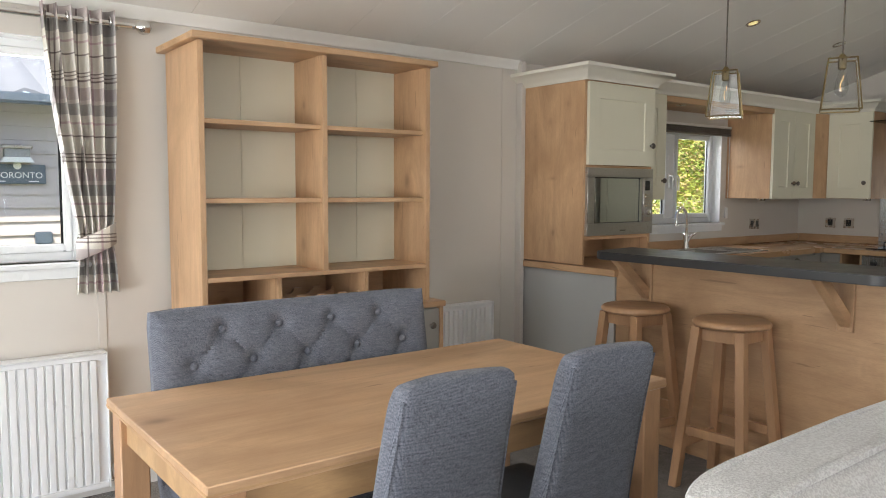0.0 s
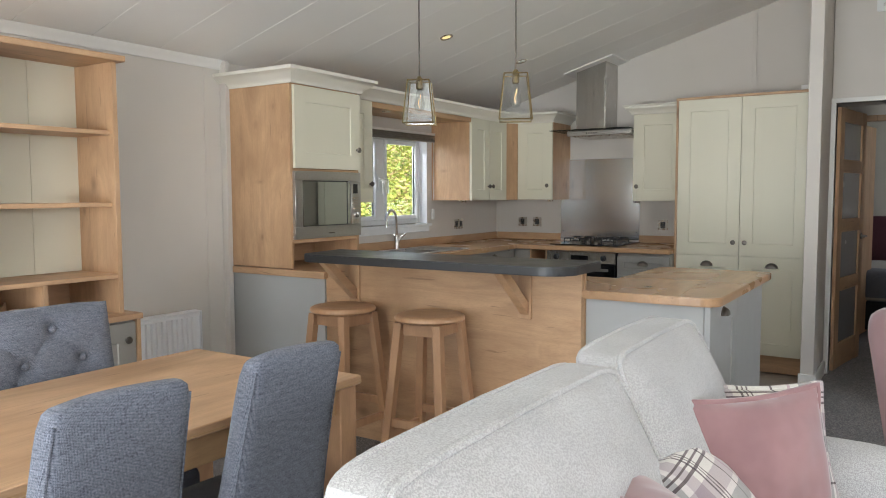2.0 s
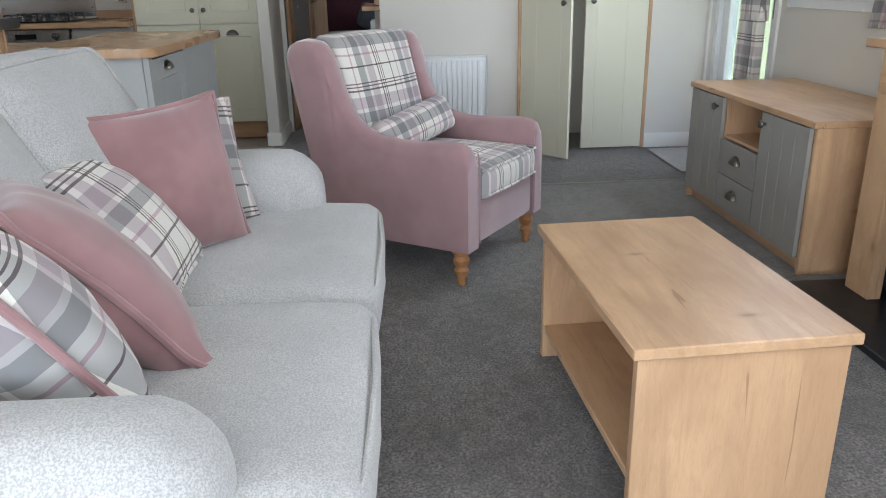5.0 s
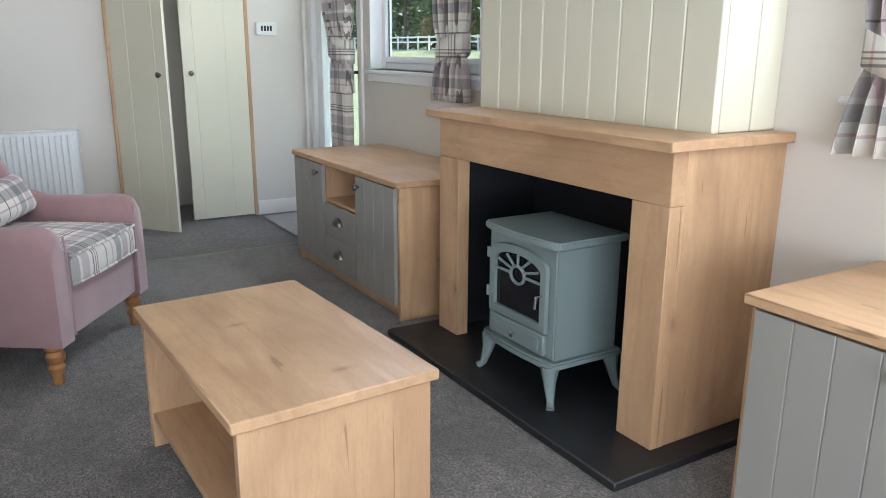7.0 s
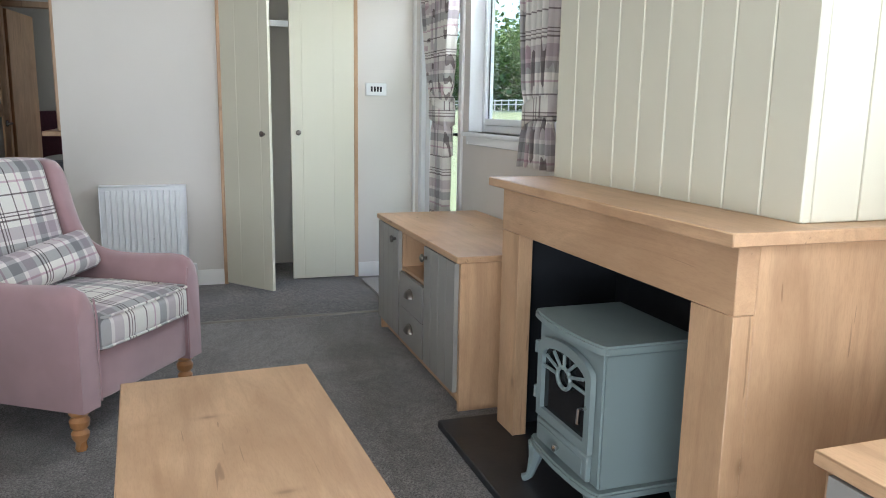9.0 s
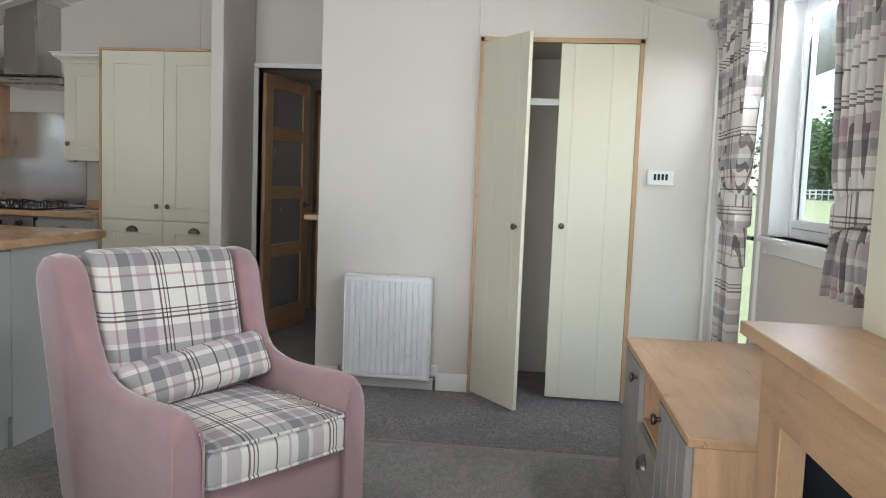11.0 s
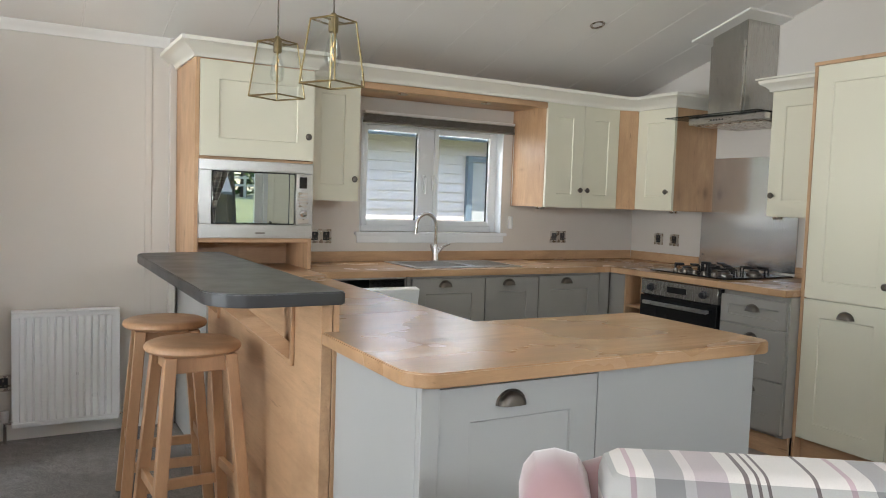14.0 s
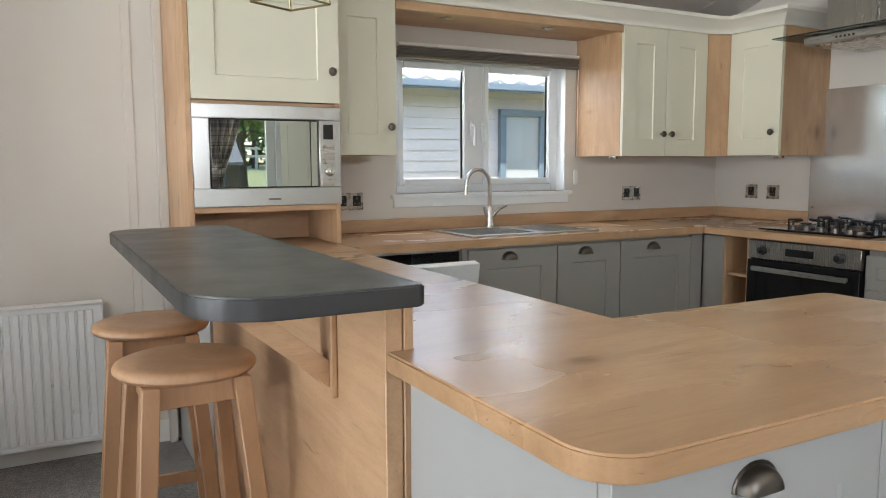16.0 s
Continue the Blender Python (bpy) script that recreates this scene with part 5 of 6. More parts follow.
# downlights
for i, (x, y) in enumerate([(4.63, 2.52), (5.74, 2.52), (5.80, 1.08), (4.63, 1.08), (4.0, -1.4), (1.8, -1.4), (1.8, 2.0)]):
    d = thing("ceiling_downlight", "small brass-rimmed recessed ceiling light" + (", yellow and faintly glowing" if i == 0 else ""), "light", pose(x, y, roof_z(y), math.degrees(math.atan(-SLOPE if y > RIDGE else SLOPE)), 0, 0), "recessed ceiling lights")
    part("rim", lathe([(0.030, -0.001), (0.042, -0.006), (0.046, -0.001), (0.046, 0.004), (0.03, 0.004)], 24), NICKEL, d)
    part("lamp", lathe([(0.029, -0.002), (0.01, -0.003)], 20), LAMPYELLOW if i == 0 else PLASTIC, d)


def pendant(x, y, zb, label):
    p = thing("pendant_lamp", label, "pendant lamp", pose(x, y, 0, 0, 0, 28), "pendants over the bar")
    zt, zc = zb + 0.225, roof_z(y)
    part("ceiling_rose", lathe([(0.05, zc - 0.022), (0.055, zc - 0.015), (0.055, zc + 0.016)], 24), PEWTER, p)
    part("cable", tube([(0, 0, zc - 0.02), (0, 0, zt + 0.02)], 0.0035, 8), PEWTER, p)
    a, b = 0.057, 0.081
    lo = [(sx * b, sy * b, zb) for sx, sy in ((-1, -1), (1, -1), (1, 1), (-1, 1))]
    hi = [(sx * a, sy * a, zt) for sx, sy in ((-1, -1), (1, -1), (1, 1), (-1, 1))]
    bm = tube(lo, 0.0035, 6, True)
    tube(hi, 0.0035, 6, True, bm)
    for q, r in zip(lo, hi):
        tube([q, r], 0.0035, 6, False, bm)
    tube([(-a, 0, zt), (a, 0, zt)], 0.0035, 6, False, bm)
    part("frame", bm, BRASS, p)
    for i in range(4):
        b2 = bmesh.new()
        k = (i + 1) % 4
        b2.faces.new([b2.verts.new(v) for v in (lo[i], lo[k], hi[k], hi[i])])
        g = part("pane", b2, LANTERN, p)
        g.visible_shadow = False
    part("lamp_holder", lathe([(0.012, zt - 0.045), (0.018, zt - 0.04), (0.018, zt + 0.01), (0.008, zt + 0.025)], 16), BRASS, p)
    bl = part("bulb", lathe([(0.004, zt - 0.165), (0.022, zt - 0.155), (0.03, zt - 0.13), (0.024, zt - 0.09), (0.013, zt - 0.05), (0.012, zt - 0.045)], 18), LANTERN, p)
    bl.visible_shadow = False
    part("filament", tube([(0.006 * math.cos(q), 0.006 * math.sin(q), zt - 0.14 + 0.01 * (q % 2) + 0.012 * q) for q in range(6)], 0.0018, 5), FILAMENT, bl)


pendant(3.65, 2.07, 1.725, "brass and glass lantern pendant with filament bulb")
pendant(3.68, 1.51, 1.715, "brass and glass lantern pendant with filament bulb")

# ---- dining end ----
su = thing("shelf_unit", "tall empty oak shelf unit with wine rack", "shelving")
X0, X1, YF, YB = 1.265, 2.425, 2.912, 3.32
XM = 1.845
bm = box(X0, X0 + 0.025, YF, YB, 0.0, 1.955, 0.0015)
box(X1 - 0.025, X1, YF + 0.0, YB, 0.80, 1.955, 0.0015, bm)
box(XM - 0.013, XM + 0.013, YF + 0.01, YB, 0.98, 1.955, 0.0015, bm)
part("upright", bm, OAK[2], su)
part("top_board", box(X0 - 0.03, X1 + 0.03, YF - 0.03, YN - 0.03, 1.957, 1.985, 0.003), OAK[0], su)
for z in (1.635, 1.305):
    part("shelf", box(X0 + 0.025, XM - 0.013, YF + 0.025, YB, z - 0.01, z + 0.01, 0.0015), OAK[0], su)
    part("shelf", box(XM + 0.013, X1 - 0.025, YF + 0.025, YB, z - 0.01, z + 0.01, 0.0015), OAK[0], su)
part("long_shelf", box(X0 + 0.025, X1 - 0.025, YF, YB, 0.965, 0.985, 0.0015), OAK[0], su)
part("back_panel", box(X0 + 0.025, X1 - 0.025, 3.20, 3.21, 0.987, 1.957, 0), CREAM, su, "cream jointed back panel")
for xx in (X0 + 0.07, 1.56, 2.17):
    part("joint_strip", box(xx, xx + 0.006, 3.196, 3.1995, 0.987, 1.957, 0), CREAM, su)
part("divider", box(1.605, 1.627, YF + 0.01, YB, 0.80, 0.965, 0.0015, box(2.05, 2.072, YF + 0.01, YB, 0.80, 0.965, 0.0015)), OAK[2], su)
part("low_back", box(X0 + 0.025, X1 - 0.025, YB - 0.008, YB, 0.80, 0.965, 0), OAK[0], su)
pts = [(1.63, 0.80)]
pts += [(1.63, 0.872)]
for i in range(4):
    cxx = 1.69 + i * 0.105
    pts += [(cxx - 0.032, 0.872)] + [(cxx - 0.032 * math.cos(math.pi * q / 8), 0.872 - 0.028 * math.sin(math.pi * q / 8)) for q in range(1, 8)] + [(cxx + 0.032, 0.872)]
pts += [(2.047, 0.872), (2.047, 0.80)]
part("wine_rack", prism(pts, YF + 0.05, YF + 0.066, 0, YUP), OAK[0], su)
part("wine_rack", prism(pts, YB - 0.1, YB - 0.085, 0, YUP), OAK[0], su)
part("base_top", box(X0 - 0.04, X1 + 0.055, YF - 0.065, YN - 0.02, 0.772, 0.80, 0.003), OAK[0], su)
part("base_body", box(X0, X1 + 0.03, YF - 0.02, YB, 0.0, 0.77, 0.001), GREY, su)
part("base_side", box(X1 + 0.031, X1 + 0.05, YF - 0.05, YB, 0.0, 0.77, 0.001, box(X0 - 0.02, X0 - 0.001, YF - 0.05, YB, 0.0, 0.77, 0.001)), OAK[2], su)
for i in range(3):
    front(su, "door", X0 + 0.005 + i * 0.395, YF - 0.045, 0.08, 0.39, 0.68, FACE_S, GREY, "knob", 0.34, 0.6)

tb = thing("dining_table", "rectangular oak dining table with square legs", "table")
tx0, tx1, ty0, ty1 = 0.705, 2.195, 1.31, 2.12
part("tabletop", box(tx0, tx1, ty0, ty1, 0.728, 0.757, 0.003), OAK[0], tb)
part("edge_band", box(tx0 - 0.001, tx1 + 0.001, ty0 - 0.001, ty1 + 0.001, 0.735, 0.739, 0.0), EDGE, tb)
bm = box(tx0 + 0.09, tx1 - 0.09, ty0 + 0.03, ty0 + 0.05, 0.64, 0.728, 0.002)
box(tx0 + 0.09, tx1 - 0.09, ty1 - 0.05, ty1 - 0.03, 0.64, 0.728, 0.002, bm)
part("apron_long", bm, EDGE, tb)
bm = box(tx0 + 0.03, tx0 + 0.05, ty0 + 0.09, ty1 - 0.09, 0.64, 0.728, 0.002)
box(tx1 - 0.05, tx1 - 0.03, ty0 + 0.09, ty1 - 0.09, 0.64, 0.728, 0.002, bm)
part("apron_end", bm, EDGE, tb)
for lx in (tx0 + 0.012, tx1 - 0.092):
    for ly in (ty0 + 0.012, ty1 - 0.092):
        part("leg", box(lx, lx + 0.08, ly, ly + 0.08, 0.0, 0.728, 0.004), BEECH, tb)

# upholstered bench with a deep-buttoned back
bn = thing("dining_bench", "grey tweed high-backed bench with button tufting", "bench", pose(0.86, 2.13, 0))
bw_ = 1.02
buttons = [(0.216 + 0.197 * i, 0.905) for i in range(4)] + [(0.118 + 0.196 * i, 0.80) for i in range(5)] + [(0.216 + 0.197 * i, 0.695) for i in range(4)] + [(0.118 + 0.196 * i, 0.59) for i in range(5)]
b2 = bmesh.new()
nu, nv = 96, 46
grid = []
for j in range(nv + 1):
    row = []
    for i in range(nu + 1):
        x, z = bw_ * i / nu, 0.44 + 0.535 * j / nv
        e = min(x, bw_ - x, z - 0.40, 0.975 - z)
        puff_ = 0.035 * (1 - math.exp(-max(e, 0) / 0.018))
        dent = 0.0
        for bx_, bz_ in buttons:
            d2 = (x - bx_) ** 2 + (z - bz_) ** 2
            dent += 0.024 * math.exp(-d2 / 0.0007) + 0.009 * math.exp(-d2 / 0.004)
        for (ax, az), (cx_, cz) in ((a, b) for a in buttons for b in buttons if a[1] > b[1] and 0.1 < (a[0] - b[0]) ** 2 / 0.0096 < 1.3 and abs(a[1] - b[1]) < 0.14 and abs(a[0] - b[0]) < 0.14):
            vx, vz = cx_ - ax, cz - az
            tt = max(0, min(1, ((x - ax) * vx + (z - az) * vz) / (vx * vx + vz * vz)))
            dd = (x - ax - tt * vx) ** 2 + (z - az - tt * vz) ** 2
            dent = max(dent, 0.015 * math.exp(-dd / 0.00008))
        lean = (z - 0.44) * 0.16
        row.append(b2.verts.new((x, -puff_ + dent + lean, z)))
    grid.append(row)
for a, b in zip(grid, grid[1:]):
    for i in range(nu):
        b2.faces.new((a[i], a[i + 1], b[i + 1], b[i]))
part("buttoned_front", b2, TWEED, bn)
b2 = soft(0, bw_, 0.006, 0.07, 0.40, 0.975, 0.02, cuts=8)
for v in b2.verts:
    v.co.y += max(0, v.co.z - 0.44) * 0.16
part("backrest", b2, TWEED, bn)
for bx_, bz_ in buttons:
    part("button", lathe([(0.013, -0.003), (0.013, 0.002), (0.008, 0.007), (0.002, 0.008)], 12, pose(bx_, (bz_ - 0.44) * 0.16 - 0.012, bz_, 90)), TWEED, bn)
part("seat", soft(0, bw_, -0.42, 0.05, 0.36, 0.48, 0.04, (0, 0, 0.012), 8), TWEED, bn)
for lx in (0.03, bw_ - 0.07):
    for ly in (-0.40, 0.0):
        part("leg", box(lx, lx + 0.04, ly, ly + 0.04, 0, 0.37, 0.003), BEECH, bn)


def dining_chair(label, m):
    """Upholstered chair: origin on the floor under the back's middle, seat towards +y."""
    c = thing("dining_chair", label, "chair", m, "chairs at the dining table")
    b2 = soft(-0.18, 0.18, -0.035, 0.035, 0.33, 0.962, 0.028, (0.0, 0.006, 0.0), 12, 0.002)
    for v in b2.verts:
        k = max(0, (v.co.z - 0.45) / 0.53)
        v.co.x *= 1 - 0.14 * k
        v.co.y -= 0.11 * k ** 1.2
        if v.co.z > 0.9:
            v.co.z += 0.012 * (1 - (v.co.x / 0.16) ** 2) - 0.006
    part("backrest", b2, TWEED, c, "grey tweed tapered back")
    part("seat", soft(-0.20, 0.20, 0.0, 0.42, 0.37, 0.48, 0.035, (0, 0, 0.012), 8), DARKCLOTH, c, "dark seat pad")
    for sx in (-1, 1):
        part("leg", tube([(sx * 0.165, -0.03, 0.0), (sx * 0.165, 0.0, 0.36)], [0.017, 0.022], 4), BEECH, c)
        part("leg", tube([(sx * 0.165, 0.38, 0.0), (sx * 0.165, 0.37, 0.37)], [0.016, 0.022], 4), BEECH, c)
        seam = [(sx * 0.172 * (1 - 0.14 * max(0, (z - 0.45) / 0.53)), -0.028 - 0.11 * max(0, (z - 0.45) / 0.53) ** 1.2, z) for z in [0.36 + 0.057 * q for q in range(11)]]
        part("side_seam", tube(seam, 0.0035, 6), TWEED, c)
    return c


dining_chair("grey tweed dining chair with a dark seat", pose(1.175, 1.20, 0))
dining_chair("grey tweed dining chair with a dark seat", pose(1.665, 1.20, 0))


def bar_stool(m):
    s = thing("bar_stool", "round-seated beech bar stool at the breakfast bar", "stool", m, "stools at the breakfast bar")
    part("seat", lathe([(0.02, 0.745), (0.148, 0.745), (0.162, 0.749), (0.1695, 0.758), (0.1695, 0.766), (0.164, 0.774), (0.152, 0.779), (0.10, 0.777), (0.01, 0.776)], 36), BEECH, s)
    part("apron", box(-0.115, 0.115, 0.085, 0.105, 0.685, 0.745, 0.002, box(-0.115, 0.115, -0.105, -0.085, 0.685, 0.745, 0.002, box(-0.105, -0.085, -0.085, 0.085, 0.685, 0.745, 0.002, box(0.085, 0.105, -0.085, 0.085, 0.685, 0.745, 0.002)))), BEECH, s)
    def at(sx, sy, z):
        k = 0.105 + (0.735 - z) / 0.735 * 0.06
        return sx * k, sy * k, z
    for sx in (-1, 1):
        for sy in (-1, 1):
            b2 = bmesh.new()
            lo, hi = at(sx, sy, 0.0), at(sx, sy, 0.745)
            h = 0.021
            bot = [b2.verts.new((lo[0] + a * h, lo[1] + b * h, 0)) for a, b in ((-1, -1), (1, -1), (1, 1), (-1, 1))]
            top = [b2.verts.new((hi[0] + a * h, hi[1] + b * h, 0.745)) for a, b in ((-1, -1), (1, -1), (1, 1), (-1, 1))]
            for i in range(4):
                b2.faces.new((bot[i], bot[(i + 1) % 4], top[(i + 1) % 4], top[i]))
            b2.faces.new(bot[::-1]), b2.faces.new(top)
            bmesh.ops.bevel(b2, geom=b2.edges[:], offset=0.003, segments=1, affect="EDGES")
            part("leg", b2, BEECH, s)
    for z, ax in ((0.20, 0), (0.27, 1)):
        for sgn in (-1, 1):
            a, b = (at(-1, sgn, z), at(1, sgn, z)) if ax == 0 else (at(sgn, -1, z), at(sgn, 1, z))
            lo_x, hi_x = sorted((a[0], b[0]))
            lo_y, hi_y = sorted((a[1], b[1]))
            w = 0.01
            part("stretcher", box(lo_x - (w if ax else 0), hi_x + (w if ax else 0), lo_y - (0 if ax else w), hi_y + (0 if ax else w), z - 0.02, z + 0.02, 0.002), BEECH, s)
    return s


st1 = bar_stool(pose(3.26, 1.75, 0, 0, 0, 3))
copy_thing(st1, pose(3.25, 2.28, 0, 0, 0, -4))

# ---- sitting end ----
sf = thing("sofa", "pale grey chenille two-seat sofa with loose back cushions", "sofa")
part("base", soft(1.03, 2.67, -0.30, 0.40, 0.07, 0.34, 0.03, (0, 0, 0), 8), SOFA, sf)
part("front_rail", soft(1.06, 2.64, -0.40, -0.29, 0.08, 0.345, 0.03, (0, 0.008, 0), 8), SOFA, sf)
b2 = soft(1.03, 2.67, 0.28, 0.46, 0.10, 0.86, 0.07, (0, 0.01, 0), 10)
for v in b2.verts:
    v.co.y += max(0, v.co.z - 0.3) * 0.16
part("backrest", b2, SOFA, sf)
for a, b in ((1.09, 1.828), (1.832, 2.61)):
    q = part("seat_cushion", soft(a, b, -0.445, 0.18, 0.34, 0.492, 0.05, (0, 0.012, 0.02), 12, 0.004), SOFA, sf)
    for zz, zm in ((0.464, 0.478), (0.368, 0.360)):
        part("piping", tube([(a + 0.045, -0.425, zz), (a + 0.10, -0.440, zz + (zm - zz) * 0.4), ((a + b) / 2, -0.452, zm), (b - 0.10, -0.440, zz + (zm - zz) * 0.4), (b - 0.045, -0.425, zz)], 0.005, 6), SOFA, q)
for a, b, hgt in ((1.0, 1.842, 0.988), (1.838, 2.47, 1.0)):
    b2 = soft(a, b, -1, 1, 0.47, hgt, 0.03, (0.0, 0.0, 0.0), 18)
    mid = (a + b) / 2

    def lean(x, f, z):
        """Boxed cushion, thick below and narrow along its top, its face bulging."""
        k, w = (z - 0.47) / (hgt - 0.47), (x - mid) / (b - a) * 2
        full = max(0, 1 - w ** 4) * max(0, 1 - (2 * k - 1) ** 4)
        y0, y1 = 0.05 + 0.275 * k - 0.05 * full, 0.23 + 0.185 * k
        lump = 0.007 * noise.noise(Vector((x * 7, z * 7, a)))
        return (x, y0 + (y1 - y0) * f + lump, z - 0.012 * k * w ** 4)

    for v in b2.verts:
        v.co = lean(v.co.x, (max(-1, min(1, v.co.y)) + 1) / 2, v.co.z)
    q = part("back_cushion", b2, SOFA, sf)
    for f in (0.0, 1.0):
        pp = []
        for i in range(44):
            t = 2 * math.pi * i / 44
            px = mid + ((b - a) / 2 - 0.002) * math.copysign(abs(math.cos(t)) ** 0.15, math.cos(t))
            pz = (0.47 + hgt) / 2 + ((hgt - 0.47) / 2 - 0.002) * math.copysign(abs(math.sin(t)) ** 0.15, math.sin(t))
            pp.append(lean(px, f, pz))
        part("piping", tube(pp, 0.0075, 6, True), SOFA, q)
for a, b, top in ((1.0, 1.25, 0.63), (2.455, 2.70, 0.66)):
    b2 = soft(a, b, -0.26, 0.42, 0.07, top, 0.105, (0.0, 0.012, 0.01), 12, 0.003)
    part("arm", b2, SOFA, sf)
for fx in (1.08, 2.60):
    for fy in (-0.33, 0.38):
        part("foot", lathe([(0.022, 0), (0.028, 0.07), (0.028, 0.09)], 12, pose(fx, fy, 0)), BEECH, sf)


def pillow(name, label, size, thick, m, mat, pipe):
    """Scatter cushion in the local x-z plane with pointed corners and piped edge."""
    p = thing(name, label, "cushion", m, "scatter cushions on the sofa")
    W, n = size / 2, 28
    b2 = bmesh.new()
    sheets = {}
    for s in (-1, 1):
        for i in range(n + 1):
            for j in range(n + 1):
                u, v = 2 * i / n - 1, 2 * j / n - 1
                x = u * W * (1 - 0.085 * (1 - v * v) * u * u)
                z = v * W * (1 - 0.085 * (1 - u * u) * v * v)
                y = s * thick / 2 * ((1 - u ** 2) * (1 - v ** 2)) ** 0.42
                w = 0.010 * noise.noise(Vector((x * 9, z * 9, s * 3 + m.translation.x * 5))) + 0.004 * noise.noise(Vector((x * 26, z * 17, s * 5 + m.translation.x * 9)))
                if s > 0 and (i in (0, n) or j in (0, n)):
                    sheets[s, i, j] = sheets[-1, i, j]
                else:
                    sheets[s, i, j] = b2.verts.new((x, y + w, z))
        for i in range(n):
            for j in range(n):
                b2.faces.new([sheets[s, a, b] for a, b in ((i, j), (i + 1, j), (i + 1, j + 1), (i, j + 1))])
    edge = [sheets[-1, i, 0].co.copy() for i in range(n)] + [sheets[-1, n, j].co.copy() for j in range(n)] + [sheets[-1, n - i, n].co.copy() for i in range(n)] + [sheets[-1, 0, n - j].co.copy() for j in range(n)]
    part("cover", b2, mat, p)
    part("piping", tube(edge, 0.0085, 8, True), pipe, p)
    return p


pillow("cushion", "plaid cushion with pink piping at the sofa arm", 0.42, 0.22, pose(1.385, 0.105, 0.648, -31, 3.7, 42), PLAID_XZ, PINKC)
pillow("cushion", "dusty pink velvet cushion leaning on a plaid one", 0.46, 0.21, pose(1.60, 0.09, 0.652, -38, 3, 37), PINKC, PINKC)
pillow("cushion", "plaid cushion between two pink cushions", 0.39, 0.16, pose(1.909, 0.116, 0.645, -41.5, 0.2, 4.4), PLAID_XZ, PLAID_XZ)
pillow("cushion", "dusty pink velvet cushion on the far seat", 0.395, 0.15, pose(2.13, 0.077, 0.682, -11.7, -2.5, -44.7), PINKC, PINKC)
pillow("cushion", "plaid cushion behind a pink cushion", 0.36, 0.12, pose(2.365, 0.09, 0.672, -21.5, 1.6, -50.3), PLAID_XZ, PLAID_XZ)

# wing armchair, turned towards the fire
ac = thing("wing_armchair", "dusty pink velvet wing armchair with plaid cushions on turned legs", "armchair", pose(3.308, -0.905, 0, 0, 0, -34.0))
# local frame: x to the sitter's left, front legs at y = 0, back towards +y
part("base", soft(-0.275, 0.275, -0.01, 0.62, 0.15, 0.34, 0.02, cuts=6), PINK, ac)


def arm_side(sx):
    """Padded side: low rounded arm that sweeps up into the wing, lofted from front to back."""
    tops = [(-0.055, 0.50), (-0.052, 0.535), (-0.04, 0.56), (-0.015, 0.572), (0.03, 0.576), (0.10, 0.572), (0.18, 0.567), (0.26, 0.566), (0.33, 0.572), (0.39, 0.587), (0.44, 0.612), (0.485, 0.655), (0.52, 0.71), (0.548, 0.775), (0.568, 0.84), (0.582, 0.89), (0.596, 0.918), (0.62, 0.934), (0.66, 0.94), (0.70, 0.938), (0.74, 0.928), (0.762, 0.91), (0.77, 0.885)]
    b2, rings = bmesh.new(), []
    for y, zt in tops:
        lift = max(0, zt - 0.60) / 0.34
        rear = max(0, (y - 0.45) / 0.32)
        xi, xo, zb = 0.262 + 0.022 * lift * (1 - rear), 0.345 + 0.032 * lift, 0.15
        ring = [(xi, zb), (xi, zt - 0.06), (xi + 0.006, zt - 0.03), (xi + 0.022, zt - 0.008), ((xi + xo) / 2, zt), (xo - 0.022, zt - 0.008), (xo - 0.006, zt - 0.03), (xo, zt - 0.06), (xo - 0.03 * lift, zb)]
        rings.append([b2.verts.new((sx * x, y - 0.19 * rear * max(0, 0.9 - z), z)) for x, z in ring])
    for a, b in zip(rings, rings[1:]):
        for i in range(9):
            b2.faces.new((a[i], a[(i + 1) % 9], b[(i + 1) % 9], b[i]))
    b2.faces.new(rings[0])
    b2.faces.new(rings[-1][::-1])
    return b2


for sx in (-1, 1):
    a_ = part("arm_and_wing", arm_side(sx), PINK, ac)
    part("seam_piping", tube([(sx * 0.258, -0.058, 0.17), (sx * 0.258, -0.058, 0.47), (sx * 0.268, -0.058, 0.53)], 0.004, 6), PINK, a_)
b2 = soft(-0.29, 0.29, 0.53, 0.62, 0.16, 0.925, 0.04, (0, 0.01, 0.006), 8)
for v in b2.verts:
    v.co.y += (v.co.z - 0.2) * 0.19
part("outer_back", b2, PINK, ac)
b2 = soft(-0.258, 0.258, 0.455, 0.60, 0.42, 0.945, 0.032, (0, 0.02, 0.004), 12)
for v in b2.verts:
    v.co.y += (v.co.z - 0.45) * 0.26
part("back_cushion", b2, PLAID_XZ, ac, "plaid back cushion")
part("seat_cushion", soft(-0.257, 0.257, -0.07, 0.52, 0.337, 0.46, 0.03, (0, 0.012, 0.024), 12), PLAID_XY, ac, "plaid seat cushion")
for zz in (0.352, 0.458):
    part("seat_piping", tube([(-0.25, 0.30, zz), (-0.252, -0.05, zz), (-0.235, -0.072, zz), (0.0, -0.082, zz + 0.002), (0.235, -0.072, zz), (0.252, -0.05, zz), (0.25, 0.30, zz)], 0.005, 6), PLAID_XY, ac)
part("front_rail", soft(-0.26, 0.26, -0.045, 0.01, 0.16, 0.34, 0.015, cuts=5), PINK, ac)
leg_prof = [(0.016, 0.0), (0.02, 0.012), (0.017, 0.03), (0.028, 0.05), (0.03, 0.065), (0.02, 0.078), (0.031, 0.09), (0.034, 0.11), (0.024, 0.125), (0.034, 0.135), (0.034, 0.155)]
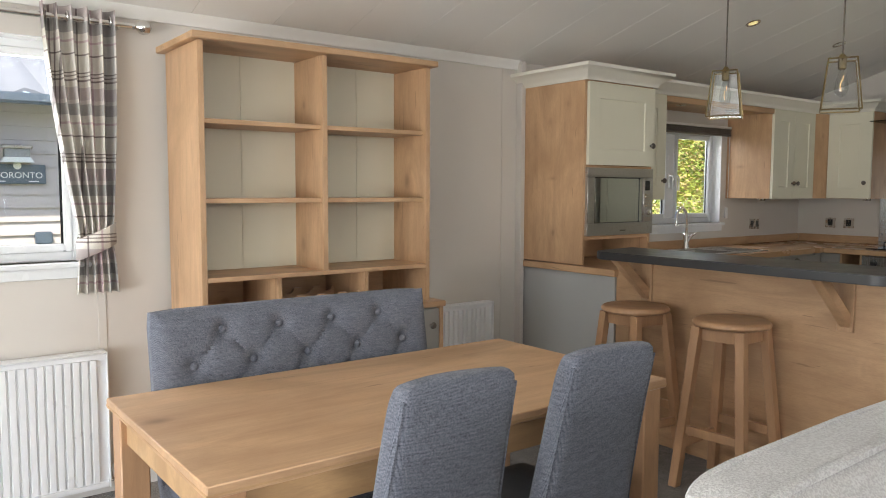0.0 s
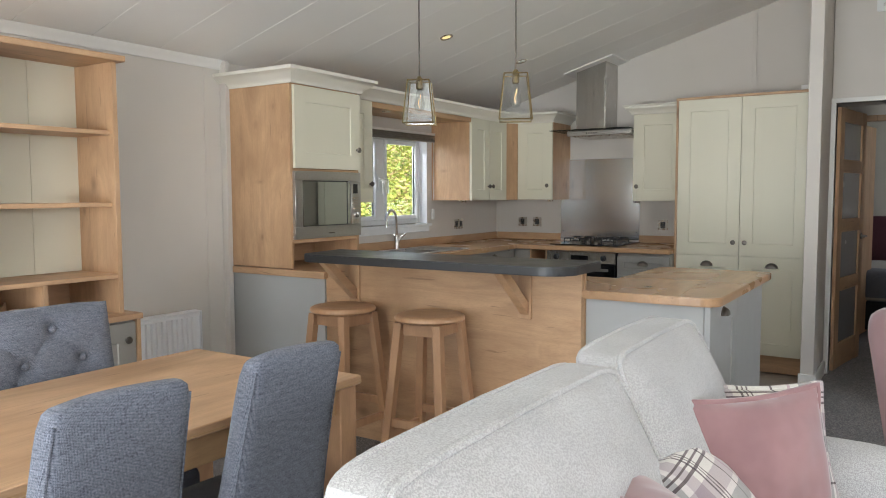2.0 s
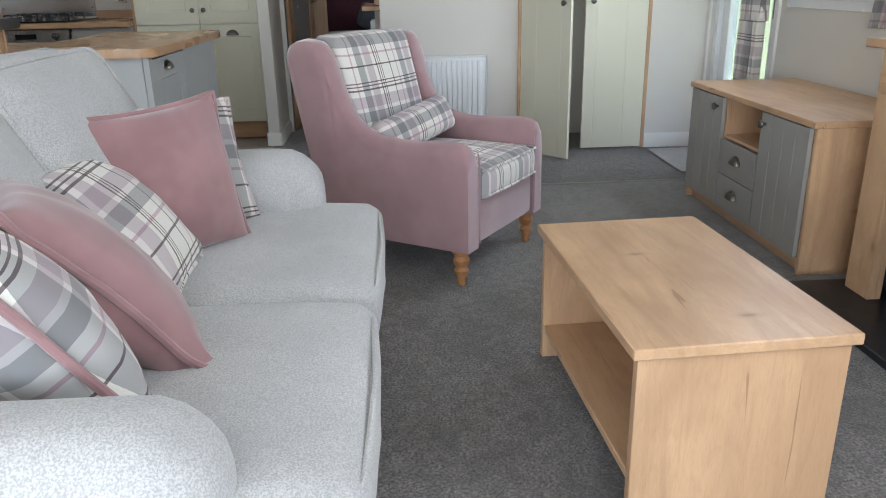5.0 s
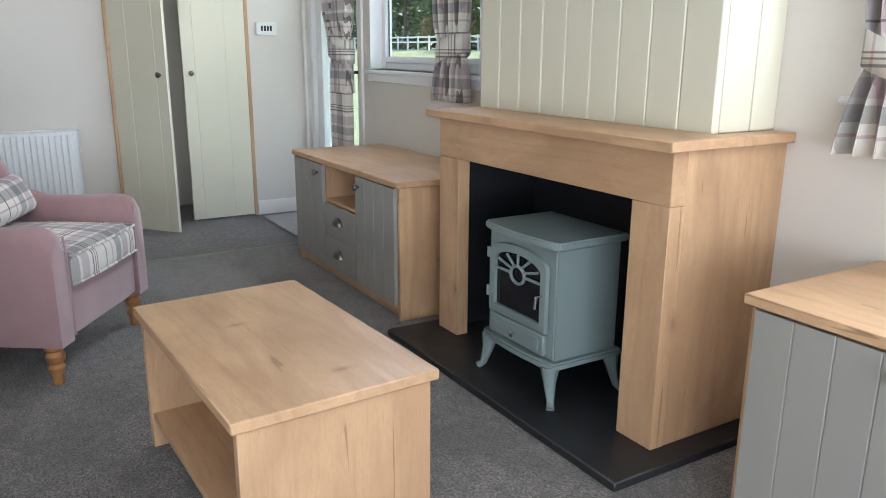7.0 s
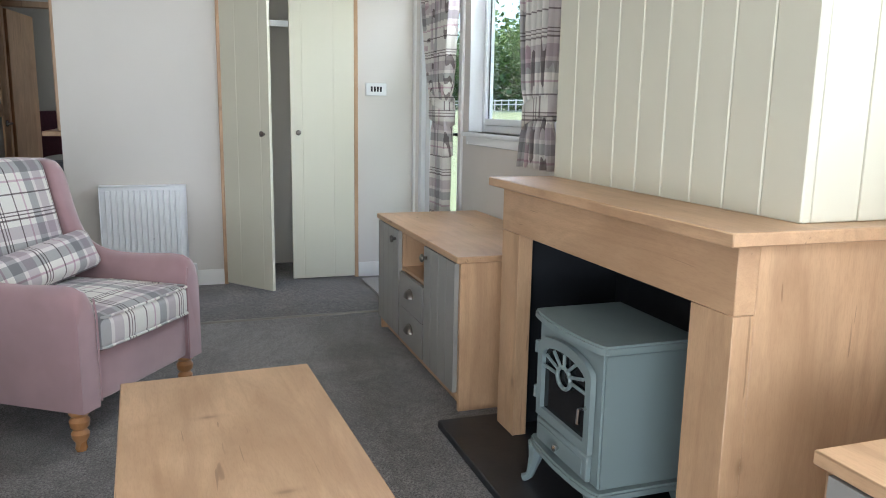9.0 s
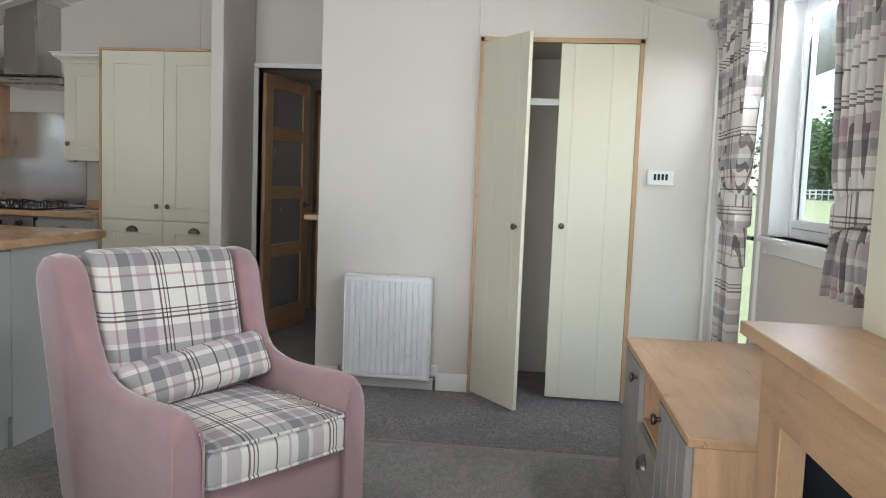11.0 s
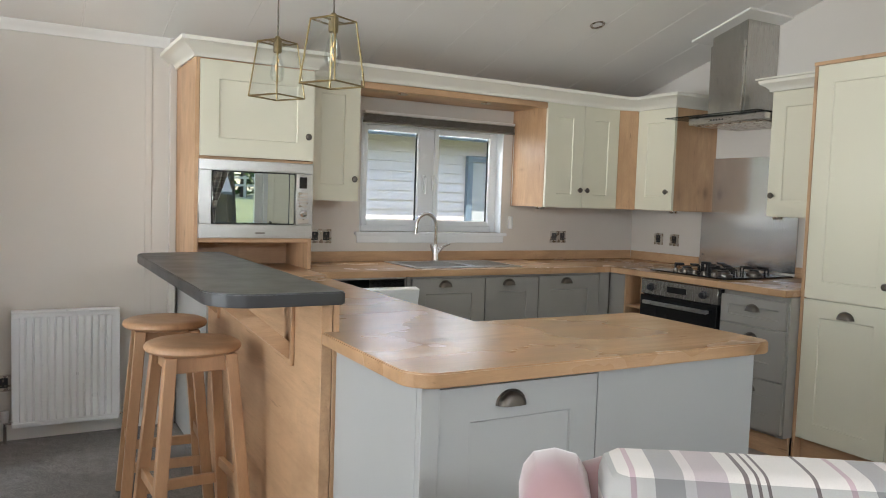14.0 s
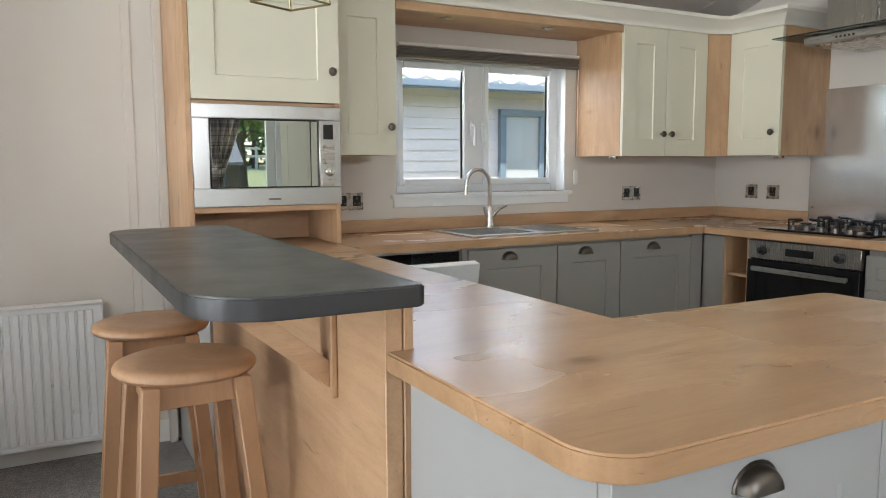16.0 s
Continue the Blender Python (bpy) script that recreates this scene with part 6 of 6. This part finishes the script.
for lx, ly in ((-0.304, 0.0), (0.304, 0.0), (-0.28, 0.55), (0.28, 0.55)):
    part("leg", lathe(leg_prof, 18, pose(lx, ly, 0)), LEGWOOD, ac, "turned varnished leg")
lp = thing("bolster_cushion", "plaid lumbar cushion on the wing armchair", "cushion", ac.matrix_world @ pose(0.0, 0.395, 0.556, -24, -6, 0))
b2 = soft(-0.262, 0.262, -0.045, 0.045, -0.082, 0.082, 0.032, (0.0, 0.035, 0.0), 12)
part("cover", b2, PLAID_XZ, lp)

# coffee table
ct = thing("coffee_table", "oak slab coffee table with open shelf", "coffee table", pose(2.044, -1.195, 0, 0, 0, 3.0))
part("tabletop", box(-0.425, 0.425, -0.25, 0.25, 0.41, 0.437, 0.003), OAK[0], ct)
for s in (-1, 1):
    part("end_panel", box(*sorted((s * 0.385, s * 0.41)), -0.235, 0.235, 0.0, 0.41, 0.002), OAK[2], ct)
part("shelf", box(-0.385, 0.385, -0.23, 0.23, 0.09, 0.112, 0.002), OAK[0], ct)
part("back_rail", box(-0.385, 0.385, -0.01, 0.01, 0.112, 0.41, 0.002), OAK[0], ct)


def sideboard(label, m, flip=1):
    s = thing("sideboard", label, "sideboard", m)
    W = 1.235
    part("top", box(-0.012, W + 0.012, -0.02, 0.545, 0.595, 0.621, 0.003), OAK[0], s)
    part("side_panel", box(0, 0.02, 0, 0.535, 0, 0.595, 0.0015, box(W - 0.02, W, 0, 0.535, 0, 0.595, 0.0015)), OAK[2], s)
    part("plinth", box(0.02, W - 0.02, 0.03, 0.05, 0, 0.05, 0.001), OAK[0], s)
    part("base", box(0.02, W - 0.02, 0.0, 0.53, 0.05, 0.068, 0.001), OAK[0], s)
    part("back_panel", box(0.02, W - 0.02, 0.52, 0.53, 0.05, 0.595, 0), OAK[0], s)
    part("divider", box(0.415, 0.43, 0.0, 0.52, 0.068, 0.595, 0.001, box(0.805, 0.82, 0.0, 0.52, 0.068, 0.595, 0.001)), OAK[2], s)
    part("niche_shelf", box(0.43, 0.805, 0.0, 0.52, 0.405, 0.42, 0.001), OAK[0], s)

    def leaf(x, z, w, h, boards):
        st, pts = w / boards, [(x, 0.0), (x, -0.018)]
        for i in range(1, boards):
            pts += [(x + i * st - 0.003, -0.018), (x + i * st, -0.0145), (x + i * st + 0.003, -0.018)]
        return prism(pts + [(x + w, -0.018), (x + w, 0.0)], z, z + h)

    for x, kx in ((0.022, 0.36), (0.822, 0.86)):
        d = part("door", leaf(x, 0.072, 0.39, 0.518, 4), GREY, s, "warm grey boarded door")
        part("knob", knob(pose(kx, -0.018, 0.545, 90)), PEWTER, d)
    for z in (0.072, 0.238):
        d = part("drawer_front", leaf(0.432, z, 0.371, 0.162, 1), GREY, s)
        c = cup_handle()
        c.transform(pose(0.617, -0.018, z + 0.075))
        part("handle", c, PEWTER, d)
    return s


sideboard("oak sideboard with warm grey doors and two drawers", pose(4.24, -2.085, 0, 0, 0, 180))
sideboard("oak sideboard with warm grey doors beside the mantelpiece", pose(1.278, -2.10, 0, 0, 0, 180))

# fireplace
fp = thing("fireplace", "oak mantelpiece round a black recess", "fireplace")
part("mantel_shelf", box(1.585, 2.865, -2.13, YS, 0.905, 0.935, 0.003), OAK[0], fp)
part("frieze", box(1.61, 2.815, -2.168, -2.222, 0.755, 0.904, 0.002), OAK[0], fp)
part("pilaster", box(1.61, 1.752, -2.169, -2.222, 0.031, 0.754, 0.002), OAK[2], fp)
part("pilaster", box(2.676, 2.815, -2.169, -2.222, 0.031, 0.754, 0.002), OAK[2], fp)
part("return", box(1.611, 1.635, -2.223, YS, 0.031, 0.904, 0.002, box(2.79, 2.814, -2.223, YS, 0.031, 0.904, 0.002)), OAK[2], fp)
bm = box(1.64, 2.785, YS + 0.005, YS + 0.02, 0.031, 0.9, 0)
box(1.64, 1.65, -2.225, YS + 0.021, 0.031, 0.9, 0, bm)
box(2.775, 2.785, -2.225, YS + 0.021, 0.031, 0.9, 0, bm)
box(1.651, 2.774, -2.225, YS + 0.021, 0.88, 0.9, 0, bm)
part("recess_lining", bm, BLACKCARC, fp)
solid("hearth", box(1.535, 2.885, -1.96, YS, 0.0, 0.03, 0.004), SLATE, "polished black slate hearth slab", "hearth")
cb = thing("chimney_breast", "cream boarded chimney breast above the mantel", "chimney breast", None, "", "structure")
n, a0, a1 = 9, 1.662, 2.835
st = (a1 - a0) / n
for i in range(n):
    part("board", prism([(a0 + i * st + 0.0015, -2.374), (a0 + i * st + 0.005, -2.37), (a0 + (i + 1) * st - 0.005, -2.37), (a0 + (i + 1) * st - 0.0015, -2.374), (a0 + (i + 1) * st - 0.0015, -2.39), (a0 + i * st + 0.0015, -2.39)], 0.936, roof_z(-2.37) + 0.01), CREAM, cb)
part("backing", box(a0 + 0.002, a1 - 0.002, -2.395, -2.3905, 0.936, roof_z(-2.45), 0), CREAM, cb)
part("side", box(a0, a0 + 0.015, -2.526, -2.396, 0.936, roof_z(-2.5), 0.002, box(a0, a0 + 0.015, YS, -2.529, 0.936, roof_z(-2.55), 0.002, box(a1 - 0.015, a1, YS, -2.396, 0.936, roof_z(-2.5), 0.001))), CREAM, cb)

# electric stove
sv = thing("stove", "sage grey stove with arched window on splayed legs", "stove", pose(2.165, -2.10, 0.03))
# local: front towards +y (into the room), width along x
def bowed(w, d, z0, z1, bow, lip, bev=0.006):
    pts = [(-w / 2 - lip, -d - lip)]
    pts += [(w / 2 + lip, -d - lip), (w / 2 + lip, lip * 0.4)]
    pts += [((w / 2 + lip) * math.cos(math.pi * q / 10), lip * 0.4 + bow * math.sin(math.pi * q / 10)) for q in range(1, 10)]
    pts += [(-w / 2 - lip, lip * 0.4)]
    return prism(pts, z0, z1, bev)


part("body", box(-0.185, 0.185, -0.27, 0.0, 0.155, 0.53, 0.006), STOVE, sv)
part("top_plate", bowed(0.38, 0.27, 0.53, 0.556, 0.03, 0.014), STOVE, sv)
part("base_plate", bowed(0.38, 0.27, 0.13, 0.155, 0.03, 0.014), STOVE, sv)
part("under_tray", box(-0.13, 0.13, -0.23, -0.03, 0.09, 0.13, 0.004), STOVE, sv)
for lx in (-1, 1):
    for ly, yy in ((0.0, 0.012), (-0.26, -0.015)):
        part("leg", tube([(lx * 0.17, ly, 0.135), (lx * 0.178, ly + yy * 0.4, 0.08), (lx * 0.195, ly + yy, 0.02), (lx * 0.21, ly + yy * 2, 0.006)], [0.032, 0.02, 0.012, 0.014], 8), STOVE, sv)
# arched door: outer arch minus the glass
def arch(w, z0, z1, rise, n=12):
    return [(-w / 2, z0), (w / 2, z0), (w / 2, z1)] + [(w / 2 * math.cos(math.pi * q / n), z1 + rise * math.sin(math.pi * q / n)) for q in range(1, n)] + [(-w / 2, z1)]
outer, inner = arch(0.31, 0.245, 0.455, 0.05), arch(0.255, 0.272, 0.435, 0.042)
b2 = bmesh.new()
vo = [[b2.verts.new((x, y, z)) for x, z in ol] for ol, y in ((outer, 0.004), (outer, 0.02), (inner, 0.02), (inner, 0.006))]
k = len(outer)
for a, b in zip(vo, vo[1:]):
    for i in range(k):
        b2.faces.new((a[i], a[(i + 1) % k], b[(i + 1) % k], b[i]))
dv = part("door", b2, STOVE, sv, "arched enamel door frame")
part("door_glass", prism(inner, 0.004, 0.007, 0, YUP), OVENGLASS, dv)
hub = (0.0, 0.405)
for q in range(7):
    a = math.pi * q / 6
    part("spoke", tube([(hub[0] + 0.035 * math.cos(a), 0.015, hub[1] + 0.028 * math.sin(a)), (hub[0] + 0.125 * math.cos(a), 0.015, hub[1] + 0.068 * math.sin(a))], 0.005, 6), STOVE, dv)
part("sun_ring", tube([(0.038 * math.cos(2 * math.pi * q / 16), 0.015, hub[1] + 0.030 * math.sin(2 * math.pi * q / 16)) for q in range(16)], 0.006, 6, True), STOVE, dv)
part("door_handle", tube([(-0.135, 0.02, 0.37), (-0.135, 0.04, 0.37), (-0.135, 0.042, 0.33)], 0.006, 8), CHROME, dv)
for zz in (0.43, 0.29):
    part("hinge", lathe([(0.01, 0), (0.01, 0.035)], 10, pose(0.168, 0.012, zz)), STOVE, sv)
part("ash_drawer", box(-0.15, 0.15, 0.0, 0.018, 0.165, 0.238, 0.004), STOVE, sv)
part("drawer_panel", box(-0.13, 0.13, 0.018, 0.022, 0.18, 0.224, 0.002), STOVE, sv)
part("drawer_knob", lathe([(0.004, 0), (0.01, 0.01), (0.01, 0.016), (0.004, 0.02)], 12, pose(0, 0.022, 0.2, -90)), CHROME, sv)

solid("doormat", soft(4.72, 5.38, -2.60, -2.235, 0.0, 0.014, 0.006, cuts=4), MATM, "pale grey doormat inside the outer door", "doormat")

# hall and bedroom beyond
hp = thing("hall_mirror_panel", "oak-edged hall panel with a small ledge", "mirror")
part("panel", box(5.62, 6.40, -0.409, -0.375, 1.0, 2.02, 0.003), OAK[2], hp)
part("ledge", box(5.60, 6.42, -0.409, -0.29, 0.965, 0.995, 0.003), OAK[0], hp)
bd = thing("bed", "double bed with plum headboard and cream spread", "bed", pose(0, 0, 0))
part("headboard", soft(10.30, 10.39, -1.2, 0.5, 0.3, 1.08, 0.03, (0.01, 0, 0), 6), PLUM, bd)
part("mattress", soft(8.55, 10.30, -1.1, 0.4, 0.30, 0.58, 0.06, (0, 0, 0.01), 8), BEDCLOTH, bd)
part("base", soft(8.57, 10.28, -1.08, 0.38, 0.02, 0.31, 0.02, cuts=4), DARKCLOTH, bd)
part("throw", soft(8.54, 8.95, -1.12, 0.42, 0.32, 0.60, 0.06, cuts=6), TWEED, bd)
pw = thing("bed_pillow", "grey pillow propped on the bed", "pillow", pose(10.10, -0.33, 0.70, 0, -20, 90))
part("cover", soft(-0.28, 0.28, -0.07, 0.07, -0.15, 0.15, 0.06, (0.0, 0.03, 0.0), 8), TWEED, pw)

# ---- outdoors ----
RISE = [(400, -0.6), (-11, -0.6), (-15, -0.2), (-20, 0.4), (-25, 1.0), (-27, 1.12), (-40, 1.3), (-400, 3.0)]


def ground_z(y):
    """Height of the lawn, which climbs towards the paddock."""
    for (ya, za), (yb, zb) in zip(RISE, RISE[1:]):
        if y >= yb:
            return za + (zb - za) * (ya - y) / (ya - yb)
    return 3.0


fixed("ground", prism(RISE + [(-400, -8), (400, -8)], -400, 400, 0, XUP), GRASS, "mown green lawn", "ground")
nh = thing("neighbour_lodge", "beige timber-clad lodge with a grey tiled roof", "lodge")
part("wall", box(-9, 9.0, 7.45, 11, -0.6, 2.15, 0), CLADN, nh)
for i in range(22):
    zz = -0.5 + i * 0.12
    part("board", prism([(7.45, zz), (7.425, zz), (7.44, zz + 0.118), (7.45, zz + 0.118)], -9, 8.99, 0, XUP), CLADN, nh)
bm = None
for i in range(16):
    z0 = 2.19 + i * 0.10
    y0 = 7.1 + i * 0.30
    b2 = bmesh.new()
    n = 220
    top, bot = [], []
    for k in range(n + 1):
        x = -9.4 + 18.6 * k / n
        dz = 0.028 * math.sin(2 * math.pi * x / 0.30)
        bot.append(b2.verts.new((x, y0 - 0.04, z0 - 0.02 + dz)))
        top.append(b2.verts.new((x, y0 + 0.32, z0 + 0.135 + dz)))
    low = [b2.verts.new((v.co.x, v.co.y, v.co.z - 0.03)) for v in bot]
    for k in range(n):
        b2.faces.new((bot[k], bot[k + 1], top[k + 1], top[k]))
        b2.faces.new((low[k], low[k + 1], bot[k + 1], bot[k]))
    bm = join(bm, b2)
part("roof", bm, ROOFT, nh)
part("gutter", box(-9.4, 9.2, 7.0, 7.1, 2.06, 2.15, 0.02), ANTHR, nh)
sg = thing("sign_plaque", "dark house-name plaque reading TORONTO", "sign")
part("plate", box(0.985, 1.447, 7.395, 7.41, 1.393, 1.565, 0.006), ANTHR, sg)
tcu = bpy.data.curves.new("lettering", "FONT")
tcu.body, tcu.size, tcu.align_x, tcu.extrude = "TORONTO", 0.074, "CENTER", 0.001
to = new("lettering", tcu)
to.data.materials.append(PLASTIC)
to.parent = sg
to.matrix_local = pose(1.235, 7.392, 1.445, 90)
part("emblem", lathe([(0.032, 0), (0.032, 0.003)], 20, pose(1.225, 7.394, 1.552, 90)), PLASTIC, sg)
for i in range(2):
    part("small_lettering", box(1.05 + i * 0.26, 1.13 + i * 0.26, 7.392, 7.395, 1.412, 1.42, 0), PLASTIC, sg)
wlp = thing("outside_wall_light", "square steel and white outside wall light", "light")
part("cap", box(1.10, 1.335, 7.28, 7.42, 1.70, 1.73, 0.004), NICKEL, wlp)
part("lamp_body", box(1.12, 1.315, 7.30, 7.42, 1.625, 1.70, 0.004), FROST, wlp)
part("shade", prism([(1.12, 1.625), (1.315, 1.625), (1.345, 1.58), (1.09, 1.58)], 7.29, 7.42, 0, YUP), PLASTIC, wlp)
vt = solid("vent_cover", box(1.34, 1.48, 7.36, 7.43, 0.86, 0.97, 0.01), ANTHR, "blue-grey plastic vent cover on the cladding", "vent")
nd = thing("neighbour_door", "blue-grey framed glazed door of the lodge opposite", "door")
bm = box(7.80, 7.88, 7.36, 7.43, 0.2, 1.82, 0.004)
box(8.36, 8.44, 7.36, 7.43, 0.2, 1.82, 0.004, bm)
box(7.80, 8.44, 7.36, 7.43, 1.82, 1.90, 0.004, bm)
part("door_frame", bm, ANTHR, nd)
part("pane", box(7.88, 8.36, 7.395, 7.40, 0.2, 1.82, 0), FROST, nd)


def tree(x, y, h, crown, mats, seed, n=900):
    rnd = random.Random(seed)
    t = thing("tree", "leafy garden tree with a bare lower trunk", "tree", pose(x, y, ground_z(y) - 0.02), "trees beyond the lawn")
    bm = tube([(0, 0, 0), (rnd.uniform(-.1, .1), 0, h * 0.4), (rnd.uniform(-.3, .3), rnd.uniform(-.3, .3), h * 0.92)], [0.17, 0.12, 0.03], 8)
    tips = []
    for i in range(9):
        a, z0 = rnd.uniform(0, 6.3), h * rnd.uniform(0.3, 0.7)
        p = (math.cos(a) * crown * rnd.uniform(.5, .9), math.sin(a) * crown * rnd.uniform(.5, .9), z0 + h * rnd.uniform(0.1, 0.28))
        tips.append(p)
        tube([(0, 0, z0), (p[0] * .5, p[1] * .5, z0 + (p[2] - z0) * .6), p], [0.06, 0.04, 0.012], 6, False, bm)
    part("trunk", bm, BARK, t)
    for mi, mat in enumerate(mats):
        verts, faces = [], []
        for i in range(n):
            c = tips[rnd.randrange(9)] if rnd.random() < .6 else (0, 0, h * rnd.uniform(.5, 1))
            rr = crown * 0.55
            px, py, pz = (c[k] + rnd.gauss(0, rr * 0.5) for k in range(3))
            s = rnd.uniform(0.06, 0.14)
            u = Vector((rnd.gauss(0, 1), rnd.gauss(0, 1), rnd.gauss(0, 1))).normalized()
            w = u.orthogonal().normalized()
            o, k0 = Vector((px, py, max(pz, 0.6))), len(verts)
            verts += [o - u * s, o + w * s * .5, o + u * s, o - w * s * .5]
            faces.append((k0, k0 + 1, k0 + 2, k0 + 3))
        me = bpy.data.meshes.new("crown")
        me.from_pydata(verts, [], faces)
        me.materials.append(mat)
        ob = new("crown", me)
        ob.parent = t


for i, (x, y) in enumerate([(-2, -29), (5, -30), (12, -29), (19, -31), (26, -29.5), (33, -30), (40, -29.5), (47, -31), (55, -30), (63, -30)]):
    tree(x, y, 7.5 + (i * 37 % 30) / 10, 2.6, LEAF[:2] if i % 3 else LEAF, i, 1100)
tree(8.9, -18.5, 6.0, 2.3, [LEAF[1], LEAF[2], LEAF[2]], 31, 3000)
tree(12.5, -20, 7.0, 2.6, [LEAF[1], LEAF[2]], 32, 2600)
for i, (x, y) in enumerate([(19, 20), (24, 16)]):
    tree(x, y, 6.5, 2.6, [LEAF[2], LEAF[1]], 40 + i, 1500)
for i, (x, y) in enumerate([(38, -28.2), (43, -28), (48.5, -28.4), (57, -28.2)]):
    tree(x, y, 2.2, 0.6, [AUTUMN, LEAF[1]], 60 + i, 300)


def thicket(name, label, x0, x1, y0, y1, height, mats, seed, n, size):
    """A far bank of shrubs and trees: countless leaf clumps, uneven along the top."""
    rnd = random.Random(seed)
    t = thing(name, label, "woodland", None, "", "stuff")
    for mat in mats:
        verts, faces = [], []
        for i in range(n):
            x, y = rnd.uniform(x0, x1), rnd.uniform(y0, y1)
            top = height * (0.75 + 0.35 * noise.noise(Vector((x * 0.3, y * 0.3, seed))) + 0.2 * noise.noise(Vector((x * 1.1, y, seed))))
            o = Vector((x, y, ground_z(y) + 0.05 + top * rnd.random() ** 0.85))
            s = size * rnd.uniform(0.5, 1.2)
            u = Vector((rnd.gauss(0, 1), rnd.gauss(0, 1), rnd.gauss(0, 0.45))).normalized()
            w = u.cross(Vector((rnd.gauss(0, 0.6), rnd.gauss(0, 0.6), 1))).normalized()
            k0 = len(verts)
            verts += [o - u * s, o + w * s * .6, o + u * s, o - w * s * .6]
            faces.append((k0, k0 + 1, k0 + 2, k0 + 3))
        me = bpy.data.meshes.new("foliage")
        me.from_pydata(verts, [], faces)
        me.materials.append(mat)
        new("foliage", me).parent = t


thicket("woodland", "dark dense woodland beyond the paddock", 2, 105, -37, -30, 11, LEAF[:2], 3, 14000, 0.42)
thicket("bracken_bank", "yellow-green and russet bank of shrubs and bracken", 11, 27, 10.5, 18, 7, BANK, 8, 16000, 0.07)
fixed("bank_slope", prism([(12, -0.62), (26, 7.5), (26, -0.62)], 10.5, 60, 0, XUP), BANK[0], "sloping yellow-green bank behind the lodges", "ground")
fc = thing("paddock_fence", "white post and rail fence across the lawn", "fence")
for i in range(60):
    part("post", box(-8 + i * 1.5, -7.9 + i * 1.5, -27.05, -26.95, 1.05, 2.1, 0.01), PLASTIC, fc)
for zz in (1.62, 1.95):
    part("rail", box(-8, 82, -26.95, -26.91, zz, zz + 0.1, 0.005), PLASTIC, fc)
sd = thing("garden_shed", "small brown timber shed with a grey roof", "shed")
part("wall", box(6.7, 7.85, -16.0, -14.8, -0.3, 1.35, 0.01), BARK, sd)
part("roof", prism([(-16.2, 1.27), (-15.4, 1.85), (-14.6, 1.27), (-14.6, 1.35), (-15.4, 1.95), (-16.2, 1.35)], 6.6, 7.95, 0, XUP), ROOFT, sd)
part("door", box(7.0, 7.5, -14.8, -14.785, -0.2, 1.15, 0.004), ANTHR, sd)

# ---- kitchen floor planks, laid as herringbone ----
pl_w, pl_l = 0.09, 0.36
fl = thing("floor_kitchen", "grey-brown herringbone vinyl plank floor", "floor", None, "", "structure")
meshes = []
for mi in range(3):
    bmk = box(-pl_l / 2 + 0.001, pl_l / 2 - 0.001, -pl_w / 2 + 0.001, pl_w / 2 - 0.001, -0.012, 0.0, 0.0)
    me = bpy.data.meshes.new("plank")
    bmk.to_mesh(me)
    bmk.free()
    me.materials.append(FLOORV[mi])
    meshes.append(me)
rp = random.Random(5)
count, c45 = 0, math.sqrt(0.5)
for i in range(-40, 60):
    for j in range(-40, 60):
        for kind in (0, 1):
            # herringbone cell in the turned frame
            u = i * pl_w + j * pl_l + (pl_l / 2 if kind == 0 else pl_l + pl_w / 2)
            v = i * pl_w - j * pl_l + (pl_w / 2 if kind == 0 else pl_w - pl_l / 2)
            X = 5.3 + (u - v) * c45 - 0.0
            Y = 1.6 + (u + v) * c45 - 3.0
            if not (4.35 < X < 6.4 and 0.3 < Y < 2.95):
                continue
            p = new("plank", meshes[rp.randrange(3)])
            p.parent = fl
            p.matrix_local = pose(X, Y, -0.004, 0, 0, 45 if kind == 0 else 135)
            count += 1
